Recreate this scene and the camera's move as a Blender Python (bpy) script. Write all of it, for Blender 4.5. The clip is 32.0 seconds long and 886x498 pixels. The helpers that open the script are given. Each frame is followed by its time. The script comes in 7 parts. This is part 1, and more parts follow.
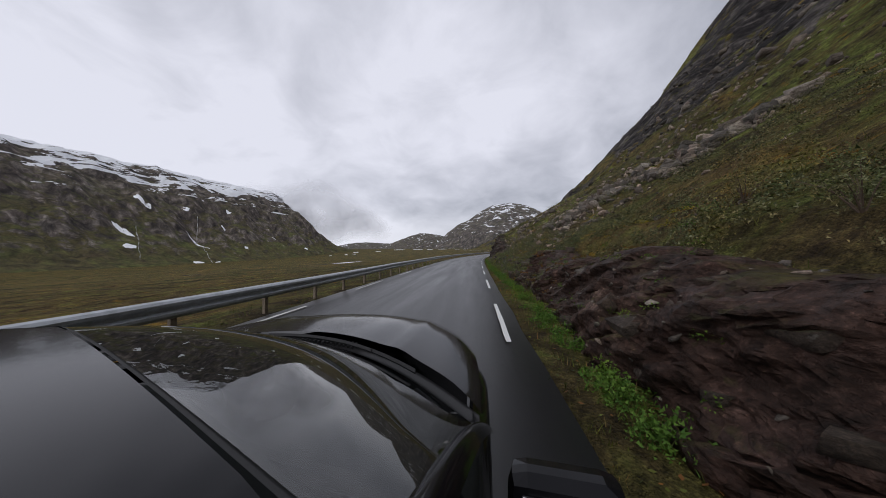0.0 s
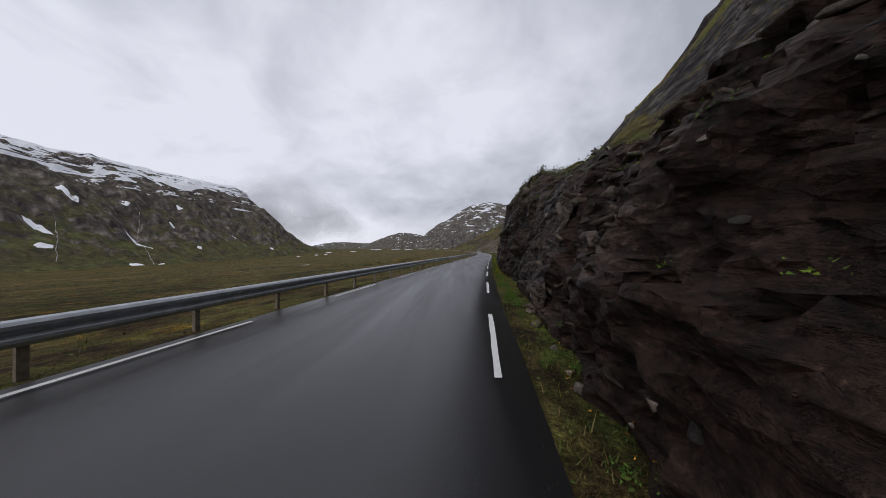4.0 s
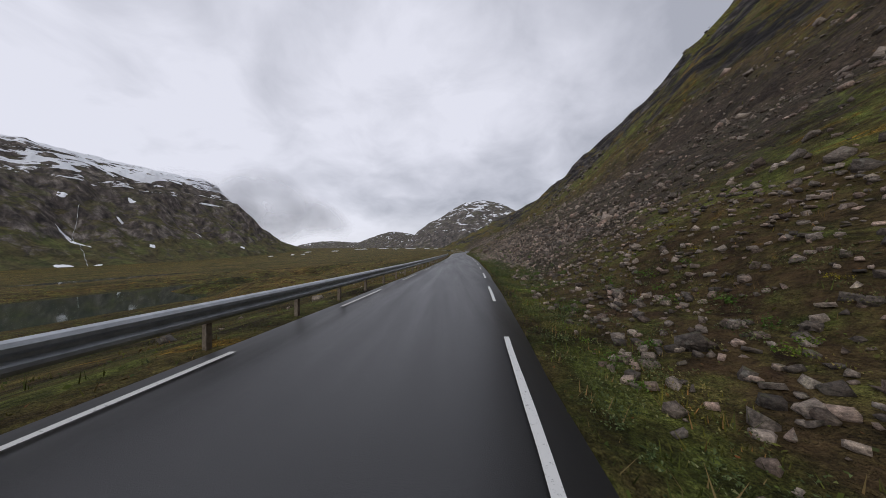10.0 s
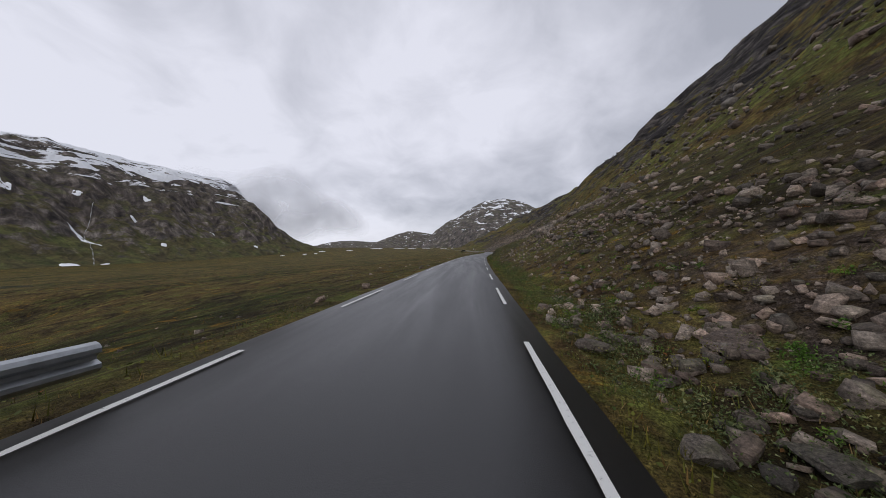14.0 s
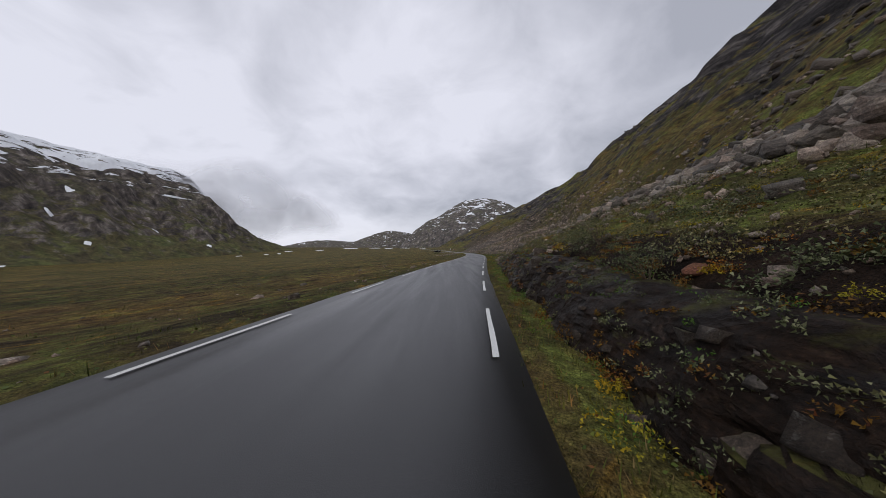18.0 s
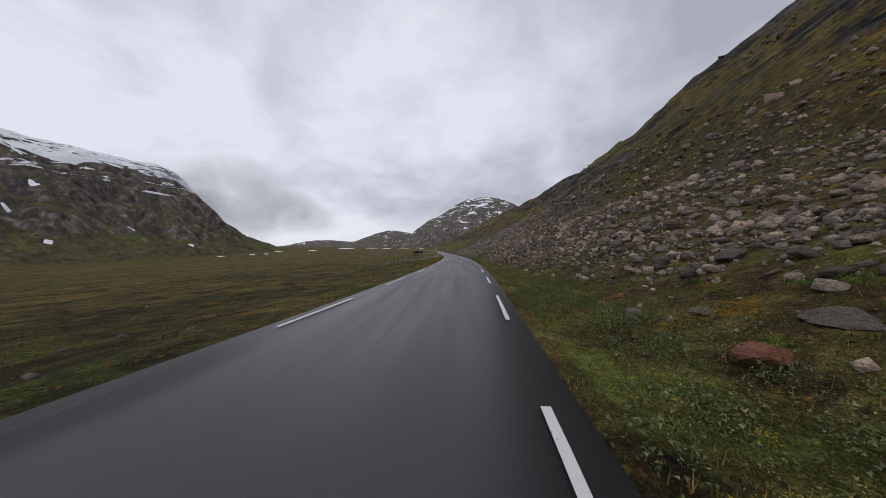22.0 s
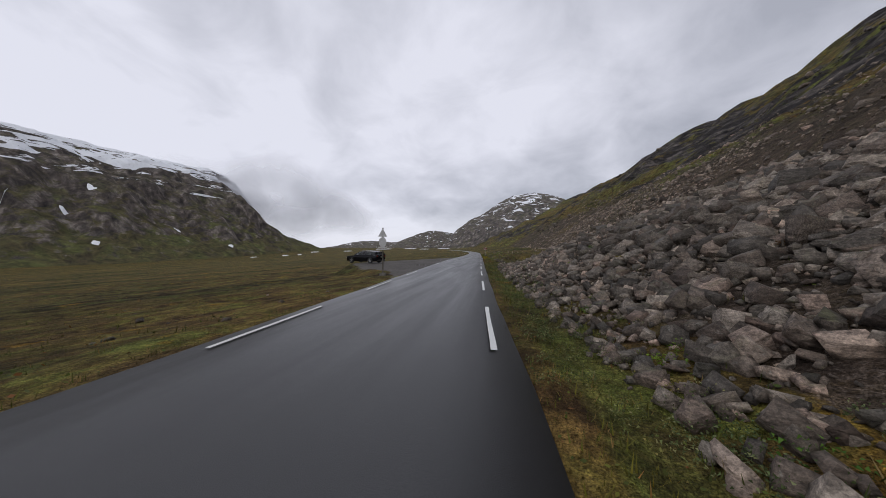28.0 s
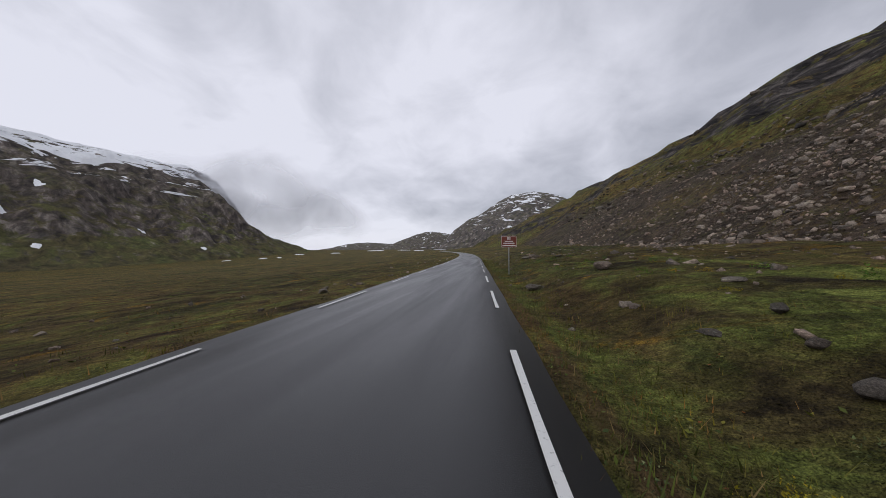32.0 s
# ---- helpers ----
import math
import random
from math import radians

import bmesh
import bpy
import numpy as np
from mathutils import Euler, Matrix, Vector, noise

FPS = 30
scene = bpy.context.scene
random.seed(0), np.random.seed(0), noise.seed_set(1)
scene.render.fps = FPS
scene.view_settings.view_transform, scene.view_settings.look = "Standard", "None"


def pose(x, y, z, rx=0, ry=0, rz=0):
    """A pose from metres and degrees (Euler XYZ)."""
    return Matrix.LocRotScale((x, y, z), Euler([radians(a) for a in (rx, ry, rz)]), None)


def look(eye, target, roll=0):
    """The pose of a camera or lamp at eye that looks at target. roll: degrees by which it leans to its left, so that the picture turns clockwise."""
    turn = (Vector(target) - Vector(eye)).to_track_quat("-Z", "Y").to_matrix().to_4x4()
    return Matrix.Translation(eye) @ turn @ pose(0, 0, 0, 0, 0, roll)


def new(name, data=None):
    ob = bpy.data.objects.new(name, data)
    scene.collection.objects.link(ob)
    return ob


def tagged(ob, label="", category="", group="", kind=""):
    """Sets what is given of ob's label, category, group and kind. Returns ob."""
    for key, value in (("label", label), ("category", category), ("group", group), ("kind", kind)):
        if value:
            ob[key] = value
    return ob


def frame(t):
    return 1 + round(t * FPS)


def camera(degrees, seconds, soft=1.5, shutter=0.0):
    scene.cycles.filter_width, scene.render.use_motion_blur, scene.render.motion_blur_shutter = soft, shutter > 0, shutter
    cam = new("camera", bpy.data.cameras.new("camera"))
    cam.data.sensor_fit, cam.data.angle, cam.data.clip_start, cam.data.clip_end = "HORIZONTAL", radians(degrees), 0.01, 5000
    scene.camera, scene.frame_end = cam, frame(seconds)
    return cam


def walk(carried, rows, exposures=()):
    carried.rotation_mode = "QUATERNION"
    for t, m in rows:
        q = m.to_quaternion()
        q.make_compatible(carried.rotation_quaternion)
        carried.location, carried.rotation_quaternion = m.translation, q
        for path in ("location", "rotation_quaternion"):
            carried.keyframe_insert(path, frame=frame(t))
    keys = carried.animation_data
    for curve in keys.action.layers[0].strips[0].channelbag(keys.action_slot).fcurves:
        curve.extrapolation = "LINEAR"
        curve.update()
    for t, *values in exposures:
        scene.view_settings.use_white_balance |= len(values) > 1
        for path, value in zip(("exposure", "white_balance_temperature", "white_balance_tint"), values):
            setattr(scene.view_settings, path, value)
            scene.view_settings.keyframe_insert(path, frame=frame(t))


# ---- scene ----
cam = camera(115.46, 32.0, soft=0.75)
# seconds, x, y, z, pitch, roll, yaw
PATH = [
    (0.0, 0.00, 0.00, 1.364, 0.35, -0.32, 6.86),
    (0.5, 0.03, 6.97, 1.364, 0.34, -0.35, 6.72),
    (1.0, 0.07, 13.90, 1.364, 0.34, -0.37, 6.55),
    (1.5, 0.14, 20.80, 1.364, 0.33, -0.39, 6.28),
    (2.0, 0.25, 27.68, 1.364, 0.33, -0.41, 5.86),
    (2.5, 0.43, 34.54, 1.364, 0.32, -0.41, 5.26),
    (3.0, 0.68, 41.39, 1.364, 0.31, -0.41, 4.52),
    (3.5, 1.03, 48.25, 1.364, 0.30, -0.41, 3.72),
    (4.0, 1.46, 55.12, 1.364, 0.30, -0.40, 2.91),
    (4.5, 2.00, 62.00, 1.364, 0.29, -0.39, 2.11),
    (5.0, 2.62, 68.90, 1.364, 0.28, -0.38, 1.38),
    (5.5, 3.32, 75.83, 1.364, 0.28, -0.37, 0.79),
    (6.0, 4.10, 82.78, 1.364, 0.27, -0.36, 0.34),
    (6.5, 4.94, 89.76, 1.364, 0.26, -0.35, 0.01),
    (7.0, 5.82, 96.79, 1.364, 0.26, -0.34, -0.22),
    (7.5, 6.72, 103.85, 1.364, 0.25, -0.33, -0.35),
    (8.0, 7.64, 110.96, 1.364, 0.24, -0.32, -0.32),
    (8.5, 8.54, 118.13, 1.364, 0.24, -0.31, -0.14),
    (9.0, 9.42, 125.34, 1.364, 0.23, -0.30, 0.25),
    (9.5, 10.25, 132.62, 1.364, 0.22, -0.28, 0.78),
    (10.0, 11.00, 139.95, 1.364, 0.21, -0.27, 1.47),
    (10.5, 11.67, 147.34, 1.364, 0.20, -0.25, 2.23),
    (11.0, 12.24, 154.79, 1.364, 0.19, -0.23, 2.96),
    (11.5, 12.73, 162.29, 1.364, 0.19, -0.20, 3.64),
    (12.0, 13.14, 169.85, 1.364, 0.19, -0.17, 4.18),
    (12.5, 13.48, 177.45, 1.364, 0.19, -0.14, 4.63),
    (13.0, 13.78, 185.10, 1.364, 0.19, -0.11, 4.97),
    (13.5, 14.04, 192.80, 1.364, 0.19, -0.08, 5.17),
    (14.0, 14.28, 200.53, 1.364, 0.20, -0.05, 5.29),
    (14.5, 14.51, 208.30, 1.364, 0.20, -0.03, 5.24),
    (15.0, 14.79, 216.10, 1.364, 0.20, -0.01, 5.01),
    (15.5, 15.12, 223.94, 1.364, 0.19, 0.01, 4.59),
    (16.0, 15.51, 231.80, 1.364, 0.19, 0.02, 4.06),
    (16.5, 15.97, 239.69, 1.364, 0.19, 0.04, 3.47),
    (17.0, 16.50, 247.59, 1.364, 0.20, 0.05, 2.84),
    (17.5, 17.12, 255.51, 1.364, 0.21, 0.07, 2.10),
    (18.0, 17.85, 263.45, 1.364, 0.22, 0.09, 1.44),
    (18.5, 18.66, 271.39, 1.364, 0.23, 0.10, 0.89),
    (19.0, 19.54, 279.34, 1.364, 0.24, 0.11, 0.48),
    (19.5, 20.47, 287.29, 1.364, 0.25, 0.12, 0.19),
    (20.0, 21.43, 295.26, 1.364, 0.25, 0.13, 0.08),
    (20.5, 22.39, 303.24, 1.364, 0.26, 0.15, 0.19),
    (21.0, 23.32, 311.23, 1.364, 0.26, 0.17, 0.54),
    (21.5, 24.19, 319.24, 1.364, 0.27, 0.18, 1.13),
    (22.0, 24.96, 327.26, 1.364, 0.27, 0.20, 1.94),
    (22.5, 25.61, 335.30, 1.364, 0.28, 0.22, 2.86),
    (23.0, 26.12, 343.37, 1.364, 0.28, 0.23, 3.83),
    (23.5, 26.50, 351.45, 1.364, 0.27, 0.25, 4.83),
    (24.0, 26.74, 359.54, 1.364, 0.27, 0.26, 5.83),
    (24.5, 26.84, 367.66, 1.364, 0.28, 0.27, 6.77),
    (25.0, 26.80, 375.78, 1.364, 0.28, 0.27, 7.67),
    (25.5, 26.65, 383.93, 1.364, 0.29, 0.26, 8.49),
    (26.0, 26.41, 392.10, 1.364, 0.30, 0.25, 9.18),
    (26.5, 26.08, 400.28, 1.364, 0.30, 0.24, 9.76),
    (27.0, 25.68, 408.50, 1.364, 0.32, 0.22, 10.21),
    (27.5, 25.21, 416.76, 1.364, 0.33, 0.20, 10.54),
    (28.0, 24.68, 425.05, 1.364, 0.35, 0.18, 10.74),
    (28.5, 24.13, 433.39, 1.364, 0.37, 0.15, 10.80),
    (29.0, 23.58, 441.79, 1.364, 0.41, 0.11, 10.73),
    (29.5, 23.04, 450.27, 1.364, 0.44, 0.07, 10.59),
    (30.0, 22.52, 458.82, 1.364, 0.48, 0.01, 10.42),
    (30.5, 22.01, 467.46, 1.364, 0.52, -0.04, 10.31),
    (31.0, 21.51, 476.20, 1.364, 0.56, -0.10, 10.27),
    (31.5, 21.00, 485.06, 1.364, 0.59, -0.16, 10.30),
    (32.0, 20.48, 494.04, 1.364, 0.63, -0.22, 10.36),
]
walk(cam, [(t, pose(x, y, z, 90 + p, -r, w)) for t, x, y, z, p, r, w in PATH])

# ---- light ----
world = bpy.data.worlds.new("overcast")
scene.world = world
world.use_nodes = True
wn, wl = world.node_tree.nodes, world.node_tree.links
wn.clear()


def wnode(kind, **values):
    n = wn.new(kind)
    for k, v in values.items():
        n.inputs[int(k[1:])].default_value = v
    return n


SUN_UP, SUN_ROUND = radians(48), radians(200)
w_out, w_bg, w_sky = wnode("ShaderNodeOutputWorld"), wnode("ShaderNodeBackground"), wn.new("ShaderNodeTexSky")
w_sky.sky_type, w_sky.sun_disc, w_sky.sun_elevation, w_sky.sun_rotation = "NISHITA", False, SUN_UP, SUN_ROUND
# the cloud deck: a flat layer seen from below, soft at two scales, torn and brighter low over the pass
w_co = wn.new("ShaderNodeTexCoord")
w_sep = wn.new("ShaderNodeSeparateXYZ")
wl.new(w_co.outputs["Generated"], w_sep.inputs[0])
w_up = wn.new("ShaderNodeMath")
w_up.operation, w_up.inputs[1].default_value = "ADD", 0.42
w_abs = wn.new("ShaderNodeMath")
w_abs.operation = "ABSOLUTE"
wl.new(w_sep.outputs[2], w_abs.inputs[0])
wl.new(w_abs.outputs[0], w_up.inputs[0])
w_div = wn.new("ShaderNodeVectorMath")
w_div.operation = "DIVIDE"
w_cmb = wn.new("ShaderNodeCombineXYZ")
for k in range(3):
    wl.new(w_up.outputs[0], w_cmb.inputs[k])
wl.new(w_co.outputs["Generated"], w_div.inputs[0])
wl.new(w_cmb.outputs[0], w_div.inputs[1])


def w_noise(scale, detail, rough, warp):
    n = wn.new("ShaderNodeTexNoise")
    n.inputs["Scale"].default_value, n.inputs["Detail"].default_value = scale, detail
    n.inputs["Roughness"].default_value, n.inputs["Distortion"].default_value = rough, warp
    wl.new(w_div.outputs[0], n.inputs["Vector"])
    return n


w_big, w_small = w_noise(1.3, 4, 0.5, 0.3), w_noise(4.2, 6, 0.55, 0.4)
w_mix = wn.new("ShaderNodeMix")
w_mix.data_type = "FLOAT"
w_mix.inputs[0].default_value = 0.35
wl.new(w_big.outputs[0], w_mix.inputs[2])
wl.new(w_small.outputs[0], w_mix.inputs[3])
w_ramp = wn.new("ShaderNodeValToRGB")
w_ramp.color_ramp.elements[0].position, w_ramp.color_ramp.elements[0].color = 0.36, (0.42, 0.435, 0.505, 1)
w_ramp.color_ramp.elements[1].position, w_ramp.color_ramp.elements[1].color = 0.64, (0.80, 0.81, 0.91, 1)
w_side = wn.new("ShaderNodeMath")
w_side.operation, w_side.inputs[1].default_value = "MULTIPLY_ADD", -0.19
wl.new(w_sep.outputs[0], w_side.inputs[0])
wl.new(w_mix.outputs[0], w_side.inputs[2])
wl.new(w_side.outputs[0], w_ramp.inputs[0])
w_low = wn.new("ShaderNodeMapRange")
w_low.inputs[1].default_value, w_low.inputs[2].default_value = 0.0, 0.16
w_low.inputs[3].default_value, w_low.inputs[4].default_value = 0.65, 0.0
wl.new(w_abs.outputs[0], w_low.inputs[0])
w_hor = wn.new("ShaderNodeMix")
w_hor.data_type = "RGBA"
w_hor.inputs[7].default_value = (0.85, 0.86, 0.95, 1)
wl.new(w_low.outputs[0], w_hor.inputs[0])
wl.new(w_ramp.outputs[0], w_hor.inputs[6])
w_sum = wn.new("ShaderNodeMix")
w_sum.data_type = "RGBA"
w_sum.inputs[0].default_value = 0.93
w_dim = wn.new("ShaderNodeVectorMath")
w_dim.operation = "SCALE"
w_dim.inputs[3].default_value = 0.08
wl.new(w_sky.outputs[0], w_dim.inputs[0])
wl.new(w_dim.outputs[0], w_sum.inputs[6])
wl.new(w_hor.outputs[2], w_sum.inputs[7])
wl.new(w_sum.outputs[2], w_bg.inputs[0])
w_bg.inputs[1].default_value = 1.0
wl.new(w_bg.outputs[0], w_out.inputs[0])
sun = new("sun", bpy.data.lights.new("sun", "SUN"))
sun.data.energy, sun.data.angle, sun.data.color = 0.7, radians(40), (1.0, 0.98, 0.95)
sun.matrix_world = look((0, 0, 50), (-math.sin(SUN_ROUND) * math.cos(SUN_UP) * 50, -math.cos(SUN_ROUND) * math.cos(SUN_UP) * 50, 50 - math.sin(SUN_UP) * 50))
scene.view_settings.exposure = 0.0


# ---- materials ----
class Mat:
    """A node material with short helpers."""

    def __init__(self, name, rough=0.8, metal=0.0, spec=0.5):
        self.m = bpy.data.materials.new(name)
        self.m.use_nodes = True
        self.n, self.l = self.m.node_tree.nodes, self.m.node_tree.links
        self.b = self.n["Principled BSDF"]
        self.b.inputs["Roughness"].default_value = rough
        self.b.inputs["Metallic"].default_value = metal
        self.b.inputs["Specular IOR Level"].default_value = spec
        self.co = self.n.new("ShaderNodeTexCoord")
        self.geo = self.n.new("ShaderNodeNewGeometry")

    def link(self, a, b):
        self.l.new(a, b)

    def noise(self, scale, detail=4, rough=0.55, warp=0.0, stretch=None, where="Object"):
        n = self.n.new("ShaderNodeTexNoise")
        n.inputs["Scale"].default_value, n.inputs["Detail"].default_value = scale, detail
        n.inputs["Roughness"].default_value, n.inputs["Distortion"].default_value = rough, warp
        src = self.geo.outputs["Position"] if where == "World" else self.co.outputs["Object"]
        if stretch:
            mp = self.n.new("ShaderNodeMapping")
            mp.inputs["Scale"].default_value = stretch[:3]
            if len(stretch) > 3:
                mp.inputs["Rotation"].default_value = stretch[3:]
            self.link(src, mp.inputs[0])
            src = mp.outputs[0]
        self.link(src, n.inputs["Vector"])
        return n.outputs[0]

    def cells(self, scale, stretch):
        """Angular chips: a random level for each cell."""
        v, mp = self.n.new("ShaderNodeTexVoronoi"), self.n.new("ShaderNodeMapping")
        v.inputs["Scale"].default_value = scale
        mp.inputs["Scale"].default_value, mp.inputs["Rotation"].default_value = stretch[:3], stretch[3:]
        self.link(self.geo.outputs["Position"], mp.inputs[0])
        self.link(mp.outputs[0], v.inputs["Vector"])
        return v.outputs["Distance"]

    def ramp(self, src, *stops):
        r = self.n.new("ShaderNodeValToRGB")
        e = r.color_ramp.elements
        while len(e) < len(stops):
            e.new(0.5)
        for k, (p, c) in enumerate(stops):
            c = (c, c, c) if isinstance(c, (int, float)) else c
            e[k].position, e[k].color = p, (*c, 1)
        self.link(src, r.inputs[0])
        return r.outputs[0]

    def mix(self, fac, a, b, how="MIX"):
        n = self.n.new("ShaderNodeMix")
        n.data_type, n.blend_type = "RGBA", how
        for src, k in ((fac, 0), (a, 6), (b, 7)):
            if isinstance(src, (int, float)):
                n.inputs[k].default_value = src if k == 0 else (src, src, src, 1)
            elif isinstance(src, tuple):
                n.inputs[k].default_value = (*src, 1)
            else:
                self.link(src, n.inputs[k])
        return n.outputs[2]

    def math(self, how, a, b=0.0):
        n = self.n.new("ShaderNodeMath")
        n.operation = how
        for src, k in ((a, 0), (b, 1)):
            if isinstance(src, (int, float)):
                n.inputs[k].default_value = src
            else:
                self.link(src, n.inputs[k])
        return n.outputs[0]

    def swing(self, src, gain):
        """A noise about 0.5 made to swing about nought."""
        n = self.n.new("ShaderNodeMath")
        n.operation, n.inputs[1].default_value, n.inputs[2].default_value = "MULTIPLY_ADD", gain, -0.5 * gain
        self.link(src, n.inputs[0])
        return n.outputs[0]

    def attr(self, name):
        n = self.n.new("ShaderNodeAttribute")
        n.attribute_name = name
        return n.outputs["Fac"]

    def up(self):
        s = self.n.new("ShaderNodeSeparateXYZ")
        self.link(self.geo.outputs["True Normal"], s.inputs[0])
        return s.outputs[2]

    def height(self):
        s = self.n.new("ShaderNodeSeparateXYZ")
        self.link(self.geo.outputs["Position"], s.inputs[0])
        return s.outputs[2]

    def rand(self, island=False):
        if island:
            return self.geo.outputs["Random Per Island"]
        return self.n.new("ShaderNodeObjectInfo").outputs["Random"]

    def base(self, c):
        if isinstance(c, tuple):
            self.b.inputs["Base Color"].default_value = (*c, 1)
        else:
            self.link(c, self.b.inputs["Base Color"])
        return self

    def rough(self, c):
        self.link(c, self.b.inputs["Roughness"])
        return self

    def bump(self, src, depth, strength=1.0):
        n = self.n.new("ShaderNodeBump")
        n.inputs["Strength"].default_value, n.inputs["Distance"].default_value = strength, depth
        self.link(src, n.inputs["Height"])
        if self.b.inputs["Normal"].links:
            self.link(self.b.inputs["Normal"].links[0].from_socket, n.inputs["Normal"])
        self.link(n.outputs[0], self.b.inputs["Normal"])
        return self


def rock_colour(m, fine=9.0, where="World"):
    """Grey gneiss: dark and pale grains, foliation bands, lichen spots."""
    bands = m.noise(0.9, 6, 0.65, 1.2, (1.0, 0.9, 2.2, 0.5, 0.25, 0.3), where)
    grain = m.noise(fine, 5, 0.7, 0, None, where)
    c = m.ramp(bands, (0.3, (0.012, 0.0107, 0.0102)), (0.5, (0.042, 0.0365, 0.034)), (0.72, (0.113, 0.101, 0.094)))
    c = m.mix(0.45, c, m.ramp(grain, (0.3, (0.01, 0.0088, 0.008)), (0.7, (0.17, 0.15, 0.137))))
    lich = m.ramp(m.noise(2.3, 6, 0.7, 0.3, None, where), (0.56, 0.0), (0.63, 1.0))
    return m.mix(m.math("MULTIPLY", lich, 0.4), c, (0.11, 0.105, 0.085)), grain, bands


def grass_colour(m):
    """Mountain heath: green grass, olive sedge, rust-brown heather and ochre moss in patches."""
    big, mid, fine = m.noise(0.09, 5, 0.6, 0.6, None, "World"), m.noise(0.7, 7, 0.68, 0.6, None, "World"), m.noise(11, 4, 0.75, 0, None, "World")
    c = m.ramp(mid, (0.34, (0.018, 0.012, 0.007)), (0.45, (0.056, 0.041, 0.016)), (0.54, (0.077, 0.067, 0.02)), (0.63, (0.072, 0.083, 0.02)), (0.75, (0.115, 0.125, 0.032)))
    c = m.mix(m.ramp(big, (0.46, 0.0), (0.64, 0.7)), c, m.ramp(mid, (0.3, (0.04, 0.024, 0.012)), (0.5, (0.095, 0.065, 0.022)), (0.7, (0.085, 0.08, 0.018))))
    c = m.mix(1.0, c, m.ramp(m.noise(0.045, 6, 0.65, 0.8, (1.0, 0.6, 1.0), "World"), (0.34, (0.5, 0.62, 0.5)), (0.5, (1.0, 1.0, 1.0)), (0.64, (1.55, 1.35, 1.25))), "MULTIPLY")
    lush = m.ramp(m.math("ADD", m.attr("lush"), m.math("SUBTRACT", mid, 0.5)), (0.4, 0.0), (0.7, 0.85))
    c = m.mix(lush, c, m.ramp(mid, (0.32, (0.03, 0.025, 0.01)), (0.46, (0.082, 0.074, 0.02)), (0.58, (0.096, 0.116, 0.025)), (0.75, (0.165, 0.168, 0.042))))
    och = m.ramp(m.noise(0.5, 5, 0.6, 0.8, None, "World"), (0.605, 0.0), (0.67, 0.75))
    c = m.mix(och, c, m.ramp(fine, (0.3, (0.1, 0.045, 0.008)), (0.7, (0.23, 0.14, 0.015))))
    return m.mix(1.0, c, m.ramp(fine, (0.28, 0.42), (0.7, 1.8)), "MULTIPLY"), fine, mid


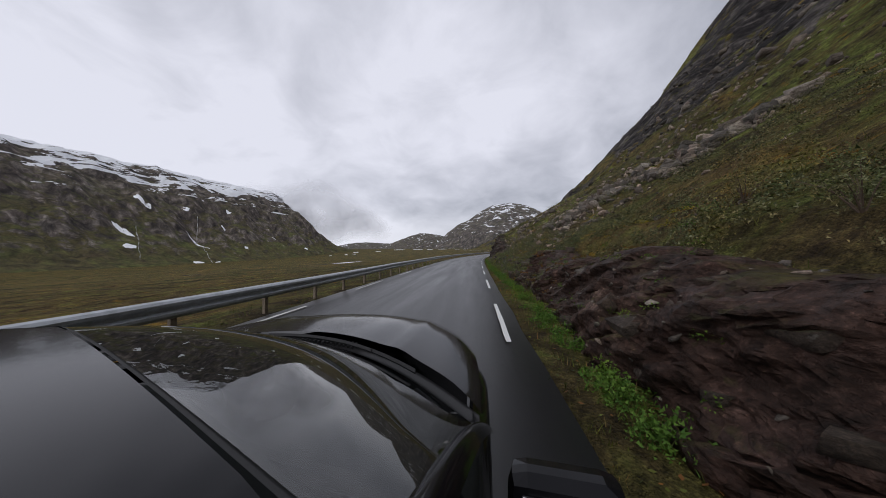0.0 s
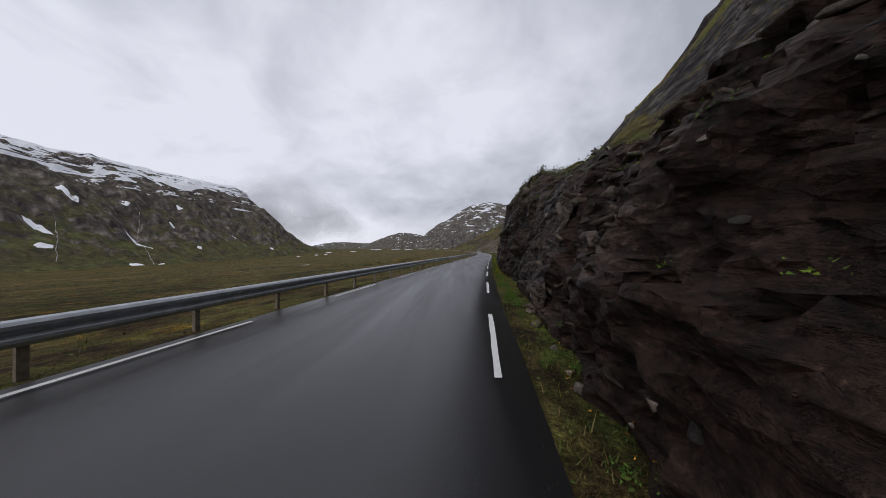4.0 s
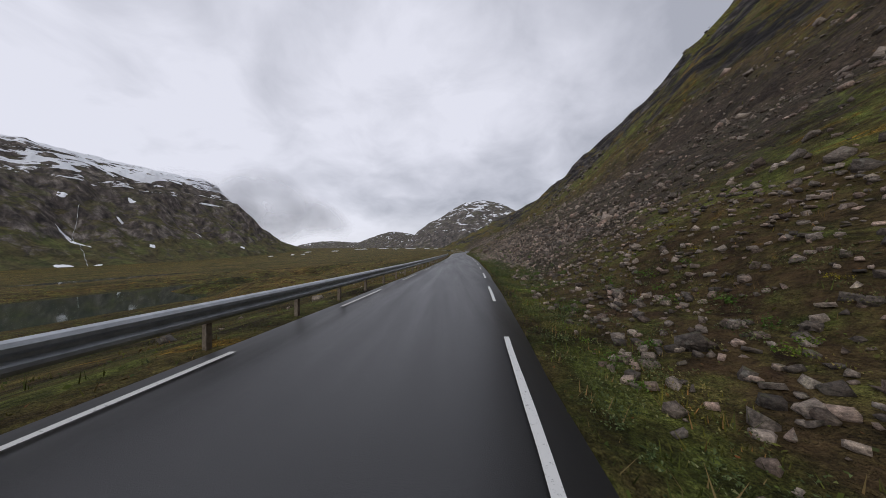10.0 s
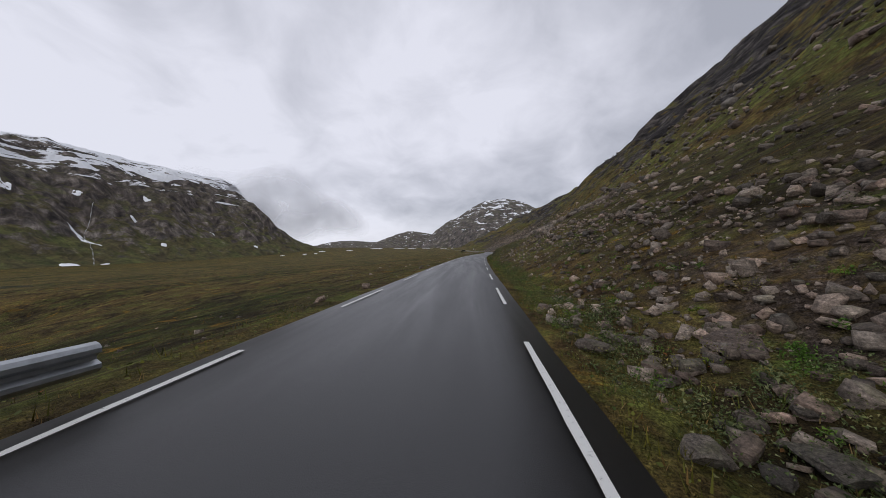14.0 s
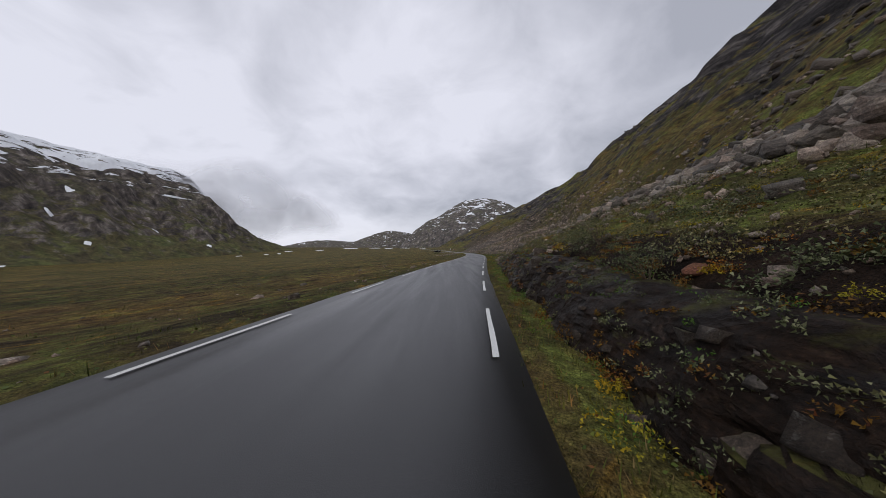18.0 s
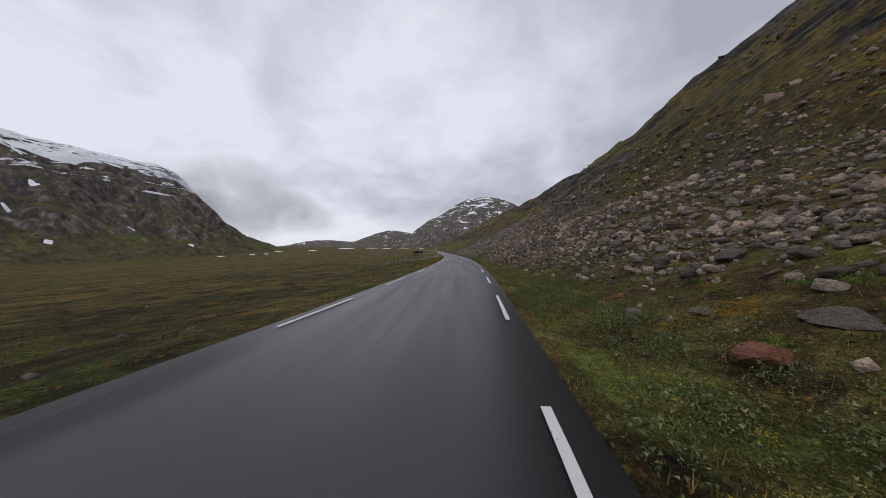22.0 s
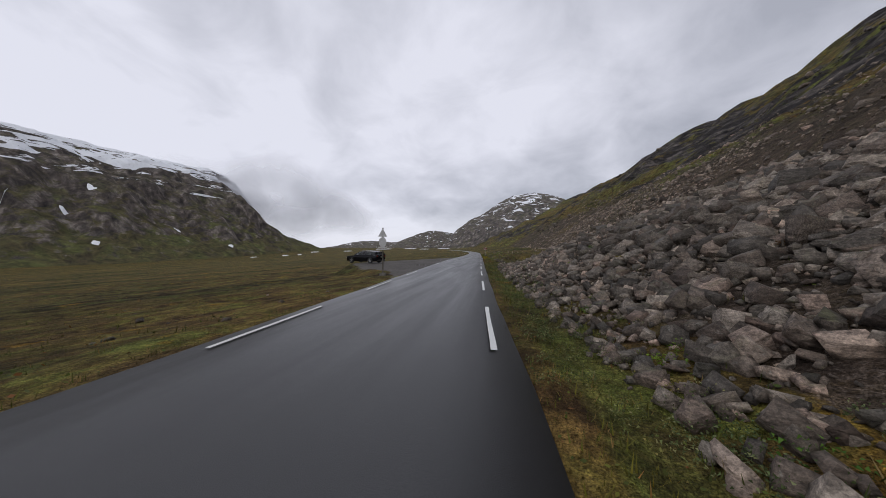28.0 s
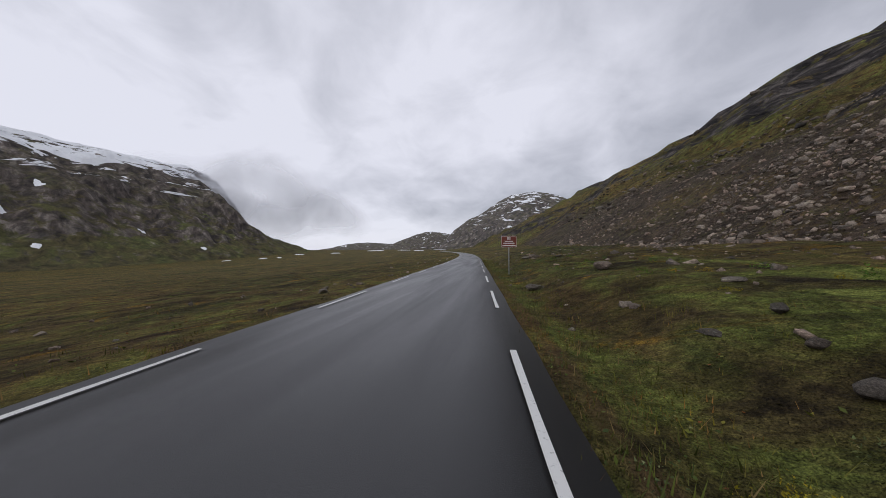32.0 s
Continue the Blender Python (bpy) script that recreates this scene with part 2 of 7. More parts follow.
def make_ground():
    m = Mat("heath_ground", 0.95, spec=0.12)
    g, fine, mid = grass_colour(m)
    r, grain, bands = rock_colour(m)
    peat = m.ramp(m.noise(3.1, 6, 0.7, 0.4, None, "World"), (0.3, (0.007, 0.0045, 0.003)), (0.6, (0.03, 0.0175, 0.011)), (0.8, (0.08, 0.053, 0.038)))
    broken = m.noise(1.6, 6, 0.7, 0.6, None, "World")
    rocky = m.ramp(m.math("ADD", m.attr("rock"), m.math("SUBTRACT", broken, 0.5)), (0.45, 0.0), (0.6, 1.0))
    bare = m.ramp(m.math("ADD", m.attr("peat"), m.math("SUBTRACT", broken, 0.5)), (0.42, 0.0), (0.58, 1.0))
    grit = m.ramp(m.noise(14, 5, 0.75, 0, None, "World"), (0.32, (0.014, 0.01, 0.008)), (0.5, (0.055, 0.041, 0.033)), (0.68, (0.15, 0.12, 0.102)))
    stony = m.ramp(m.math("ADD", m.attr("scree"), m.swing(broken, 1.5)), (0.5, 0.0), (0.75, 0.85))
    gravel = m.ramp(m.attr("gravel"), (0.4, 0.0), (0.6, 1.0))
    c = m.mix(stony, g, grit)
    c = m.mix(bare, c, peat)
    c = m.mix(rocky, c, r)
    streak = m.noise(0.16, 8, 0.72, 0.8, (1.0, 0.45, 1.0), "World")
    cliff = m.ramp(m.math("ADD", m.math("MULTIPLY", m.attr("crag"), 0.8), m.swing(m.noise(0.13, 8, 0.72, 0.6, None, "World"), 2.4)), (0.5, 0.0), (0.62, 1.0))
    c = m.mix(cliff, c, m.ramp(streak, (0.36, (0.007, 0.006, 0.006)), (0.5, (0.03, 0.026, 0.025)), (0.64, (0.12, 0.105, 0.096))))
    c = m.mix(1.0, c, m.ramp(m.noise(0.3, 7, 0.7, 0.4, None, "World"), (0.32, 0.4), (0.5, 1.0), (0.68, 1.5)), "MULTIPLY")
    c = m.mix(1.0, c, m.ramp(m.noise(2.2, 6, 0.75, 0.4, None, "World"), (0.34, 0.5), (0.5, 1.0), (0.66, 1.6)), "MULTIPLY")
    c = m.mix(1.0, c, m.ramp(m.noise(45, 3, 0.7, 0, None, "World"), (0.3, 0.35), (0.5, 1.0), (0.7, 1.75)), "MULTIPLY")
    straw = m.ramp(m.math("ADD", m.attr("dry"), m.swing(m.noise(1.8, 5, 0.65, 0.3, None, "World"), 0.9)), (0.45, 0.0), (0.75, 0.85))
    c = m.mix(straw, c, m.ramp(fine, (0.3, (0.055, 0.032, 0.016)), (0.55, (0.13, 0.08, 0.04)), (0.75, (0.2, 0.14, 0.075))))
    wash = m.ramp(m.noise(0.35, 5, 0.6, 0.4, None, "World"), (0.3, 0.75), (0.7, 1.15))
    c = m.mix(gravel, c, m.mix(1.0, m.ramp(m.noise(22, 4, 0.7, 0, None, "World"), (0.3, (0.1, 0.092, 0.086)), (0.7, (0.2, 0.186, 0.175))), wash, "MULTIPLY"))
    m.base(c)
    m.rough(m.mix(rocky, 0.95, 0.6))
    m.bump(streak, 2.0, 0.5)
    m.bump(m.noise(0.4, 7, 0.7, 0.3, None, "World"), 0.9, 0.8)
    m.bump(m.mix(rocky, fine, bands), 0.12, 0.9)
    m.bump(m.noise(28, 3, 0.7, 0, None, "World"), 0.03, 0.8)
    return m.m


def make_mountain(name, snow_from, snow_to, weight=0.48, edge=0.37, haze=0.0):
    """Grassy lower slopes, grey cliffs where steep, old snow in hollows up high."""
    m = Mat(name, 0.95, spec=0.1)
    broken = m.noise(0.035, 8, 0.68, 0.5, None, "World")
    streak = m.noise(0.05, 7, 0.65, 0.6, (1.0, 1.0, 0.25), "World")
    grass = m.ramp(m.noise(0.02, 7, 0.65, 0.5, None, "World"), (0.3, (0.05, 0.036, 0.018)), (0.48, (0.072, 0.062, 0.022)), (0.7, (0.08, 0.092, 0.024)))
    rock = m.ramp(streak, (0.3, (0.026, 0.02, 0.017)), (0.5, (0.088, 0.071, 0.06)), (0.7, (0.23, 0.2, 0.175)))
    steep = m.ramp(m.math("ADD", m.up(), m.math("MULTIPLY", m.math("SUBTRACT", broken, 0.5), 1.2)), (0.58, 1.0), (0.78, 0.0))
    chips = m.cells(0.045, (1.0, 1.0, 0.6, 0.3, 0.2, 0.4))
    rock = m.mix(1.0, rock, m.ramp(chips, (0.1, 0.4), (0.35, 0.75), (0.7, 1.15)), "MULTIPLY")
    hi = m.n.new("ShaderNodeMapRange")
    hi.inputs[1].default_value, hi.inputs[2].default_value = snow_from * 0.7, snow_from * 1.6
    m.link(m.height(), hi.inputs[0])
    rocky = m.math("MAXIMUM", steep, m.math("MULTIPLY", hi.outputs[0], m.ramp(broken, (0.4, 0.25), (0.55, 1.0))))
    c = m.mix(rocky, grass, rock)
    sh = m.n.new("ShaderNodeMapRange")
    sh.inputs[1].default_value, sh.inputs[2].default_value = snow_from, snow_to
    m.link(m.height(), sh.inputs[0])
    drift = m.noise(0.016, 9, 0.6, 0.9, (1.0, 0.5, 2.6), "World")
    sn = m.math("ADD", m.math("MULTIPLY", sh.outputs[0], weight), m.math("SUBTRACT", drift, 0.35))
    sn = m.ramp(m.math("MULTIPLY", sn, m.ramp(sh.outputs[0], (0.0, 0.0), (0.05, 1.0))), (edge, 0.0), (edge + 0.02, 1.0))
    c = m.mix(sn, c, m.ramp(broken, (0.3, (0.8, 0.82, 0.86)), (0.7, (0.92, 0.93, 0.95))))
    c = m.mix(m.math("SUBTRACT", 1.0, sn), c, m.mix(1.0, c, m.ramp(m.noise(0.06, 9, 0.72, 0.8, (1.0, 1.0, 0.5), "World"), (0.34, 0.5), (0.5, 1.1), (0.66, 2.0)), "MULTIPLY"))
    rim = m.n.new("ShaderNodeMapRange")
    rim.inputs[1].default_value, rim.inputs[2].default_value = snow_to - 5.0, snow_to + 1.0
    m.link(m.height(), rim.inputs[0])
    c = m.mix(m.math("MULTIPLY", rim.outputs[0], m.ramp(broken, (0.38, 0.0), (0.46, 0.9))), c, (0.05, 0.044, 0.04))
    # distance haze painted in: pale blue-grey mixed into the base colour
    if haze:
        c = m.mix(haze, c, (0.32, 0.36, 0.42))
    m.base(c)
    m.bump(streak, 9.0, 0.8)
    m.bump(chips, 6.0, 0.7)
    m.bump(m.noise(0.2, 7, 0.75, 0.4, None, "World"), 2.4, 0.8)
    return m.m


def make_asphalt():
    m = Mat("wet_asphalt", 0.5, spec=0.5)
    fine, mid = m.noise(90, 4, 0.75), m.noise(1.5, 6, 0.6, 0.3, (1.0, 0.06, 1.0))
    c = m.ramp(fine, (0.3, (0.012, 0.012, 0.013)), (0.7, (0.037, 0.037, 0.039)))
    c = m.mix(1.0, c, m.ramp(mid, (0.3, 0.68), (0.7, 1.3)), "MULTIPLY")
    m.base(c)
    m.rough(m.ramp(mid, (0.3, 0.28), (0.7, 0.48)))
    m.bump(fine, 0.004, 0.7)
    return m.m


def make_paint():
    m = Mat("road_paint", 0.5)
    wear = m.noise(26, 6, 0.75)
    m.base(m.mix(m.ramp(wear, (0.3, 1.0), (0.42, 0.0)), (0.62, 0.62, 0.6), (0.09, 0.09, 0.09)))
    m.bump(wear, 0.002)
    return m.m


def make_rock(name, island=True, tone=1.0, warm=0.0):
    m = Mat(name, 0.75, spec=0.3)
    c, grain, bands = rock_colour(m, 14.0, "Object" if not island else "World")
    lum = m.ramp(m.rand(island), (0.0, (0.8 if island else 1.6) * tone), (0.55, 2.0 * tone), (1.0, (4.4 if island else 3.2) * tone))
    c = m.mix(1.0, c, lum, "MULTIPLY")
    c = m.mix(1.0, c, m.ramp(m.math("FRACT", m.math("MULTIPLY", m.rand(island), 7.3)), (0.0, (1.02, 0.95, 0.82)), (0.4, (0.99, 0.97, 0.88)), (0.7, (1.07, 0.96, 0.83)), (0.95, (1.13, 0.95, 0.82))), "MULTIPLY")
    if warm:
        c = m.mix(warm, c, m.mix(1.0, c, (1.1, 0.96, 0.88), "MULTIPLY"))
    moss = m.math("MULTIPLY", m.ramp(m.up(), (0.75, 0.0), (0.95, 0.6)), m.ramp(m.noise(1.9, 5, 0.65, 0, None, "World"), (0.52, 0.0), (0.62, 1.0)))
    c = m.mix(moss, c, (0.075, 0.075, 0.03))
    layers = m.noise(5.0, 6, 0.7, 0.5, (1.0, 0.7, 4.5, 0.6, 0.3, 0.2), "World" if island else "Object")
    c = m.mix(1.0, c, m.ramp(layers, (0.36, 0.7), (0.5, 1.0), (0.64, 1.3)), "MULTIPLY")
    spots = m.ramp(m.noise(6.5, 5, 0.7, 0.2, None, "World"), (0.6, 0.0), (0.66, 0.55))
    c = m.mix(spots, c, (0.21, 0.2, 0.17))
    c = m.mix(1.0, c, m.ramp(m.noise(38, 4, 0.75, 0, None, "World"), (0.3, 0.45), (0.5, 1.0), (0.7, 1.6)), "MULTIPLY")
    m.base(c)
    m.bump(layers, 0.04, 0.7)
    m.bump(m.cells(4.5, (1.0, 0.7, 1.7, 0.4, 0.2, 0.3)), 0.08, 0.8)
    m.bump(bands, 0.04, 0.7)
    m.bump(grain, 0.015, 1.0)
    return m.m


def make_leaf(name, dark, light, dry=None, dry_share=0.2):
    m = Mat(name, 0.75, spec=0.2)
    r = m.rand(True)
    stops = [(0.0, dark), (0.75, light)]
    if dry:
        stops += [(1.0 - dry_share, light), (1.0 - dry_share + 0.04, dry)]
    c = m.ramp(r, *stops)
    m.base(m.mix(1.0, c, m.ramp(m.noise(0.6, 5, 0.7, 0, None, "World"), (0.36, (0.7, 0.8, 0.75)), (0.5, (1.0, 1.0, 1.0)), (0.64, (1.6, 1.15, 0.8))), "MULTIPLY"))
    return m.m


def plain(name, colour, rough=0.5, metal=0.0, spread=0.15, scale=20.0, bump=0.0, spec=0.5):
    m = Mat(name, rough, metal, spec)
    n = m.noise(scale, 5, 0.65)
    m.base(m.mix(1.0, colour, m.ramp(n, (0.3, 1 - spread), (0.7, 1 + spread)), "MULTIPLY"))
    if bump:
        m.bump(n, bump)
    return m.m


GROUND, ASPHALT, PAINT = make_ground(), make_asphalt(), make_paint()
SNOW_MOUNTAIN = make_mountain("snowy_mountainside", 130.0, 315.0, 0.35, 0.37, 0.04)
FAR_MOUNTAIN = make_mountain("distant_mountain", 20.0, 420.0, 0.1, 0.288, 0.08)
ROCK_STUFF, ROCK_ONE = make_rock("gneiss_scree", True, 1.12, 0.3), make_rock("gneiss_boulder", False, 0.68)
GRASS = make_leaf("grass_blades", (0.04, 0.05, 0.01), (0.11, 0.125, 0.02), (0.2, 0.14, 0.055), 0.32)
MEADOW = make_leaf("meadow_blades", (0.07, 0.075, 0.014), (0.17, 0.18, 0.03), (0.22, 0.16, 0.06), 0.25)
COVER = make_leaf("low_ground_cover", (0.03, 0.045, 0.01), (0.1, 0.125, 0.022), (0.12, 0.055, 0.015), 0.2)
LEAF = make_leaf("willow_leaves", (0.03, 0.034, 0.013), (0.125, 0.135, 0.06), (0.2, 0.2, 0.11), 0.2)
SLOPE_LEAF = make_leaf("slope_scrub_leaves", (0.045, 0.06, 0.02), (0.125, 0.15, 0.055), (0.18, 0.16, 0.05), 0.12)
WILLOW = make_leaf("dwarf_willow_leaves", (0.03, 0.042, 0.013), (0.11, 0.14, 0.05), (0.19, 0.2, 0.09), 0.2)
LEAF_LUSH = make_leaf("lush_leaves", (0.04, 0.09, 0.012), (0.1, 0.18, 0.025))
LEAF_YELLOW = make_leaf("yellow_leaves", (0.14, 0.12, 0.01), (0.3, 0.24, 0.015))
LEAF_RUST = make_leaf("rust_moss_leaves", (0.07, 0.02, 0.006), (0.17, 0.09, 0.012))
STEEL = plain("galvanised_steel", (0.42, 0.44, 0.46), 0.42, 0.75, 0.2, 6.0, 0.002)
POST_RUST = plain("weathered_post", (0.2, 0.16, 0.12), 0.7, 0.3, 0.35, 14.0, 0.003)
SNOW = plain("old_snow", (0.88, 0.9, 0.93), 0.7, 0, 0.08, 0.2, 0.3)


# ---- the lie of the land ----
rng = np.random.default_rng(7)


def lattice(ix, iy, seed):
    """A fixed pseudo-random value from 0 to 1 for each lattice point."""
    v = np.sin(ix * 127.1 + iy * 311.7 + seed * 74.7) * 43758.5453
    return v - np.floor(v)


def value_noise(x, y, seed=0):
    ix, iy = np.floor(x), np.floor(y)
    fx, fy = x - ix, y - iy
    fx, fy = fx * fx * (3 - 2 * fx), fy * fy * (3 - 2 * fy)
    a, b = lattice(ix, iy, seed), lattice(ix + 1, iy, seed)
    c, d = lattice(ix, iy + 1, seed), lattice(ix + 1, iy + 1, seed)
    return (a + (b - a) * fx) * (1 - fy) + (c + (d - c) * fx) * fy


def fbm(x, y, octaves=4, seed=0, gain=0.5):
    """Layered noise from about -1 to 1."""
    total, amp, norm = 0.0, 1.0, 0.0
    for k in range(octaves):
        total = total + amp * (value_noise(x, y, seed + k) * 2 - 1)
        norm += amp
        x, y, amp = x * 2.03 + 17.3, y * 2.03 + 9.1, amp * gain
    return total / norm


def smooth(a, b, x):
    u = np.clip((x - a) / (b - a), 0, 1)
    return u * u * (3 - 2 * u)


PATH_Y = np.array([p[2] for p in PATH])
PATH_X = np.array([p[1] for p in PATH])
END_SLOPE = (PATH_X[-1] - PATH_X[-5]) / (PATH_Y[-1] - PATH_Y[-5])


def lane_x(y):
    """Where the driving line lies, ahead of and behind the stretch that is driven."""
    y = np.asarray(y, float)
    x = np.interp(y, PATH_Y, PATH_X)
    far = np.clip(y - PATH_Y[-1], 0, None)
    return x + END_SLOPE * np.minimum(far, 260) - 0.0006 * np.clip(far - 40, 0, 300) ** 2


# edge lines to the right and left of the driving line
LINE_Y = [-60, 0, 22, 46, 66, 88, 130, 175, 192, 240, 284, 318, 350, 384, 434, 466, 500, 560]
LINE_RY = [-60, 0, 22, 46, 66, 88, 99, 114, 130, 143, 158, 175, 192, 203, 220, 240, 262, 284, 298, 318, 330, 350, 363, 384, 425, 434, 446, 466, 482, 500, 560]
LINE_R = [0.55, 0.5, 0.3, 0.08, 0.27, 0.445, 0.39, 0.34, 0.38, 0.452, 0.606, 0.7, 0.837, 0.731, 0.614, 0.476, 0.255, 0.121, 0.315, 0.5, 0.635, 0.772, 0.681, 0.474, 0.243, 0.204, 0.278, 0.455, 0.473, 0.488, 0.3]
LINE_L = [-4.1, -4.15, -4.6, -4.95, -4.3, -3.7, -3.35, -3.2, -3.05, -3.7, -4.15, -3.68, -3.3, -3.05, -3.85, -4.4, -3.9, -4.0]


def soft_table(y, ys, vs, width=9.0):
    """A table read with its corners rounded."""
    y = np.asarray(y, float)
    return sum(np.interp(y + o * width, ys, vs) for o in (-1, -0.5, 0, 0.5, 1)) / 5


def line_r(y):
    return soft_table(y, LINE_RY, LINE_R)


def line_l(y):
    return soft_table(y, LINE_Y, LINE_L)


def edge_r(y):
    return line_r(y) + 0.33


def edge_l(y):
    return line_l(y) - 0.32


def road_z(y):
    far = np.clip(np.asarray(y, float) - 530, 0, 260)
    return 0.006 * far + 0.000012 * far * far


# bank beside the road: y, verge width, cut height, cut run, slope above, width of that slope, slope of the mountain, rock, peat, scree
BANK_Y = [-80, 0, 12, 20, 30, 42, 48, 54, 66, 76, 92, 94.5, 97.5, 106.5, 110, 114, 121, 126, 137, 147, 158, 170, 186, 200, 212, 234, 244, 256, 266, 284, 291, 296, 303, 314, 326, 340, 352, 360, 369, 378, 390, 420, 446, 456, 478, 488, 500, 560, 900, 1600]
VERGE_WIDE = [1.0, 0.8, 0.8, 0.6, 0.6, 0.6, 0.55, 0.5, 0.5, 0.5, 0.6, 0.7, 0.85, 1.15, 1.25, 1.1, 1.3, 1.2, 1.1, 1.1, 1.5, 1.0, 1.0, 1.1, 1.2, 0.9, 0.55, 0.6, 0.75, 0.9, 1.0, 1.3, 1.5, 1.6, 1.8, 2.6, 2.3, 1.1, 1.2, 1.8, 1.5, 1.35, 1.2, 1.8, 2.0, 1.2, 0.9, 0.9, 3.0, 3.0]
CUT_HIGH = [1.0, 1.4, 1.4, 1.0, 1.0, 1.2, 1.7, 2.4, 3.8, 5.2, 5.0, 4.6, 1.35, 1.35, 2.7, 3.1, 2.6, 0.6, 0.3, 0.3, 0.3, 0.3, 0.3, 0.3, 0.35, 0.5, 0.9, 1.1, 1.2, 1.4, 0.9, 0.4, 0.4, 0.4, 0.7, 0.2, 0.3, 0.4, 0.4, 0.4, 0.3, 0.2, 0.2, -0.15, -0.1, 0.45, 0.6, 0.6, 0.0, 0.0]
CUT_RUN = [0.8, 0.9, 0.9, 0.9, 0.7, 1.7, 1.9, 1.4, 1.2, 1.1, 1.2, 1.2, 0.8, 0.9, 1.2, 1.1, 1.2, 1.5, 2.4, 2.0, 1.2, 1.2, 1.2, 1.2, 1.4, 1.0, 0.8, 0.7, 0.7, 0.7, 0.8, 1.0, 1.0, 1.4, 1.6, 1.2, 1.2, 1.2, 1.2, 1.4, 1.0, 1.0, 1.0, 1.2, 1.2, 2.2, 2.4, 2.4, 1.0, 1.0]
APRON_SLOPE = [0.6, 0.6, 0.6, 0.6, 0.6, 0.66, 0.64, 0.62, 0.58, 0.55, 0.58, 0.58, 0.6, 0.62, 0.62, 0.62, 0.62, 0.6, 0.58, 0.6, 0.6, 0.6, 0.58, 0.58, 0.57, 0.54, 0.48, 0.46, 0.46, 0.45, 0.45, 0.4, 0.36, 0.36, 0.38, 0.38, 0.4, 0.4, 0.4, 0.4, 0.42, 0.42, 0.4, 0.03, 0.04, 0.06, 0.07, 0.09, 0.14, 0.1]
APRON_WIDE = [25, 25, 22, 20, 20, 26, 21, 26, 26, 26, 26, 26, 26, 25, 25, 25, 25, 25, 25, 25, 25, 25, 25, 25, 25, 25, 25, 25, 25, 25, 25, 25, 25, 25, 25, 25, 25, 25, 25, 25, 25, 25, 25, 16, 16, 17, 18, 22, 40, 80]
MOUNTAIN_SLOPE = [1.08, 1.08, 1.08, 1.08, 1.08, 1.02, 1.05, 1.02, 1.02, 1.02, 1.02, 1.02, 1.02, 1.04, 1.04, 1.04, 1.04, 1.04, 1.14, 1.14, 1.14, 1.14, 1.13, 1.13, 1.12, 1.06, 1.05, 1.04, 1.04, 1.02, 1.01, 1.07, 1.06, 1.04, 1.03, 1.01, 0.99, 0.98, 0.97, 0.95, 0.92, 0.86, 0.86, 0.84, 0.82, 0.8, 0.78, 0.68, 0.5, 0.4]
ROCKY = [0.6, 0.7, 0.7, 0.1, 0.2, 0.7, 1.0, 1.0, 1.0, 1.0, 1.0, 1.0, 1.0, 0.9, 0.9, 0.9, 0.9, 0.0, 0.0, 0.0, 0.0, 0, 0.0, 0.0, 0, 0.0, 0.0, 0.1, 0.2, 0.7, 0.4, 0.0, 0.0, 0.0, 0.0, 0.0, 0.0, 0.0, 0.0, 0.0, 0.0, 0.0, 0.0, 0.0, 0.0, 0.0, 0.0, 0.0, 0.0, 0.0]
PEATY = [0.2, 0.2, 0.2, 0.1, 0.3, 0.3, 0.2, 0.0, 0.0, 0.0, 0.0, 0.0, 0.1, 0.2, 0.1, 0.1, 0.0, 0.45, 0.4, 0.46, 0.0, 0, 0.1, 0.0, 0.1, 0.0, 0.7, 0.95, 0.95, 0.4, 0.5, 0.4, 0.35, 0.0, 0.1, 0.2, 0.2, 0.2, 0.1, 0.0, 0.0, 0.1, 0.2, 0.5, 0.3, 0.1, 0.0, 0.0, 0.0, 0.0]
STONY = [0.0, 0.0, 0.0, 0.4, 0.3, 0.55, 0.65, 0.5, 0.0, 0.0, 0.0, 0.0, 0.0, 0.0, 0.0, 0.0, 0.1, 0.35, 0.3, 0.25, 1.0, 1.0, 0.8, 0.75, 0.5, 0.35, 0.3, 0.2, 0.2, 0.3, 0.4, 0.6, 0.48, 0.2, 0.2, 0.55, 0.55, 0.9, 0.6, 0.3, 0.4, 0.95, 0.9, 0.5, 0.1, 0.0, 0.0, 0.0, 0.0, 0.0]
BANK = [BANK_Y, VERGE_WIDE, CUT_HIGH, CUT_RUN, APRON_SLOPE, APRON_WIDE, MOUNTAIN_SLOPE, ROCKY, PEATY, STONY]


def bank(y, k):
    return np.interp(y, BANK_Y, BANK[k])


# a mossy shelf halfway up the cut
SHELF_RISE, SHELF_WIDE = 2.4, 1.7


def shelf_share(y):
    return smooth(95, 98.5, y) * (1 - smooth(106.5, 110.5, y))


def gully(y, d):
    """A small peat channel that winds along the verge."""
    mid = 2.6 + 0.33 * (y - 478.4) + 0.5 * fbm(y * 0.5, y * 0, 3, 19)
    return np.exp(-((d - mid) / (0.42 + 0.2 * fbm(y * 0.8, d * 0.8, 2, 23))) ** 2) * smooth(474.5, 477, y) * (1 - smooth(484, 488, y))


def lay_width(y):
    return soft_table(y, [436, 442, 446, 452, 457, 461, 467, 474, 486], [0, 0.5, 3.5, 8.5, 10.5, 10.5, 7.0, 3.6, 0], 2.0)


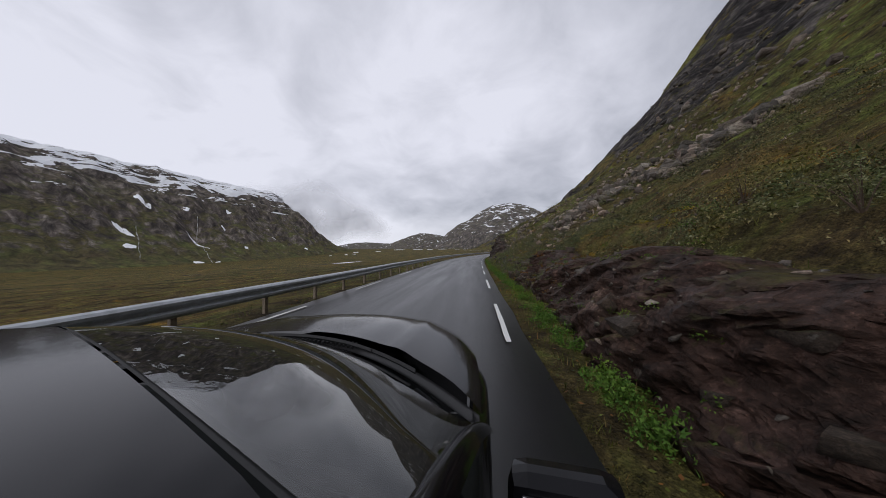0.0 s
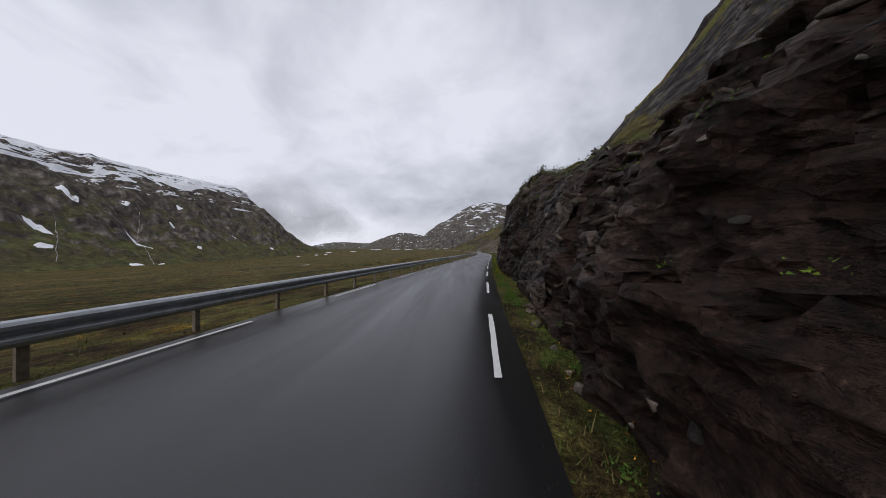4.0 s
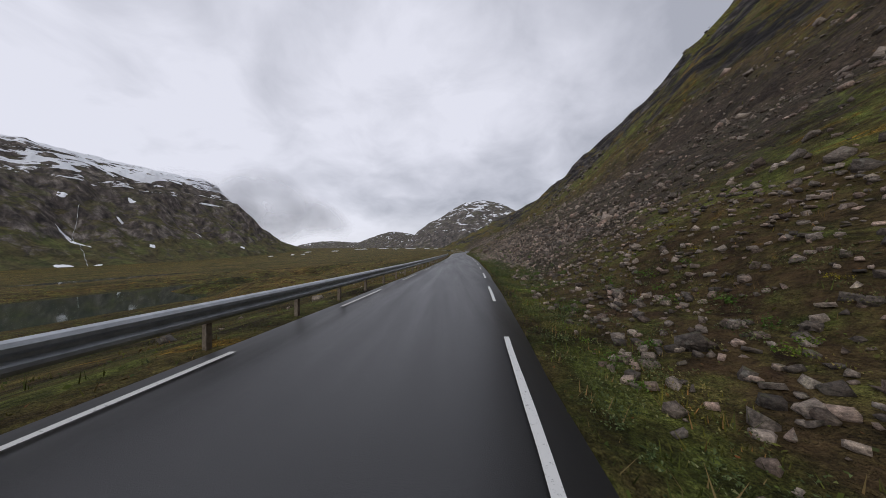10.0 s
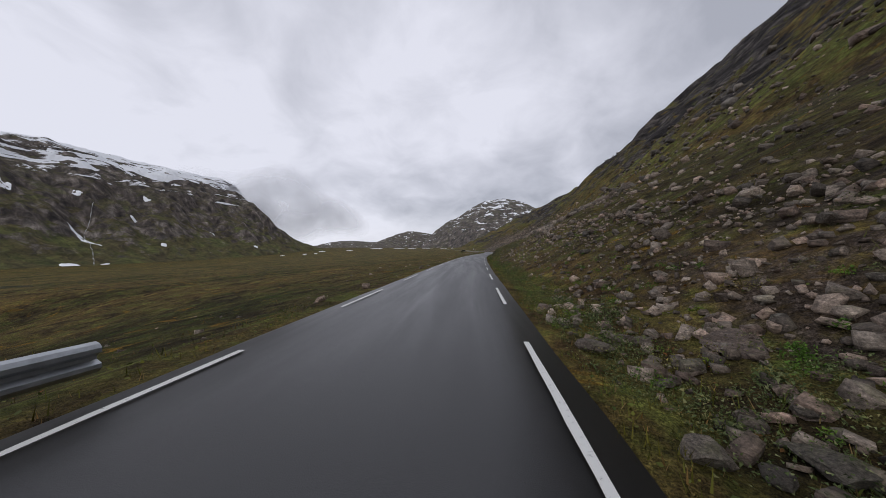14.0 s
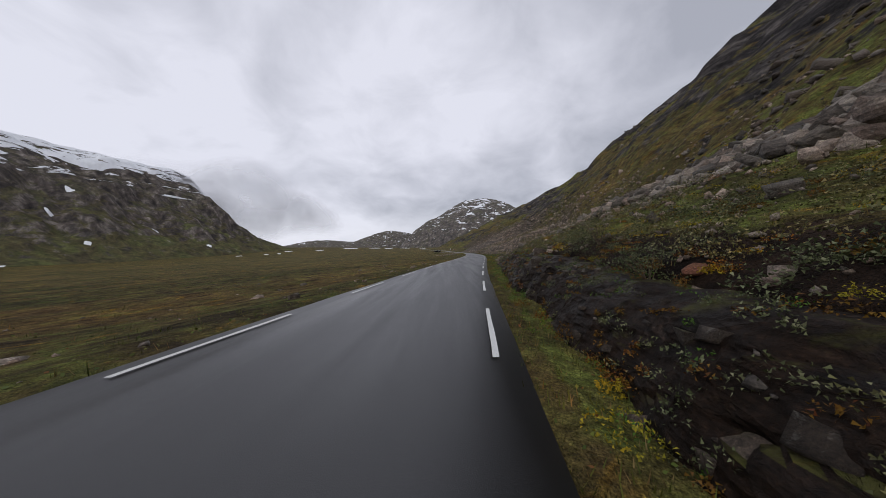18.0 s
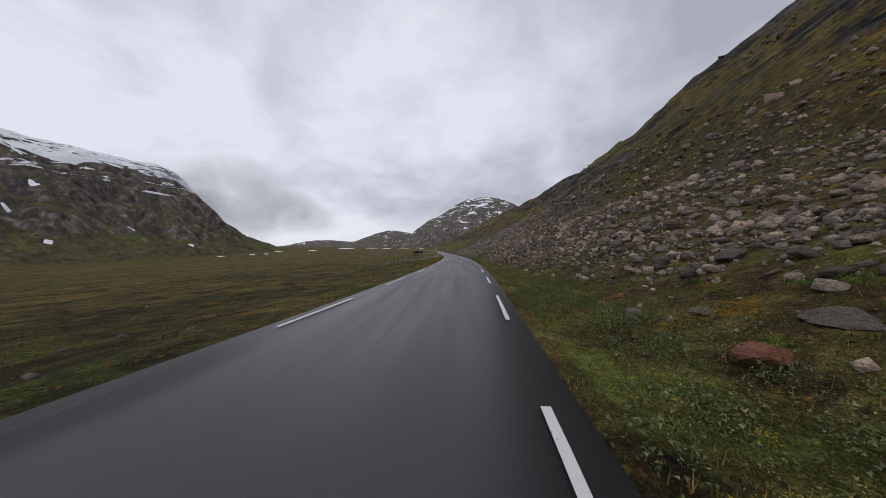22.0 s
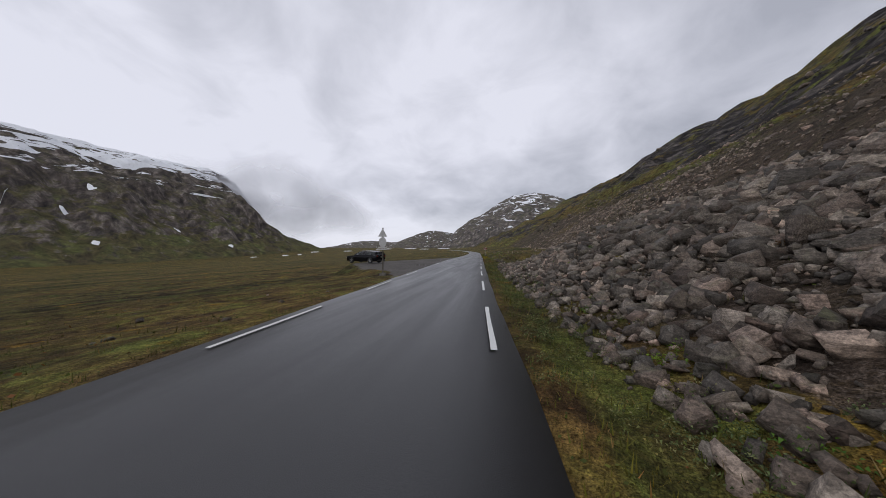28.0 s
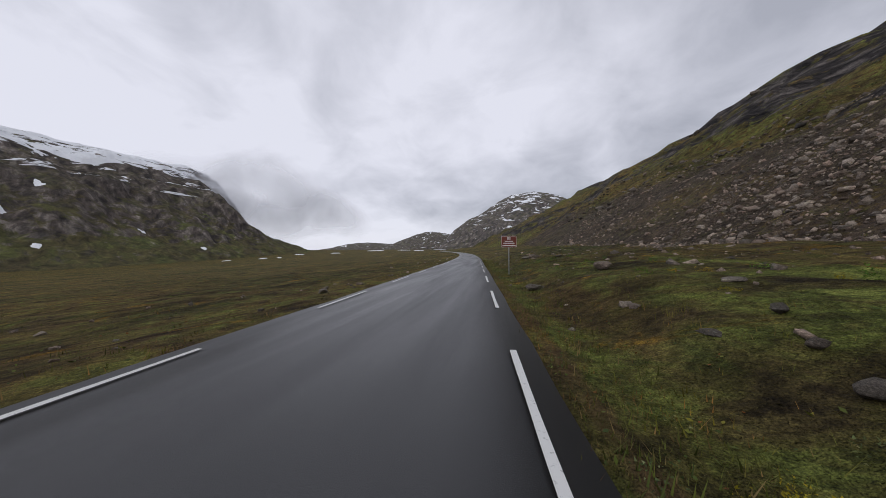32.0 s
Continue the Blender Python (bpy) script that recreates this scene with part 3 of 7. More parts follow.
def ground_z(y, d):
    """Height of the ground at y ahead and d metres to the right of the driving line."""
    y, d = np.broadcast_arrays(np.asarray(y, float), np.asarray(d, float))
    x = lane_x(y) + d
    z = road_z(y) - 0.06
    # right: verge, cut, slope, mountain
    q = d - edge_r(y)
    jag = 0.45 * fbm(y * 0.35, y * 0 + 3, 4, 31) * np.clip(bank(y, 2), 0, 1.6)
    vw, bh, run, sl, w1, sl2 = (bank(y, k) for k in range(1, 7))
    rock = bank(y, 7)
    v = q - vw - jag
    v = v - (0.25 + run) * smooth(0.75, 1.1, bh) * smooth(-0.3, 0.2, v)
    right = -0.10 * smooth(0.1, 0.9, q) + 0.05 * np.clip(q, 0, 4)
    lift = bh * (1 + 0.22 * fbm(y * 0.12, y * 0, 3, 5)) * smooth(0, 1, v / np.maximum(run, 0.1))
    above = np.clip(v - run, 0, None)
    slope = sl * np.minimum(above, w1) + sl2 * np.clip(above - w1, 0, 85) + (1.15 - 0.15 * smooth(330, 430, y) - 0.08 * smooth(600, 780, y)) * sl2 * np.clip(above - w1 - 85, 0, 245) + 0.3 * np.clip(above - w1 - 330, 0, None)
    slope = slope * (1 + 0.16 * fbm(y * 0.011, d * 0.011, 4, 77) * smooth(5, 60, above))
    ledge = np.sin((lift + slope * 0.6 + 0.35 * fbm(y * 0.1, d * 0.3, 2, 9)) * 5.2)
    rough = rock * smooth(-0.1, 0.5, v) * (1 - smooth(6, 14, v)) * (0.16 * ledge + 0.55 * fbm(y * 0.42, d * 0.8 + lift * 0.8, 5, 40, 0.6))
    lumps = smooth(0.4, 6, v) * (0.5 * fbm(y * 0.13, d * 0.16, 4, 21) + 0.16 * fbm(y * 0.9, d * 0.9, 3, 22))
    crag = smooth(30, 90, above) * (9 * np.abs(fbm(y * 0.02, d * 0.035, 5, 60)) - 3)
    crag = crag + smooth(18, 60, above) * (5 * np.abs(fbm(y * 0.055, d * 0.06, 4, 62)) - 1.2)
    right = right + lift + slope + rough + lumps + crag
    right = right + shelf_share(y) * SHELF_RISE * smooth(0, 1, (above - SHELF_WIDE) / 0.9)
    basin = 1 - smooth(0.75, 1.15, np.hypot((y - 475.5) / 10.0, (d - 9.2) / 4.4) + 0.15 * fbm(y * 0.3, d * 0.3, 3, 8))
    right = right * (1 - basin) - 0.75 * basin
    mound = smooth(473, 480, y) * (1 - smooth(498, 508, y)) * smooth(1.0, 2.2, q) * (1 - smooth(8, 12, q)) * (1 - basin)
    right = right + mound * 0.2 * np.abs(fbm(y * 0.7, d * 0.7, 3, 27)) - 0.45 * gully(y, d)
    # left: shoulder, fall to the lake and the valley floor
    p = edge_l(y) - d
    shore = fbm(y * 0.035, d * 0.035, 3, 54) * smooth(20, 45, p)
    a = np.interp(p + 13 * shore - 8 * (1 - smooth(200, 232, y)) * smooth(20, 45, p), [0, 0.9, 3, 12, 30, 46, 54, 80, 90, 150, 330, 600, 1000], [0, -0.06, -0.7, -2.8, -6.2, -8.3, -9.9, -9.9, -8.2, -9.4, -18, -29, -31])
    b = np.interp(p, [0, 1.2, 4, 12, 30, 60, 110, 300, 600, 1000], [0, -0.08, -0.55, -1.3, -2.7, -4.8, -8, -18, -29, -31])
    bend = y + 30 * shore - 0.25 * np.clip(p - 60, 0, 60)
    m = 1 - smooth(128, 158, bend) * (1 - smooth(205, 235, bend))
    lay = 1 - smooth(0.0, 2.5, p - lay_width(y) - 0.6 * fbm(y * 0.25, y * 0, 3, 6))
    lay = np.where(lay_width(y) > 0.2, lay, 0)
    left = a * (1 - m) + b * m
    left = left * (1 - lay) + lay * (-0.02 - 0.012 * p)
    lump = smooth(1.0, 8, p) * (0.35 * fbm(y * 0.09, d * 0.11, 4, 51) + 0.14 * fbm(y * 0.6, d * 0.6, 3, 52)) * (1 - lay)
    left = left + lump + smooth(40, 200, p) * 1.6 * fbm(y * 0.012, d * 0.012, 4, 53) * smooth(150, 260, p + 200 * m)
    left = left + smooth(700, 1700, y) * np.clip(-left, 0, 40) * 1.1 + smooth(900, 2200, y) * 12
    return np.where(q > 0, z + right, np.where(p > 0, z + left, z))


def at(y, d):
    return float(lane_x(y) + d), float(y), float(ground_z(y, d))


def mesh_from(name, verts, faces, material, smooth_shade=False):
    me = bpy.data.meshes.new(name)
    verts, faces = np.asarray(verts, np.float32), np.asarray(faces, np.int32)
    me.vertices.add(len(verts))
    me.vertices.foreach_set("co", verts.ravel())
    n = faces.shape[1]
    me.loops.add(faces.size)
    me.loops.foreach_set("vertex_index", faces.ravel())
    me.polygons.add(len(faces))
    me.polygons.foreach_set("loop_start", np.arange(0, faces.size, n, dtype=np.int32))
    me.polygons.foreach_set("loop_total", np.full(len(faces), n, np.int32))
    me.update(calc_edges=True)
    me.validate()
    if smooth_shade:
        me.polygons.foreach_set("use_smooth", np.ones(len(me.polygons), bool))
    me.materials.append(material)
    return me


def grid_faces(rows, cols):
    i = np.arange(rows * cols).reshape(rows, cols)
    return np.stack([i[:-1, :-1], i[:-1, 1:], i[1:, 1:], i[1:, :-1]], -1).reshape(-1, 4)


def grow(start, stop, step, rate):
    out, v = [], start
    while v < stop:
        out.append(v)
        v += step
        step *= rate
    return np.array(out + [stop])


ROWS = np.r_[-300:-25:25j, np.arange(-14, 530, 0.85), grow(530.4, 4300, 0.6, 1.05)]
COLS = np.r_[-grow(6.5, 1500, 0.3, 1.075)[::-1], np.arange(-6.2, -2.6, 0.2), np.arange(-2.2, 0.1, 0.6), np.arange(0.3, 7.5, 0.14), grow(7.5, 700, 0.18, 1.055)]
gy, gd = np.meshgrid(ROWS, COLS, indexing="ij")
gz = ground_z(gy, gd)
gx = lane_x(gy) + gd
ground = tagged(new("ground", mesh_from("ground", np.stack([gx, gy, gz], -1).reshape(-1, 3), grid_faces(len(ROWS), len(COLS)), GROUND, True)),
                "green and rust-brown mountain heath with peat cuts, rock cuts and grassy verges", "ground", kind="structure")
g_q = gd - edge_r(gy)
g_v = g_q - bank(gy, 1) - 0.45 * fbm(gy * 0.35, gy * 0 + 3, 4, 31) * np.clip(bank(gy, 2), 0, 1.6)
g_cut = smooth(0.75, 1.1, bank(gy, 2))
near_cut = smooth(0.2 + 0.9 * g_cut, 0.5 + 1.0 * g_cut, g_v)
on_face = near_cut * (1 - smooth(0.3, 1.0 + 0.5 * bank(gy, 2), g_v - bank(gy, 3)))
masks = {
    "rock": bank(gy, 7) * on_face,
    "crag": np.maximum(0.95 * smooth(24, 50, g_v) * smooth(0.02, 0.2, fbm(gy * 0.005 + gd * 0.004, gd * 0.028 - gy * 0.007, 5, 95)), smooth(27, 52, g_v) * np.clip(0.5 + 1.2 * fbm(gy * 0.018 + gd * 0.01, gd * 0.045, 4, 96), 0, 0.95)),
    "peat": np.maximum(bank(gy, 8) * near_cut * (1 - smooth(1.0, 3.6 + 4.0 * smooth(130, 136, gy) * (1 - smooth(154, 160, gy)), g_v - bank(gy, 3))), 1.1 * gully(gy, gd)),
    "dry": smooth(456, 462, gy) * (1 - smooth(470, 478, gy)) * smooth(0.0, 0.15, g_q) * (1 - smooth(0.7, 1.9, g_q)) + 0.6 * smooth(484, 490, gy) * smooth(0.0, 0.1, g_q) * (1 - smooth(0.3, 0.7, g_q)) * (1 - smooth(520, 540, gy)) + 0.55 * smooth(122, 129, gy) * (1 - smooth(152, 160, gy)) * smooth(-0.3, 0.6, g_v) * (1 - smooth(6, 14, g_v)),
    "scree": bank(gy, 9) * smooth(0.2, 1.5, g_v) * (1 - smooth(22, 45, g_v) * 0.8) + 0.35 * smooth(0.1, 0.3, fbm(gy * 0.02, gd * 0.02, 4, 90)) * smooth(10, 30, g_v) + (0.82 + 0.5 * fbm(gy * 0.05, gd * 0.06, 4, 93)) * smooth(448, 458, gy) * smooth(-1, 3, g_v - bank(gy, 5)) * (1 - smooth(24, 40, g_v - bank(gy, 5))) * (1 - smooth(620, 700, gy)),
    "lush": (1 - smooth(446, 456, gy) * (1 - smooth(466, 473, gy)) * smooth(0, 1, g_q)) * np.maximum(0.75 * smooth(0.15, 0.5, g_q) * (1 - smooth(-0.3 + 1.0 * g_cut, 1.0 + 0.6 * g_cut, g_v)), (0.6 * smooth(0.0, 0.3, fbm(gy * 0.03, gd * 0.05, 3, 97)) + 0.35 * smooth(174, 190, gy) * (1 - smooth(230, 242, gy))) * smooth(0, 2, g_v)) + 0.45 * (1 - smooth(2, 7, edge_l(gy) - gd)) * smooth(0, 0.8, edge_l(gy) - gd),
    "gravel": np.where(lay_width(gy) > 0.2, smooth(0.0, 0.4, edge_l(gy) - gd) * (1 - smooth(-0.6, 1.0, edge_l(gy) - gd - lay_width(gy) + 0.8 * fbm(gy * 0.4, gd * 0.4, 3, 4))), 0),
}
for key, values in masks.items():
    layer = ground.data.attributes.new(key, "FLOAT", "POINT")
    layer.data.foreach_set("value", values.astype(np.float32).ravel())

# ---- road ----
ry = np.r_[np.arange(-40, 560, 1.5), np.arange(560, 900, 8)]
cross = [(0.0, -0.25), (0.0, 0.0), (0.22, 0.02), (0.5, 0.035), (0.78, 0.02), (1.0, 0.0), (1.0, -0.25)]
rv = []
for y in ry:
    wob = 0.05 * float(fbm(y * 0.6, 0.0, 3, 14))
    lo, hi = float(edge_l(y)) + wob, float(edge_r(y)) + 0.05 * float(fbm(y * 0.6, 5.0, 3, 15))
    rv += [(float(lane_x(y)) + lo + (hi - lo) * u, y, float(road_z(y)) + w - 0.035) for u, w in cross]
road = tagged(new("road", mesh_from("road", rv, grid_faces(len(ry), len(cross)), ASPHALT, False)), "damp dark grey asphalt road with uneven crumbling edges", "road", kind="structure")


def dash_mesh(y0, y1, off, name="edge_line"):
    ys = np.linspace(y0, y1, 7)
    v = []
    for y in ys:
        c = float(lane_x(y)) + float(off(y))
        v += [(c - 0.043 + 0.006 * math.sin(y * 31), y, float(road_z(y)) - 0.006), (c + 0.043 + 0.006 * math.sin(y * 23), y, float(road_z(y)) - 0.006)]
    return mesh_from(name, v, grid_faces(7, 2), PAINT)


ARC = np.r_[0, np.cumsum(np.hypot(np.diff(PATH_X), np.diff(PATH_Y)))]
DRIFT_S = [0, 46, 88, 130, 172, 190, 286, 316, 346, 382, 430, 466, 496, 560]
DRIFT = [0.1, 0.0, 0.0, -0.4, 0.2, 0.4, -0.5, -0.5, 0.1, 0.6, 0.1, -0.5, 0.3, 0.0]
for k in range(-3, 116):
    s0 = 4.2 + 6 * k
    s0 += float(np.interp(s0, DRIFT_S, DRIFT))
    y0 = float(np.interp(s0, ARC, PATH_Y)) if 0 < s0 < ARC[-1] else (s0 if s0 <= 0 else s0 - ARC[-1] + PATH_Y[-1])
    for off, lead in ((line_r, 0.0), (line_l, -0.7)):
        if off is line_l and 446 < y0 < 452:
            continue
        ob = new("edge_line", dash_mesh(y0 + lead, y0 + lead + 3.0, off))
        ob.parent = road

# ---- mountains ----
FOOT = np.array([(-760, -400), (-735, 300), (-705, 640), (-680, 780), (-625, 1000), (-585, 1180), (-540, 1360), (-610, 1560), (-850, 1850), (-1400, 2250), (-2600, 2600), (-2600, -400)], float)


def foot_distance(x, y):
    best = np.full(x.shape, 1e9)
    inside = np.zeros(x.shape, bool)
    for (ax, ay), (bx, by) in zip(FOOT, np.roll(FOOT, -1, 0)):
        ux, uy = bx - ax, by - ay
        t = np.clip(((x - ax) * ux + (y - ay) * uy) / (ux * ux + uy * uy), 0, 1)
        best = np.minimum(best, np.hypot(x - ax - t * ux, y - ay - t * uy))
        cross_ = (ay > y) != (by > y)
        inside ^= cross_ & (x < ax + (y - ay) / np.where(by == ay, 1e-9, by - ay) * ux)
    return np.where(inside, best, -best)


def mountain_z(x, y):
    q = foot_distance(x, y) + 26 * fbm(x * 0.006, y * 0.006, 4, 101)
    z = np.interp(q, [-200, -60, 0, 50, 120, 250, 380, 480, 600, 900, 1500], [-75, -42, -33, -14, 36, 165, 268, 306, 318, 320, 322])
    # the far shoulder breaks off in a cliff and runs out in a long low tail
    tail = np.interp(q, [-200, -60, 0, 100, 250, 330, 385, 440, 600, 1500], [-60, -30, -12, 8, 56, 96, 190, 290, 316, 322])
    z = z + (tail - z) * smooth(1220, 1380, y)
    steep = smooth(60, 160, q) * (1 - smooth(380, 520, q)) * (1 - 0.7 * smooth(1220, 1380, y))
    gully = np.abs(fbm(y * 0.012 + x * 0.003, x * 0.0035, 4, 111))
    z = z + steep * (34 * (gully - 0.25) + 26 * fbm(x * 0.02, y * 0.02, 5, 112))
    return z + smooth(0, 80, q) * 5 * fbm(x * 0.05, y * 0.05, 4, 113) + smooth(400, 600, q) * 9 * fbm(x * 0.006, y * 0.006, 3, 114)


my, mx = np.meshgrid(np.arange(-200, 2350, 10.0), np.r_[np.arange(-520, -1300, -8.5), np.arange(-1300, -2500, -24.0)][::-1], indexing="ij")
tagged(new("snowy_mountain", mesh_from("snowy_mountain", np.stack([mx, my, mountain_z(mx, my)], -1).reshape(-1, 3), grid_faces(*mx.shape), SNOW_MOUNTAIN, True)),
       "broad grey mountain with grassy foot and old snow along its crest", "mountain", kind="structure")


def dome(x, y, cx, cy, rx, ry_, height, power=1.6):
    r = np.hypot((x - cx) / rx, (y - cy) / ry_)
    return height * np.clip(1 - r ** power, -0.4, 1)


def peak_z(x, y):
    z = np.maximum(dome(x, y, 290, 2650, 640, 700, 432, 1.9), dome(x, y, -30, 2600, 380, 500, 275, 1.8))
    z = np.maximum(z, dome(x, y, 700, 2900, 700, 700, 350))
    return z + 24 * fbm(x * 0.006, y * 0.006, 5, 121) + 10 * np.abs(fbm(x * 0.02, y * 0.02, 4, 122))


def range_z(x, y):
    z = np.maximum(dome(x, y, -650, 3500, 620, 500, 212, 1.7), dome(x, y, -1500, 3900, 900, 500, 120))
    return z + 26 * fbm(x * 0.005, y * 0.005, 5, 131) + 8 * np.abs(fbm(x * 0.02, y * 0.02, 4, 132))


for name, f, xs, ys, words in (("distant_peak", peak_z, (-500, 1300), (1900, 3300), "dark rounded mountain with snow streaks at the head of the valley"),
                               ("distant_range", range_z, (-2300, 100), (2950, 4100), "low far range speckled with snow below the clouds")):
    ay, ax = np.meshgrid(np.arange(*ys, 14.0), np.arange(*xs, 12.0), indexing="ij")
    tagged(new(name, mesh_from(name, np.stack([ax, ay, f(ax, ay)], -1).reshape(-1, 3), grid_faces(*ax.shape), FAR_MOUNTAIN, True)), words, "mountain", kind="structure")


# ---- helpers for things ----
def part(name, bm, material, parent=None, label="", smooth_shade=False):
    """Links a bmesh as one mesh object under a thing or a part."""
    me = bpy.data.meshes.new(name)
    bm.to_mesh(me)
    bm.free()
    if smooth_shade:
        me.polygons.foreach_set("use_smooth", np.ones(len(me.polygons), bool))
    me.materials.append(material)
    ob = new(name, me)
    ob.parent = parent
    if label:
        ob["label"] = label
    return ob


def empty(name, x, y, z, turn=0.0):
    ob = new(name)
    ob.matrix_world = pose(x, y, z, 0, 0, turn)
    return ob


def box(bm, size, at_=(0, 0, 0), turn=None, bevel=0.0):
    m = Matrix.Translation(at_) @ (turn or Matrix.Identity(4)) @ Matrix.Diagonal((*size, 1))
    r = bmesh.ops.create_cube(bm, size=1, matrix=m)
    if bevel:
        edges = list({e for v in r["verts"] for e in v.link_edges})
        bmesh.ops.bevel(bm, geom=edges, offset=bevel, segments=2, affect="EDGES", profile=0.6)
    return bm


def tube(bm, r0, r1, a, b, sides=10):
    a, b = Vector(a), Vector(b)
    m = Matrix.Translation((a + b) / 2) @ (b - a).to_track_quat("Z", "Y").to_matrix().to_4x4()
    bmesh.ops.create_cone(bm, cap_ends=True, segments=sides, radius1=r0, radius2=r1, depth=(b - a).length, matrix=m)
    return bm


# ---- rail along the drop ----
rail = tagged(empty("guard_rail", 0, 0, 0), "grey galvanised steel guard rail on short weathered posts", "guard rail")
W_SHAPE = [(0.0, 0.0), (0.045, 0.02), (0.07, 0.06), (0.07, 0.1), (0.012, 0.14), (0.012, 0.175), (0.07, 0.215), (0.07, 0.255), (0.045, 0.295), (0.0, 0.315)]
RAIL_END = 203.5


def rail_at(y):
    return float(lane_x(y)) + float(line_l(y)) - 0.62


def beam(y0, y1):
    """One length of W-beam, 3 mm thick, with a shallow sag between posts."""
    bm, ys, rings = bmesh.new(), np.arange(y0, y1 + 0.01, 1.0), []
    for y in ys:
        lift = 0.31 + 0.02 * float(fbm(y * 0.11, 2.0, 2, 66)) - 0.18 * float(smooth(198.5, RAIL_END, y))
        rings.append([bm.verts.new((rail_at(y) + a + 0.03, y, lift + b)) for a, b in W_SHAPE] + [bm.verts.new((rail_at(y) + a + 0.026, y, lift + b)) for a, b in W_SHAPE[::-1]])
    for p, q in zip(rings, rings[1:]):
        for i in range(len(p)):
            bm.faces.new((p[i], p[(i + 1) % len(p)], q[(i + 1) % len(q)], q[i]))
    for r in (rings[0], rings[-1]):
        bm.faces.new(r)
    bmesh.ops.recalc_face_normals(bm, faces=bm.faces)
    return bm


for y in np.arange(-20, RAIL_END - 1, 4.0):
    part("rail_beam", beam(y, min(y + 4.03, RAIL_END)), STEEL, rail)
bm = bmesh.new()
box(bm, (0.09, 0.05, 1.0), (0, 0, -0.5), bevel=0.008)
box(bm, (0.02, 0.1, 1.0), (0.035, 0, -0.5))
post_one = part("post", bm, POST_RUST, rail)
post_one.location = (rail_at(-18.0), -18.0, 0.6)
for y in np.arange(-16.0, RAIL_END, 2.0):
    ob = new("post", post_one.data)
    ob.parent = rail
    ob.location = (rail_at(y) - 0.03, y + 0.06 * math.sin(y), 0.585 - 0.15 * float(smooth(198.5, RAIL_END, y)))

# ---- lake and old snow ----
ly, lx = np.meshgrid(np.linspace(110, 272, 80), np.linspace(-140, -40, 20), indexing="ij")
water = Mat("lake_water", 0.17, spec=0.12)
water.base((0.03, 0.042, 0.028))
water.rough(water.ramp(water.noise(0.08, 3, 0.5), (0.3, 0.02), (0.7, 0.07)))
tagged(new("water", mesh_from("water", np.stack([lane_x(ly) + lx, ly, 0 * lx - 9.15], -1).reshape(-1, 3), grid_faces(*lx.shape), water.m)), "still grey-green lake below the road", "lake", kind="structure")


def snow_patch(cx, cy, rx, ry_, lean, seed, surface, thick=1.2):
    """An irregular sheet of old snow that lies on the slope."""
    n, rings, v, f = 26, 4, [], []
    for j in range(rings + 1):
        for i in range(n):
            a = 2 * math.pi * i / n
            r = (j / rings) * (1 + 0.42 * float(fbm(math.cos(a) * 1.6 + seed, math.sin(a) * 1.6, 3, seed)))
            u, w = rx * r * math.cos(a), ry_ * r * math.sin(a)
            x, y = cx + u * math.cos(lean) - w * math.sin(lean), cy + u * math.sin(lean) + w * math.cos(lean)
            v.append((x, y, float(surface(np.array([x]), np.array([y]))[0]) + thick * (1 - 0.8 * (j / rings) ** 4)))
    for j in range(rings):
        f += [(j * n + i, (j + 1) * n + i, (j + 1) * n + (i + 1) % n, j * n + (i + 1) % n) for i in range(n)]
    return tagged(new("snow_patch", mesh_from("snow_patch", v, f, SNOW, True)), "patch of old white snow lying on the mountain slope", "snow patch", "snow patches")


def plain_floor(x, y):
    return ground_z(y, x - lane_x(y))


for k, (cx, cy, rx, ry_, lean) in enumerate([(-722, 655, 14, 12, 0.1), (-716, 700, 3, 8, 0), (-700, 730, 3, 6, 0), (-818, 732, 30, 6, 0.25), (-757, 843, 6, 6, 0), (-696, 769, 4, 9, 0.2),
                                             (-838, 840, 8, 5, 0.4), (-930, 677, 22, 9, 0.1), (-860, 590, 26, 7, 0.3), (-800, 560, 8, 12, 0), (-880, 900, 8, 5, 0.4), (-650, 930, 4, 9, 0.3),
                                             (-910, 780, 9, 6, 0.5), (-790, 1010, 7, 5, 0.2), (-700, 1080, 6, 8, 0.7)]):
    snow_patch(cx, cy, rx, ry_, lean, k, mountain_z)
for k, (cx, cy, rx, ry_) in enumerate([(-556, 1010, 5, 12), (-522, 1072, 6, 26), (-500, 1100, 5, 12), (-420, 1500, 34, 26), (-330, 1560, 26, 30), (-250, 1480, 18, 20), (-200, 1620, 30, 26), (-110, 1580, 16, 18),
                                       (-60, 1700, 22, 20), (-470, 1300, 16, 14), (-560, 1250, 12, 12), (-10, 1650, 14, 16)]):
    snow_patch(cx, cy, rx, ry_, 0.2 + 0.3 * k, 40 + k, plain_floor, 1.5)


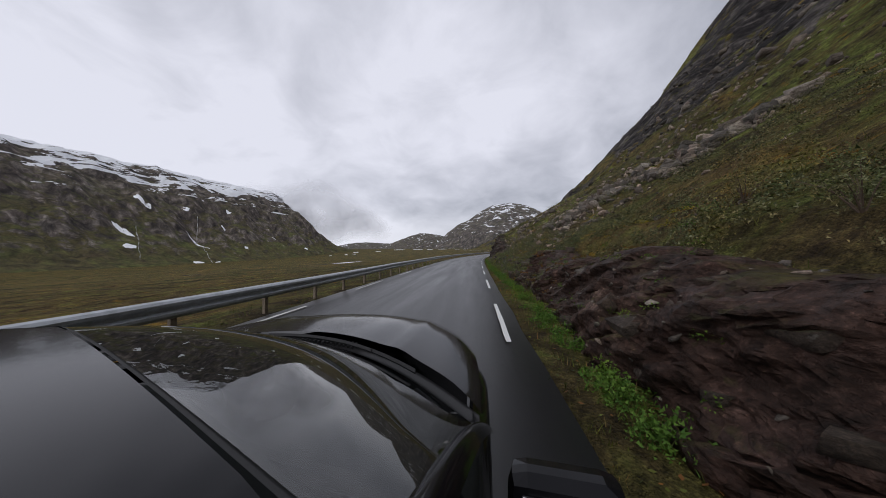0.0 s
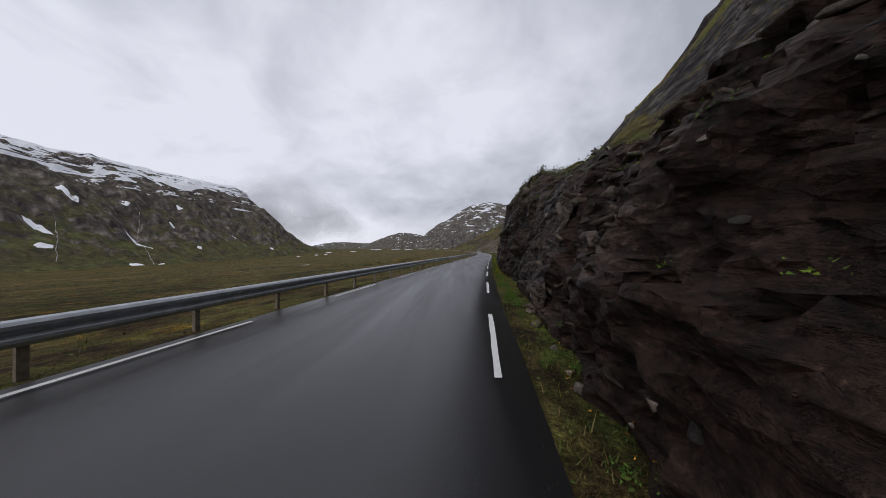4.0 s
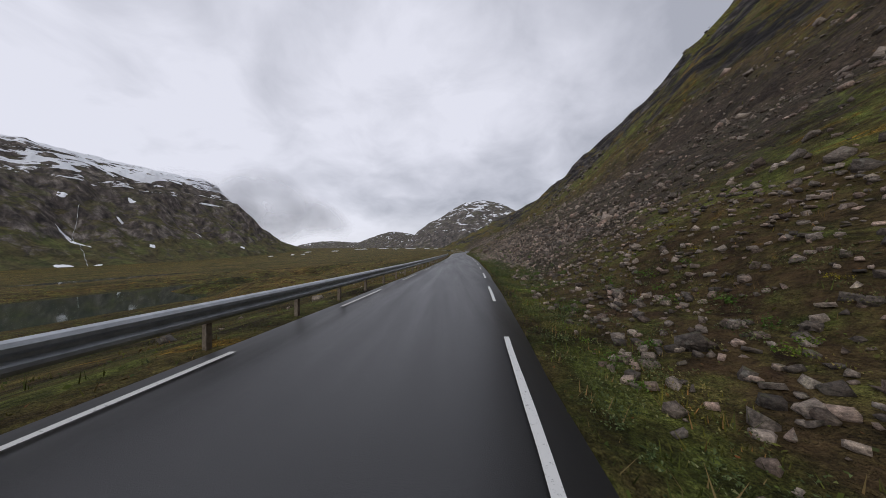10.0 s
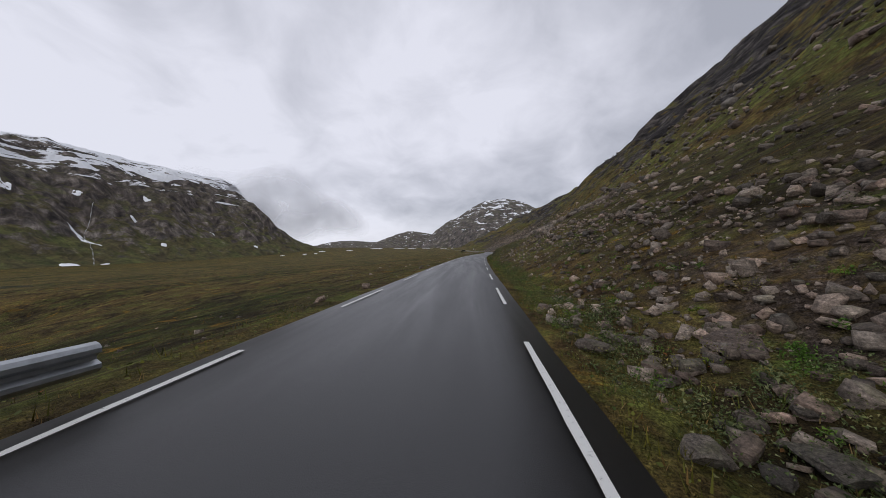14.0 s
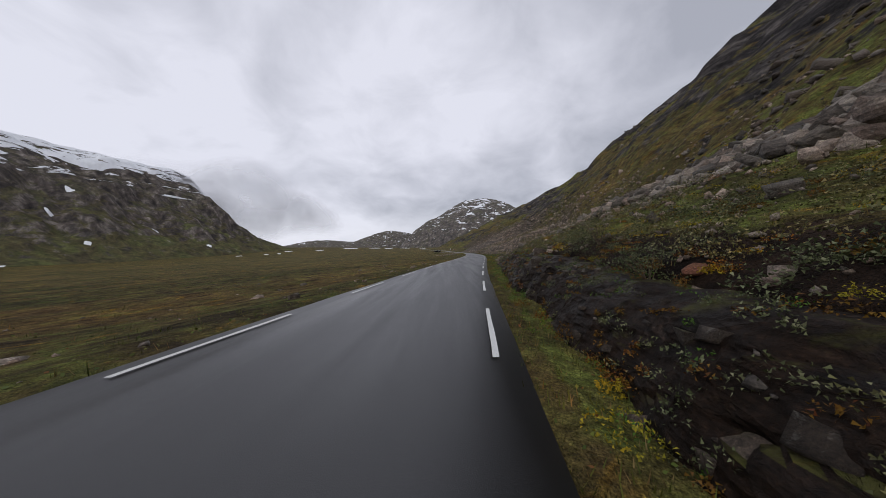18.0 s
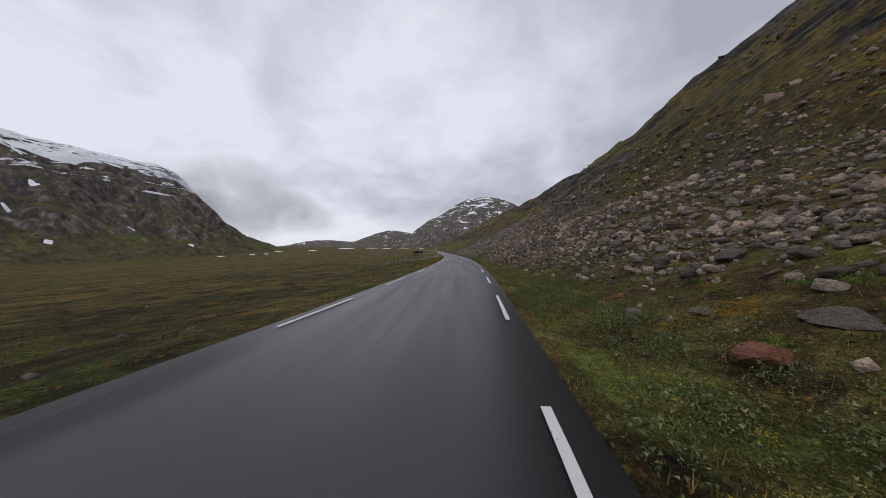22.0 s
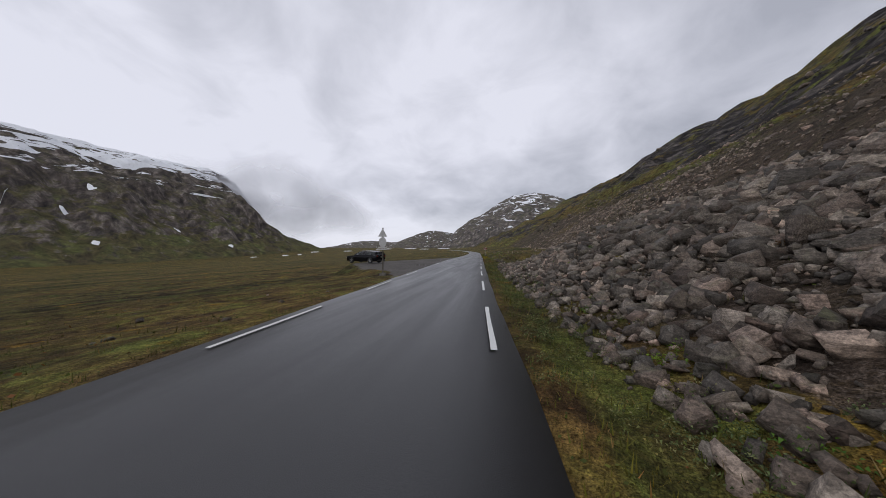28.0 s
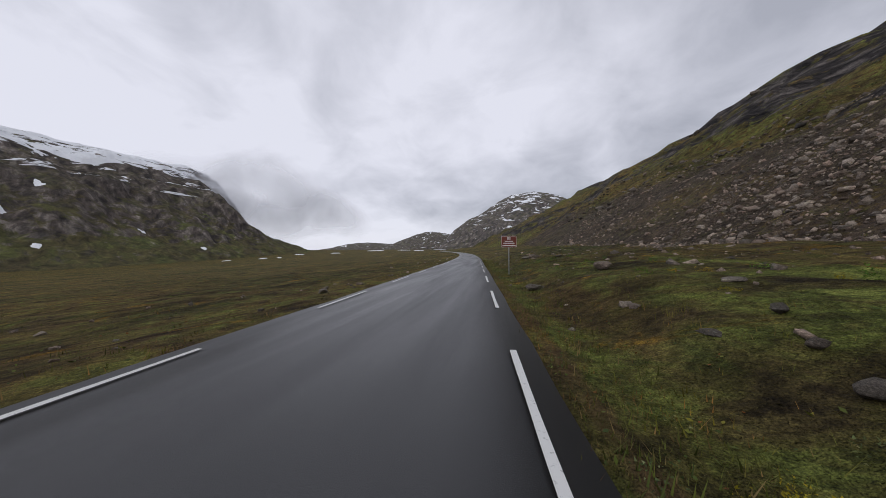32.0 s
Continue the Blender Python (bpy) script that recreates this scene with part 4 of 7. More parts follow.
def stream(points, wide, seed):
    """A thin white mountain stream that falls over the slope."""
    pts = []
    for (ax_, ay_), (bx_, by_) in zip(points, points[1:]):
        for k in range(14):
            t = k / 14
            w = 5.0 * float(fbm(np.array(seed + len(pts) * 0.3), np.array(0.5), 3, seed))
            pts.append((ax_ + (bx_ - ax_) * t - w * 0.4, ay_ + (by_ - ay_) * t + w))
    xs, ys_ = np.array([p[0] for p in pts]), np.array([p[1] for p in pts])
    half = wide * (0.3 + 0.25 * np.sin(np.arange(len(xs)) * 1.7))
    v = []
    for sgn in (-1, 0, 1):
        yy = ys_ + sgn * half
        v.append(np.stack([xs, yy, mountain_z(xs, yy) + 1.0 + 0.5 * (sgn == 0)], -1))
    ob = new("stream", mesh_from("stream", np.stack(v, 1).reshape(-1, 3), grid_faces(len(xs), 3), FOAM, True))
    return tagged(ob, "thin white stream falling down the mountainside", "stream", kind="structure")


FOAM = plain("white_water", (0.42, 0.43, 0.43), 0.5, 0, 0.3, 0.3)
stream([(-880, 790), (-835, 745), (-770, 715), (-705, 677)], 1.6, 3)
stream([(-868, 620), (-800, 575), (-745, 540)], 1.4, 9)

# ---- stones ----
def hull_stone(seed, n=10, flat=0.5):
    r = random.Random(seed)
    bm = bmesh.new()
    for _ in range(n):
        v = Vector((r.gauss(0, 1), r.gauss(0, 1), r.gauss(0, 1))).normalized() * r.uniform(0.8, 1.05)
        bm.verts.new((v.x, v.y * r.uniform(0.6, 0.85), v.z * flat))
    res = bmesh.ops.convex_hull(bm, input=bm.verts)
    bmesh.ops.delete(bm, geom=list({g for g in res["geom_interior"] if isinstance(g, bmesh.types.BMVert)}), context="VERTS")
    bmesh.ops.triangulate(bm, faces=bm.faces)
    bm.verts.index_update()
    v, f = np.array([x.co[:] for x in bm.verts]), np.array([[x.index for x in t.verts] for t in bm.faces])
    bm.free()
    return v, f


def block_stone(seed, flat):
    """A broken joint block: a box with its corners knocked about."""
    r = random.Random(seed)
    bm = bmesh.new()
    for a, b, c in [(a, b, c) for a in (-1, 1) for b in (-1, 1) for c in (-1, 1)]:
        bm.verts.new((a * r.uniform(0.65, 1.1), b * r.uniform(0.42, 0.78), c * flat * r.uniform(0.6, 1.15)))
    bmesh.ops.convex_hull(bm, input=bm.verts)
    bmesh.ops.triangulate(bm, faces=bm.faces)
    bm.verts.index_update()
    v, f = np.array([x.co[:] for x in bm.verts]), np.array([[x.index for x in t.verts] for t in bm.faces])
    bm.free()
    return v, f


BLOCKS = [block_stone(300 + s, 0.34 + 0.1 * (s % 5)) for s in range(20)]
SLABS = [hull_stone(100 + s, 12, 0.2 + 0.06 * (s % 4)) for s in range(12)]
STONES = [block_stone(s, 0.34 + 0.11 * (s % 5)) for s in range(20)] + [hull_stone(s, 8, 0.45 + 0.09 * (s % 5)) for s in range(8)]


def turns(n, tilt, heading=None):
    """Random turn matrices: any heading, tilted by about the given angle."""
    a, b, c = (rng.uniform(0, 2 * np.pi, n) if heading is None else rng.normal(heading, 0.35, n)), rng.normal(0, tilt, n), rng.normal(0, tilt, n)
    ca, sa, cb, sb, cc, sc = np.cos(a), np.sin(a), np.cos(b), np.sin(b), np.cos(c), np.sin(c)
    o, z = np.ones(n), np.zeros(n)
    ra = np.array([[ca, -sa, z], [sa, ca, z], [z, z, o]]).transpose(2, 0, 1)
    rb = np.array([[o, z, z], [z, cb, -sb], [z, sb, cb]]).transpose(2, 0, 1)
    rc = np.array([[cc, z, sc], [z, o, z], [-sc, z, cc]]).transpose(2, 0, 1)
    return rb @ rc @ ra


def heap(name, places, sizes, tilt, material, label, category, shapes=None, lead=None, heading=None):
    """Many stones joined into one object."""
    shapes = shapes or STONES
    pick = rng.integers(0, len(shapes), len(places))
    vs, fs, base = [], [], 0
    mats = turns(len(places), tilt, heading) * sizes[:, None, None]
    if lead is not None:
        mats = lead @ mats
    for k, (v, f) in enumerate(shapes):
        sel = np.where(pick == k)[0]
        if not len(sel):
            continue
        w = np.einsum("nij,vj->nvi", mats[sel], v) + places[sel][:, None, :]
        vs.append(w.reshape(-1, 3))
        fs.append((f[None] + (np.arange(len(sel)) * len(v))[:, None, None] + base).reshape(-1, 3))
        base += len(sel) * len(v)
    return tagged(new(name, mesh_from(name, np.concatenate(vs), np.concatenate(fs), material)), label, category, kind="stuff")


def singles(name, places, sizes, tilt, material, label, category, group, shapes=None, parent=None, heading=None):
    """Stones that can be told apart, one object each, on shared meshes."""
    shapes = shapes or STONES
    meshes = [mesh_from(name, v, f, material) for v, f in shapes]
    for p, s in zip(places, sizes):
        ob = new(name, meshes[int(rng.integers(len(meshes)))])
        turn = Euler((float(rng.normal(0, tilt)), float(rng.normal(0, tilt)), float(rng.uniform(0, 6.28) if heading is None else rng.normal(heading, 0.35))))
        ob.matrix_world = Matrix.LocRotScale(Vector([float(c) for c in p]), turn, Vector((float(s),) * 3))
        if parent is None:
            tagged(ob, label, category, group)
        else:
            ob.parent = parent


def biggest(places, sizes, n, reach):
    """Splits stones into the n largest within reach of the road's edge and the rest."""
    off = places[:, 0] - lane_x(places[:, 1]) - edge_r(places[:, 1])
    score = np.where((off < reach) & (off > 0), sizes, 0)
    top = np.argsort(-score)[:n]
    rest = np.ones(len(sizes), bool)
    rest[top] = False
    return places[top], sizes[top], places[rest], sizes[rest]


def strewn(n, y0, y1, v0, v1, power, want, keep=None):
    """Places on the bank between y0 and y1, v0 to v1 beyond the verge, thinned by the bank's scree column."""
    y, v = rng.uniform(y0, y1, n), v0 + (v1 - v0) * rng.uniform(0, 1, n) ** power
    share = bank(y, 9) if keep is None else keep(y, v)
    patch = 0.5 + 0.9 * fbm(y * 0.12, v * 0.25, 3, 71)
    ok = rng.uniform(0, 1, n) < share * np.clip(patch + 0.25 + 0.25 * smooth(2, 5, v), 0, 1) * want
    y, v = y[ok], v[ok]
    d = edge_r(y) + bank(y, 1) + v
    return np.stack([lane_x(y) + d, y, ground_z(y, d)], -1), v


def stone_sizes(n, small, spread, most):
    return np.clip(small * np.exp(rng.normal(0, spread, n)), 0.03, most)


pl, v_ = strewn(58000, 16, 450, 0.0, 7.5, 0.9, 1.5)
sz = stone_sizes(len(pl), 0.056, 0.65, 0.34) * (0.75 + 0.09 * np.minimum(v_, 6))
pl[:, 2] += sz * 0.3
more, v_ = strewn(10000, 154, 190, -0.2, 7.0, 0.9, 1.5)
mz = stone_sizes(len(more), 0.06, 0.55, 0.26)
more[:, 2] += mz * 0.3
pl, sz = np.concatenate([pl, more]), np.r_[sz, mz]
soil = smooth(133, 137, pl[:, 1]) * (1 - smooth(154, 160, pl[:, 1]))
bare = (rng.uniform(0, 1, len(pl)) > 0.8 * soil)
pl, sz = pl[bare], (sz * (1 - 0.4 * soil - 0.2 * smooth(158, 162, pl[:, 1]) * (1 - smooth(225, 240, pl[:, 1]))))[bare]
reach = pl[:, 0] - lane_x(pl[:, 1]) - edge_r(pl[:, 1])
sz = np.minimum(sz, 0.09 + 0.035 * np.clip(reach, 0, 8))
one, size_one, pl, sz = biggest(pl, sz, 300, 7.0)
singles("stone", one, size_one, 0.5, ROCK_ONE, "loose angular gneiss stone lying on the bank", "stone", "loose stones on the bank")
heap("scree", pl, sz, 0.6, ROCK_STUFF, "loose grey and reddish gneiss rubble spread over the bank", "scree")
pl, v_ = strewn(27000, 16, 470, 6.5, 40.0, 1.35, 1.2)
sz = np.minimum(stone_sizes(len(pl), 0.14, 0.6, 1.0), 0.16 + 0.022 * v_) * (1 - 0.3 * smooth(130, 136, pl[:, 1]) * (1 - smooth(225, 240, pl[:, 1])))
pl[:, 2] += sz * 0.3
more, v_ = strewn(6500, 318, 404, 2.0, 34.0, 1.2, 1.6, lambda y, v: 0.85 * np.maximum(smooth(325, 334, y), smooth(12, 18, v)))
mz = np.minimum(stone_sizes(len(more), 0.085, 0.65, 0.6), 0.14 + 0.02 * v_)
more[:, 2] += mz * 0.3
pl, sz = np.concatenate([pl, more]), np.r_[sz, mz]
heap("upper_scree", pl, sz, 0.55, ROCK_STUFF, "slope of broken grey gneiss blocks below the cliffs", "scree")
pl, v_ = strewn(13500, 402, 457, -0.25, 16.0, 1.0, 1.6)
sz = np.minimum(stone_sizes(len(pl), 0.13, 0.6, 0.7), 0.14 + 0.05 * np.clip(v_, 0, 8))
pl[:, 2] += sz * 0.35
one, size_one, pl, sz = biggest(pl, sz, 210, 9.0)
singles("block", one, size_one, 0.5, ROCK_ONE, "large angular grey gneiss block in the boulder field", "rock", "blocks of the boulder field", BLOCKS)
more, v_ = strewn(7000, 403, 457, -0.3, 7.0, 1.0, 1.8, lambda y, v: 0.95 + 0 * y)
mz = stone_sizes(len(more), 0.055, 0.5, 0.13)
more[:, 2] += mz * 0.3
pl, sz = np.concatenate([pl, more]), np.r_[sz, mz]
heap("boulder_field", pl, sz, 0.6, make_rock("boulder_field_gneiss", True, 0.85), "field of large angular grey blocks piled beside the road", "boulder field")
pl, v_ = strewn(9500, 452, 600, 9.0, 65.0, 1.2, 1.4, lambda y, v: smooth(bank(y, 5) - 1, bank(y, 5) + 3, v) * (1 - smooth(45, 75, v)))
sz = stone_sizes(len(pl), 0.14, 0.6, 0.8)
more, v_ = strewn(11000, 474, 540, 15.0, 42.0, 1.0, 1.6, lambda y, v: smooth(bank(y, 5) - 2, bank(y, 5) + 2, v))
pl, sz = np.concatenate([pl, more]), np.r_[sz, stone_sizes(len(more), 0.105, 0.6, 0.4)]
crag_y, crag_v = rng.uniform(-10, 640, 9000), rng.uniform(26, 130, 9000)
ok = fbm(crag_y * 0.02, crag_v * 0.035, 4, 431) > 0.12
crag_y, crag_v = crag_y[ok], crag_v[ok]
crag_d = edge_r(crag_y) + bank(crag_y, 1) + crag_v
cz_ = stone_sizes(len(crag_y), 0.34, 0.55, 1.5)
heap("crag_blocks", np.stack([lane_x(crag_y) + crag_d, crag_y, ground_z(crag_y, crag_d) + 0.2 * cz_], -1), cz_, 0.4, make_rock("dark_crag_gneiss", True, 0.6), "dark gneiss outcrops and blocks on the mountain slope", "rocks", BLOCKS)
heap("far_scree", pl, sz, 0.6, ROCK_STUFF, "grey block scree at the foot of the mountain", "scree")
pl, v_ = strewn(8000, -5, 560, -0.35, 16.0, 1.0, 1.0, lambda y, v: 0.3 + 0.3 * smooth(480, 495, y))
sz = np.minimum(stone_sizes(len(pl), 0.065, 0.65, 0.35), 0.09 + 0.025 * np.clip(v_, 0, 12))
more, v_ = strewn(2300, 138, 157, -0.3, 7.0, 1.0, 1.6, lambda y, v: 0.9 + 0 * y)
low, v_ = strewn(2600, 160, 208, -0.85, 2.2, 1.0, 1.7, lambda y, v: 0.9 * smooth(-0.9, 0.3, v))
extra, v_ = strewn(1700, 294, 311, -0.3, 8.0, 1.0, 1.7, lambda y, v: 0.9 + 0 * y)
chips, v_ = strewn(1500, 295, 303, 0.2, 4.5, 1.0, 1.7, lambda y, v: 0.9 + 0 * y)
more = np.concatenate([more, low, extra, chips])
mz = np.minimum(stone_sizes(len(more), 0.065, 0.6, 0.26), np.where(more[:, 1] < 160, 0.09, np.where(more[:, 1] < 210, 0.12, 0.26)))
mz[-len(chips):] = stone_sizes(len(chips), 0.042, 0.4, 0.075)
more[:, 2] += mz * 0.3
pl, sz = np.concatenate([pl, more]), np.r_[sz, mz]
heap("verge_stones", pl, sz, 0.3, ROCK_STUFF, "scattered small grey stones in the grass", "stones")
yl = np.r_[rng.uniform(125, 560, 2600), rng.uniform(374, 410, 2600)]
dl = edge_l(yl) - 0.7 - 12 * rng.uniform(0, 1, 5200) ** 1.6
okl = (rng.uniform(0, 1, 5200) < 0.22 + 0.45 * ((np.abs(yl - 392) < 12) | (np.abs(yl - 180) < 22))) & ~((yl > 436) & (yl < 496))
yl, dl = yl[okl], dl[okl]
sz = stone_sizes(len(yl), 0.075, 0.55, 0.3)
heap("left_stones", np.stack([lane_x(yl) + dl, yl, ground_z(yl, dl) + sz * 0.1], -1), sz, 0.35, ROCK_STUFF, "grey stones scattered on the outer shoulder and heath", "stones")


# rock and peat cuts: the blasted face, stepped by its layers and joints
def cut_face(name, y0, y1, material, words, category, blocky=1.0, step_y=0.13, rows=56, bed=0.42, dip=0.16, shelf=False, lean=0.0):
    ys = np.arange(y0, y1, step_y)
    y, u = np.meshgrid(ys, np.linspace(0, 1, rows), indexing="ij")
    bh, run = np.clip(bank(y, 2), 0.2, 9), bank(y, 3)
    ahead = 0.5 + 0.12 * (y0 > 200)
    foot = edge_r(y) + np.maximum(bank(y, 1) - ahead, 0.12) + 0.32 * fbm(y * 0.35, y * 0 + 3, 4, 31) * np.clip(bank(y, 2), 0, 1.6)
    back = 2 * run + 0.45 + 0.1 * bh + ahead
    if shelf:
        foot, back, bh = edge_r(y) + bank(y, 1) + 0.25 + 2 * run + SHELF_WIDE - 0.75, 2.0 + 0 * y, SHELF_RISE + 0 * y
    zf, zt = ground_z(y, foot - 0.2) - 0.12, ground_z(y, foot + back)
    lean = lean * (1 - smooth(48, 54, y))

    def along(stops, ease):
        """A profile read at u, eased towards a gentler slope."""
        return sum(np.interp(u, [0, 0.3, 0.62, 0.8, 1], a) * w for a, w in ((stops, 1 - lean), (ease, lean)))

    f = along([0, 0.1, 0.28, 0.44, 1.0], [0, 0.24, 0.52, 0.7, 1.0])
    g = along([0, 0.40, 0.83, 0.98, 1.0], [0, 0.3, 0.63, 0.86, 1.0])
    z = zf + (zt - zf) * g
    h = z - zf
    warp = 0.5 * fbm(y * 0.18, h * 0.3, 3, 201)
    layer = (h + dip * y + warp * 0.8) / bed
    joint = (y + 0.5 * h + 1.2 * warp) / (2.7 * bed) + 0.37 * np.floor(layer)
    thick = lattice(np.floor(layer), np.floor(joint), 3) - 0.35
    coarse = lattice(np.floor(layer / 2.6), np.floor(joint / 2.3), 4) - 0.45
    fine = lattice(np.floor(layer * 2.7), np.floor(joint * 2.1), 5) - 0.5
    amp = blocky * (0.1 + 0.07 * np.clip(bh, 0, 5)) * smooth(0.02, 0.12, u) * (1 - smooth(0.72, 0.97, u))
    amp = amp * (0.25 + 0.75 * smooth(0, 4, y - y0) * smooth(0, 4, y1 - y))
    out = amp * (0.75 * thick + 1.0 * coarse + 0.3 * fine + 0.7 * fbm(y * 0.3, h * 0.5, 4, 202)) + 0.1 * blocky * fbm(y * 2.6, h * 3.4, 4, 203)
    crack = np.minimum(layer - np.floor(layer), 1.6 * (joint - np.floor(joint)))
    out = out + 0.3 * amp - 0.35 * amp * (1 - smooth(0.05, 0.16, crack))
    sink = 0.25 * smooth(0.86, 1.0, u)
    ends, tail = 0.6, 1 - smooth(0, 1.8, y - y0) * smooth(0, 1.8, y1 - step_y - y)
    d = foot + back * f - out + ends * (1 - 0.7 * lean)
    z = z + 0.35 * amp * (thick + 0.6 * coarse) - sink - ends * 0.5 * (1 - 0.9 * lean) - (1.3 * tail if y0 > 200 else 0)
    ob = tagged(new(name, mesh_from(name, np.stack([lane_x(y) + d, y, z], -1).reshape(-1, 3), grid_faces(*y.shape), material)), words, category, kind="structure")
    # relief shading kept as colour: outstanding blocks get higher values, recessed ones lower
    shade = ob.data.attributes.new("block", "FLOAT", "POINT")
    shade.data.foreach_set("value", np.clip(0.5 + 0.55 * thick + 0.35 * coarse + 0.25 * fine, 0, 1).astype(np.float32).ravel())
    return ob


def make_face(name, tone, peat, share=0.0, moss=0.7, soils=((0.005, 0.0035, 0.0025), (0.018, 0.01, 0.006), (0.045, 0.027, 0.017))):
    m = Mat(name, 0.6, spec=0.12)
    c, grain, bands = rock_colour(m, 8.0)
    c = m.mix(1.0, c, m.ramp(m.noise(0.6, 5, 0.6, 0.4, None, "World"), (0.3, 0.5 * tone), (0.7, 1.5 * tone)), "MULTIPLY")
    # block tone stands in for shading: recessed dark, outstanding pale
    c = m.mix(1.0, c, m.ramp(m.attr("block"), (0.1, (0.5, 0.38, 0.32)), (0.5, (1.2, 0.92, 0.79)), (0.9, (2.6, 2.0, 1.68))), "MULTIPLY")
    seams = m.noise(4.0, 6, 0.7, 0.6, (1.0, 0.8, 2.3, 0.35, 0.2, 0.1), "World")
    c = m.mix(1.0, c, m.ramp(seams, (0.36, 0.45), (0.5, 1.0), (0.64, 1.9)), "MULTIPLY")
    if peat:
        soil = m.ramp(m.noise(3.1, 6, 0.7, 0.4, None, "World"), (0.3, soils[0]), (0.6, soils[1]), (0.8, soils[2]))
        c = m.mix(m.ramp(m.noise(0.7, 5, 0.65, 0, None, "World"), (0.48 + share, 1.0), (0.64 + share, 0.0)), c, soil)
    c = m.mix(1.0, c, m.ramp(m.noise(19, 5, 0.8, 0.2, None, "World"), (0.34, 0.5), (0.5, 0.9), (0.62, 1.5), (0.7, 3.6)), "MULTIPLY")
    top = m.math("MULTIPLY", m.ramp(m.up(), (0.72, 0.0), (0.92, 1.0)), m.ramp(m.noise(1.3, 5, 0.65, 0, None, "World"), (0.5, 0.0), (0.62, moss)))
    c = m.mix(top, c, m.ramp(m.noise(7, 4, 0.7, 0, None, "World"), (0.3, (0.04, 0.032, 0.01)), (0.6, (0.07, 0.075, 0.014)), (0.75, (0.14, 0.1, 0.015))))
    m.base(c)
    m.rough(m.ramp(m.noise(0.8, 4, 0.6, 0, None, "World"), (0.35, 0.45), (0.65, 0.85)))
    m.bump(seams, 0.1, 0.8)
    m.bump(m.cells(2.2, (1.0, 0.8, 1.7, 0.3, 0.2, 0.1)), 0.2, 0.9)
    m.bump(m.cells(7.0, (1.0, 0.7, 1.6, -0.2, 0.3, 0.0)), 0.06, 0.9)
    m.bump(grain, 0.025, 1.0)
    m.bump(m.noise(30, 3, 0.7, 0, None, "World"), 0.006, 0.8)
    return m.m


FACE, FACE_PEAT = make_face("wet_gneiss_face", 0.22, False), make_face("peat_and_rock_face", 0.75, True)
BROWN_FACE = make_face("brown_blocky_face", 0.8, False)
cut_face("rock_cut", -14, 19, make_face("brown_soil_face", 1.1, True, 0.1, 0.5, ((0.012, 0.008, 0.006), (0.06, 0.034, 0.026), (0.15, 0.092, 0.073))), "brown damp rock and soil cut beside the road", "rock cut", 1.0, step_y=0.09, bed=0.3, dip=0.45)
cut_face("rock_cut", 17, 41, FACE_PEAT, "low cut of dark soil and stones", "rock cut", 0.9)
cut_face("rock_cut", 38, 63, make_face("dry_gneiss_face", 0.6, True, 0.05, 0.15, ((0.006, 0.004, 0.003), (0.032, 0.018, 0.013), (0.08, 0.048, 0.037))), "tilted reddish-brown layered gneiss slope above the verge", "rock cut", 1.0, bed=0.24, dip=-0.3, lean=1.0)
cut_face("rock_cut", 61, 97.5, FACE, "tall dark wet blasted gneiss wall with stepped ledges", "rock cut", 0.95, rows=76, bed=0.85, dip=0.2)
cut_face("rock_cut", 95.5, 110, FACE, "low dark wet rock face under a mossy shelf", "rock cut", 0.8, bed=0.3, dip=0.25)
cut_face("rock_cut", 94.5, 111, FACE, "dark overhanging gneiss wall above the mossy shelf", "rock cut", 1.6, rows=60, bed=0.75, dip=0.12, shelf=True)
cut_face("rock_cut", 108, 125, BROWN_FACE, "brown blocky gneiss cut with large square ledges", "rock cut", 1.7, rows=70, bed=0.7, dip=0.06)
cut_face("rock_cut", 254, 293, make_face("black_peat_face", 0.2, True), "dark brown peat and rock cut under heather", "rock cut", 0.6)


def on_faces(n, share_up):
    """Random spots on the cut faces; share_up keeps those that face up (1) or any (0)."""
    spots = []
    for ob in [o for o in scene.objects if o.name.startswith("rock_cut")]:
        k = len(ob.data.vertices)
        co, no = np.empty(k * 3, np.float32), np.empty(k * 3, np.float32)
        ob.data.vertices.foreach_get("co", co)
        ob.data.vertices.foreach_get("normal", no)
        co, up = co.reshape(-1, 3), np.abs(no.reshape(-1, 3)[:, 2])
        ok = np.where(up > share_up)[0]
        spots.append(co[rng.choice(ok, max(1, n * k // 90000))])
    return np.concatenate(spots)


pl = on_faces(2200, 0.0)
pl = pl[((pl[:, 1] < 240) & ((pl[:, 1] < 63) | (pl[:, 1] > 103) | (rng.uniform(0, 1, len(pl)) < 0.3))) | (rng.uniform(0, 1, len(pl)) < 0.25)]
heap("face_debris", pl, stone_sizes(len(pl), 0.065, 0.6, 0.17), 0.5, make_rock("face_stones", True, 0.7), "broken stones caught on the ledges of the road cut", "stones", SLABS)


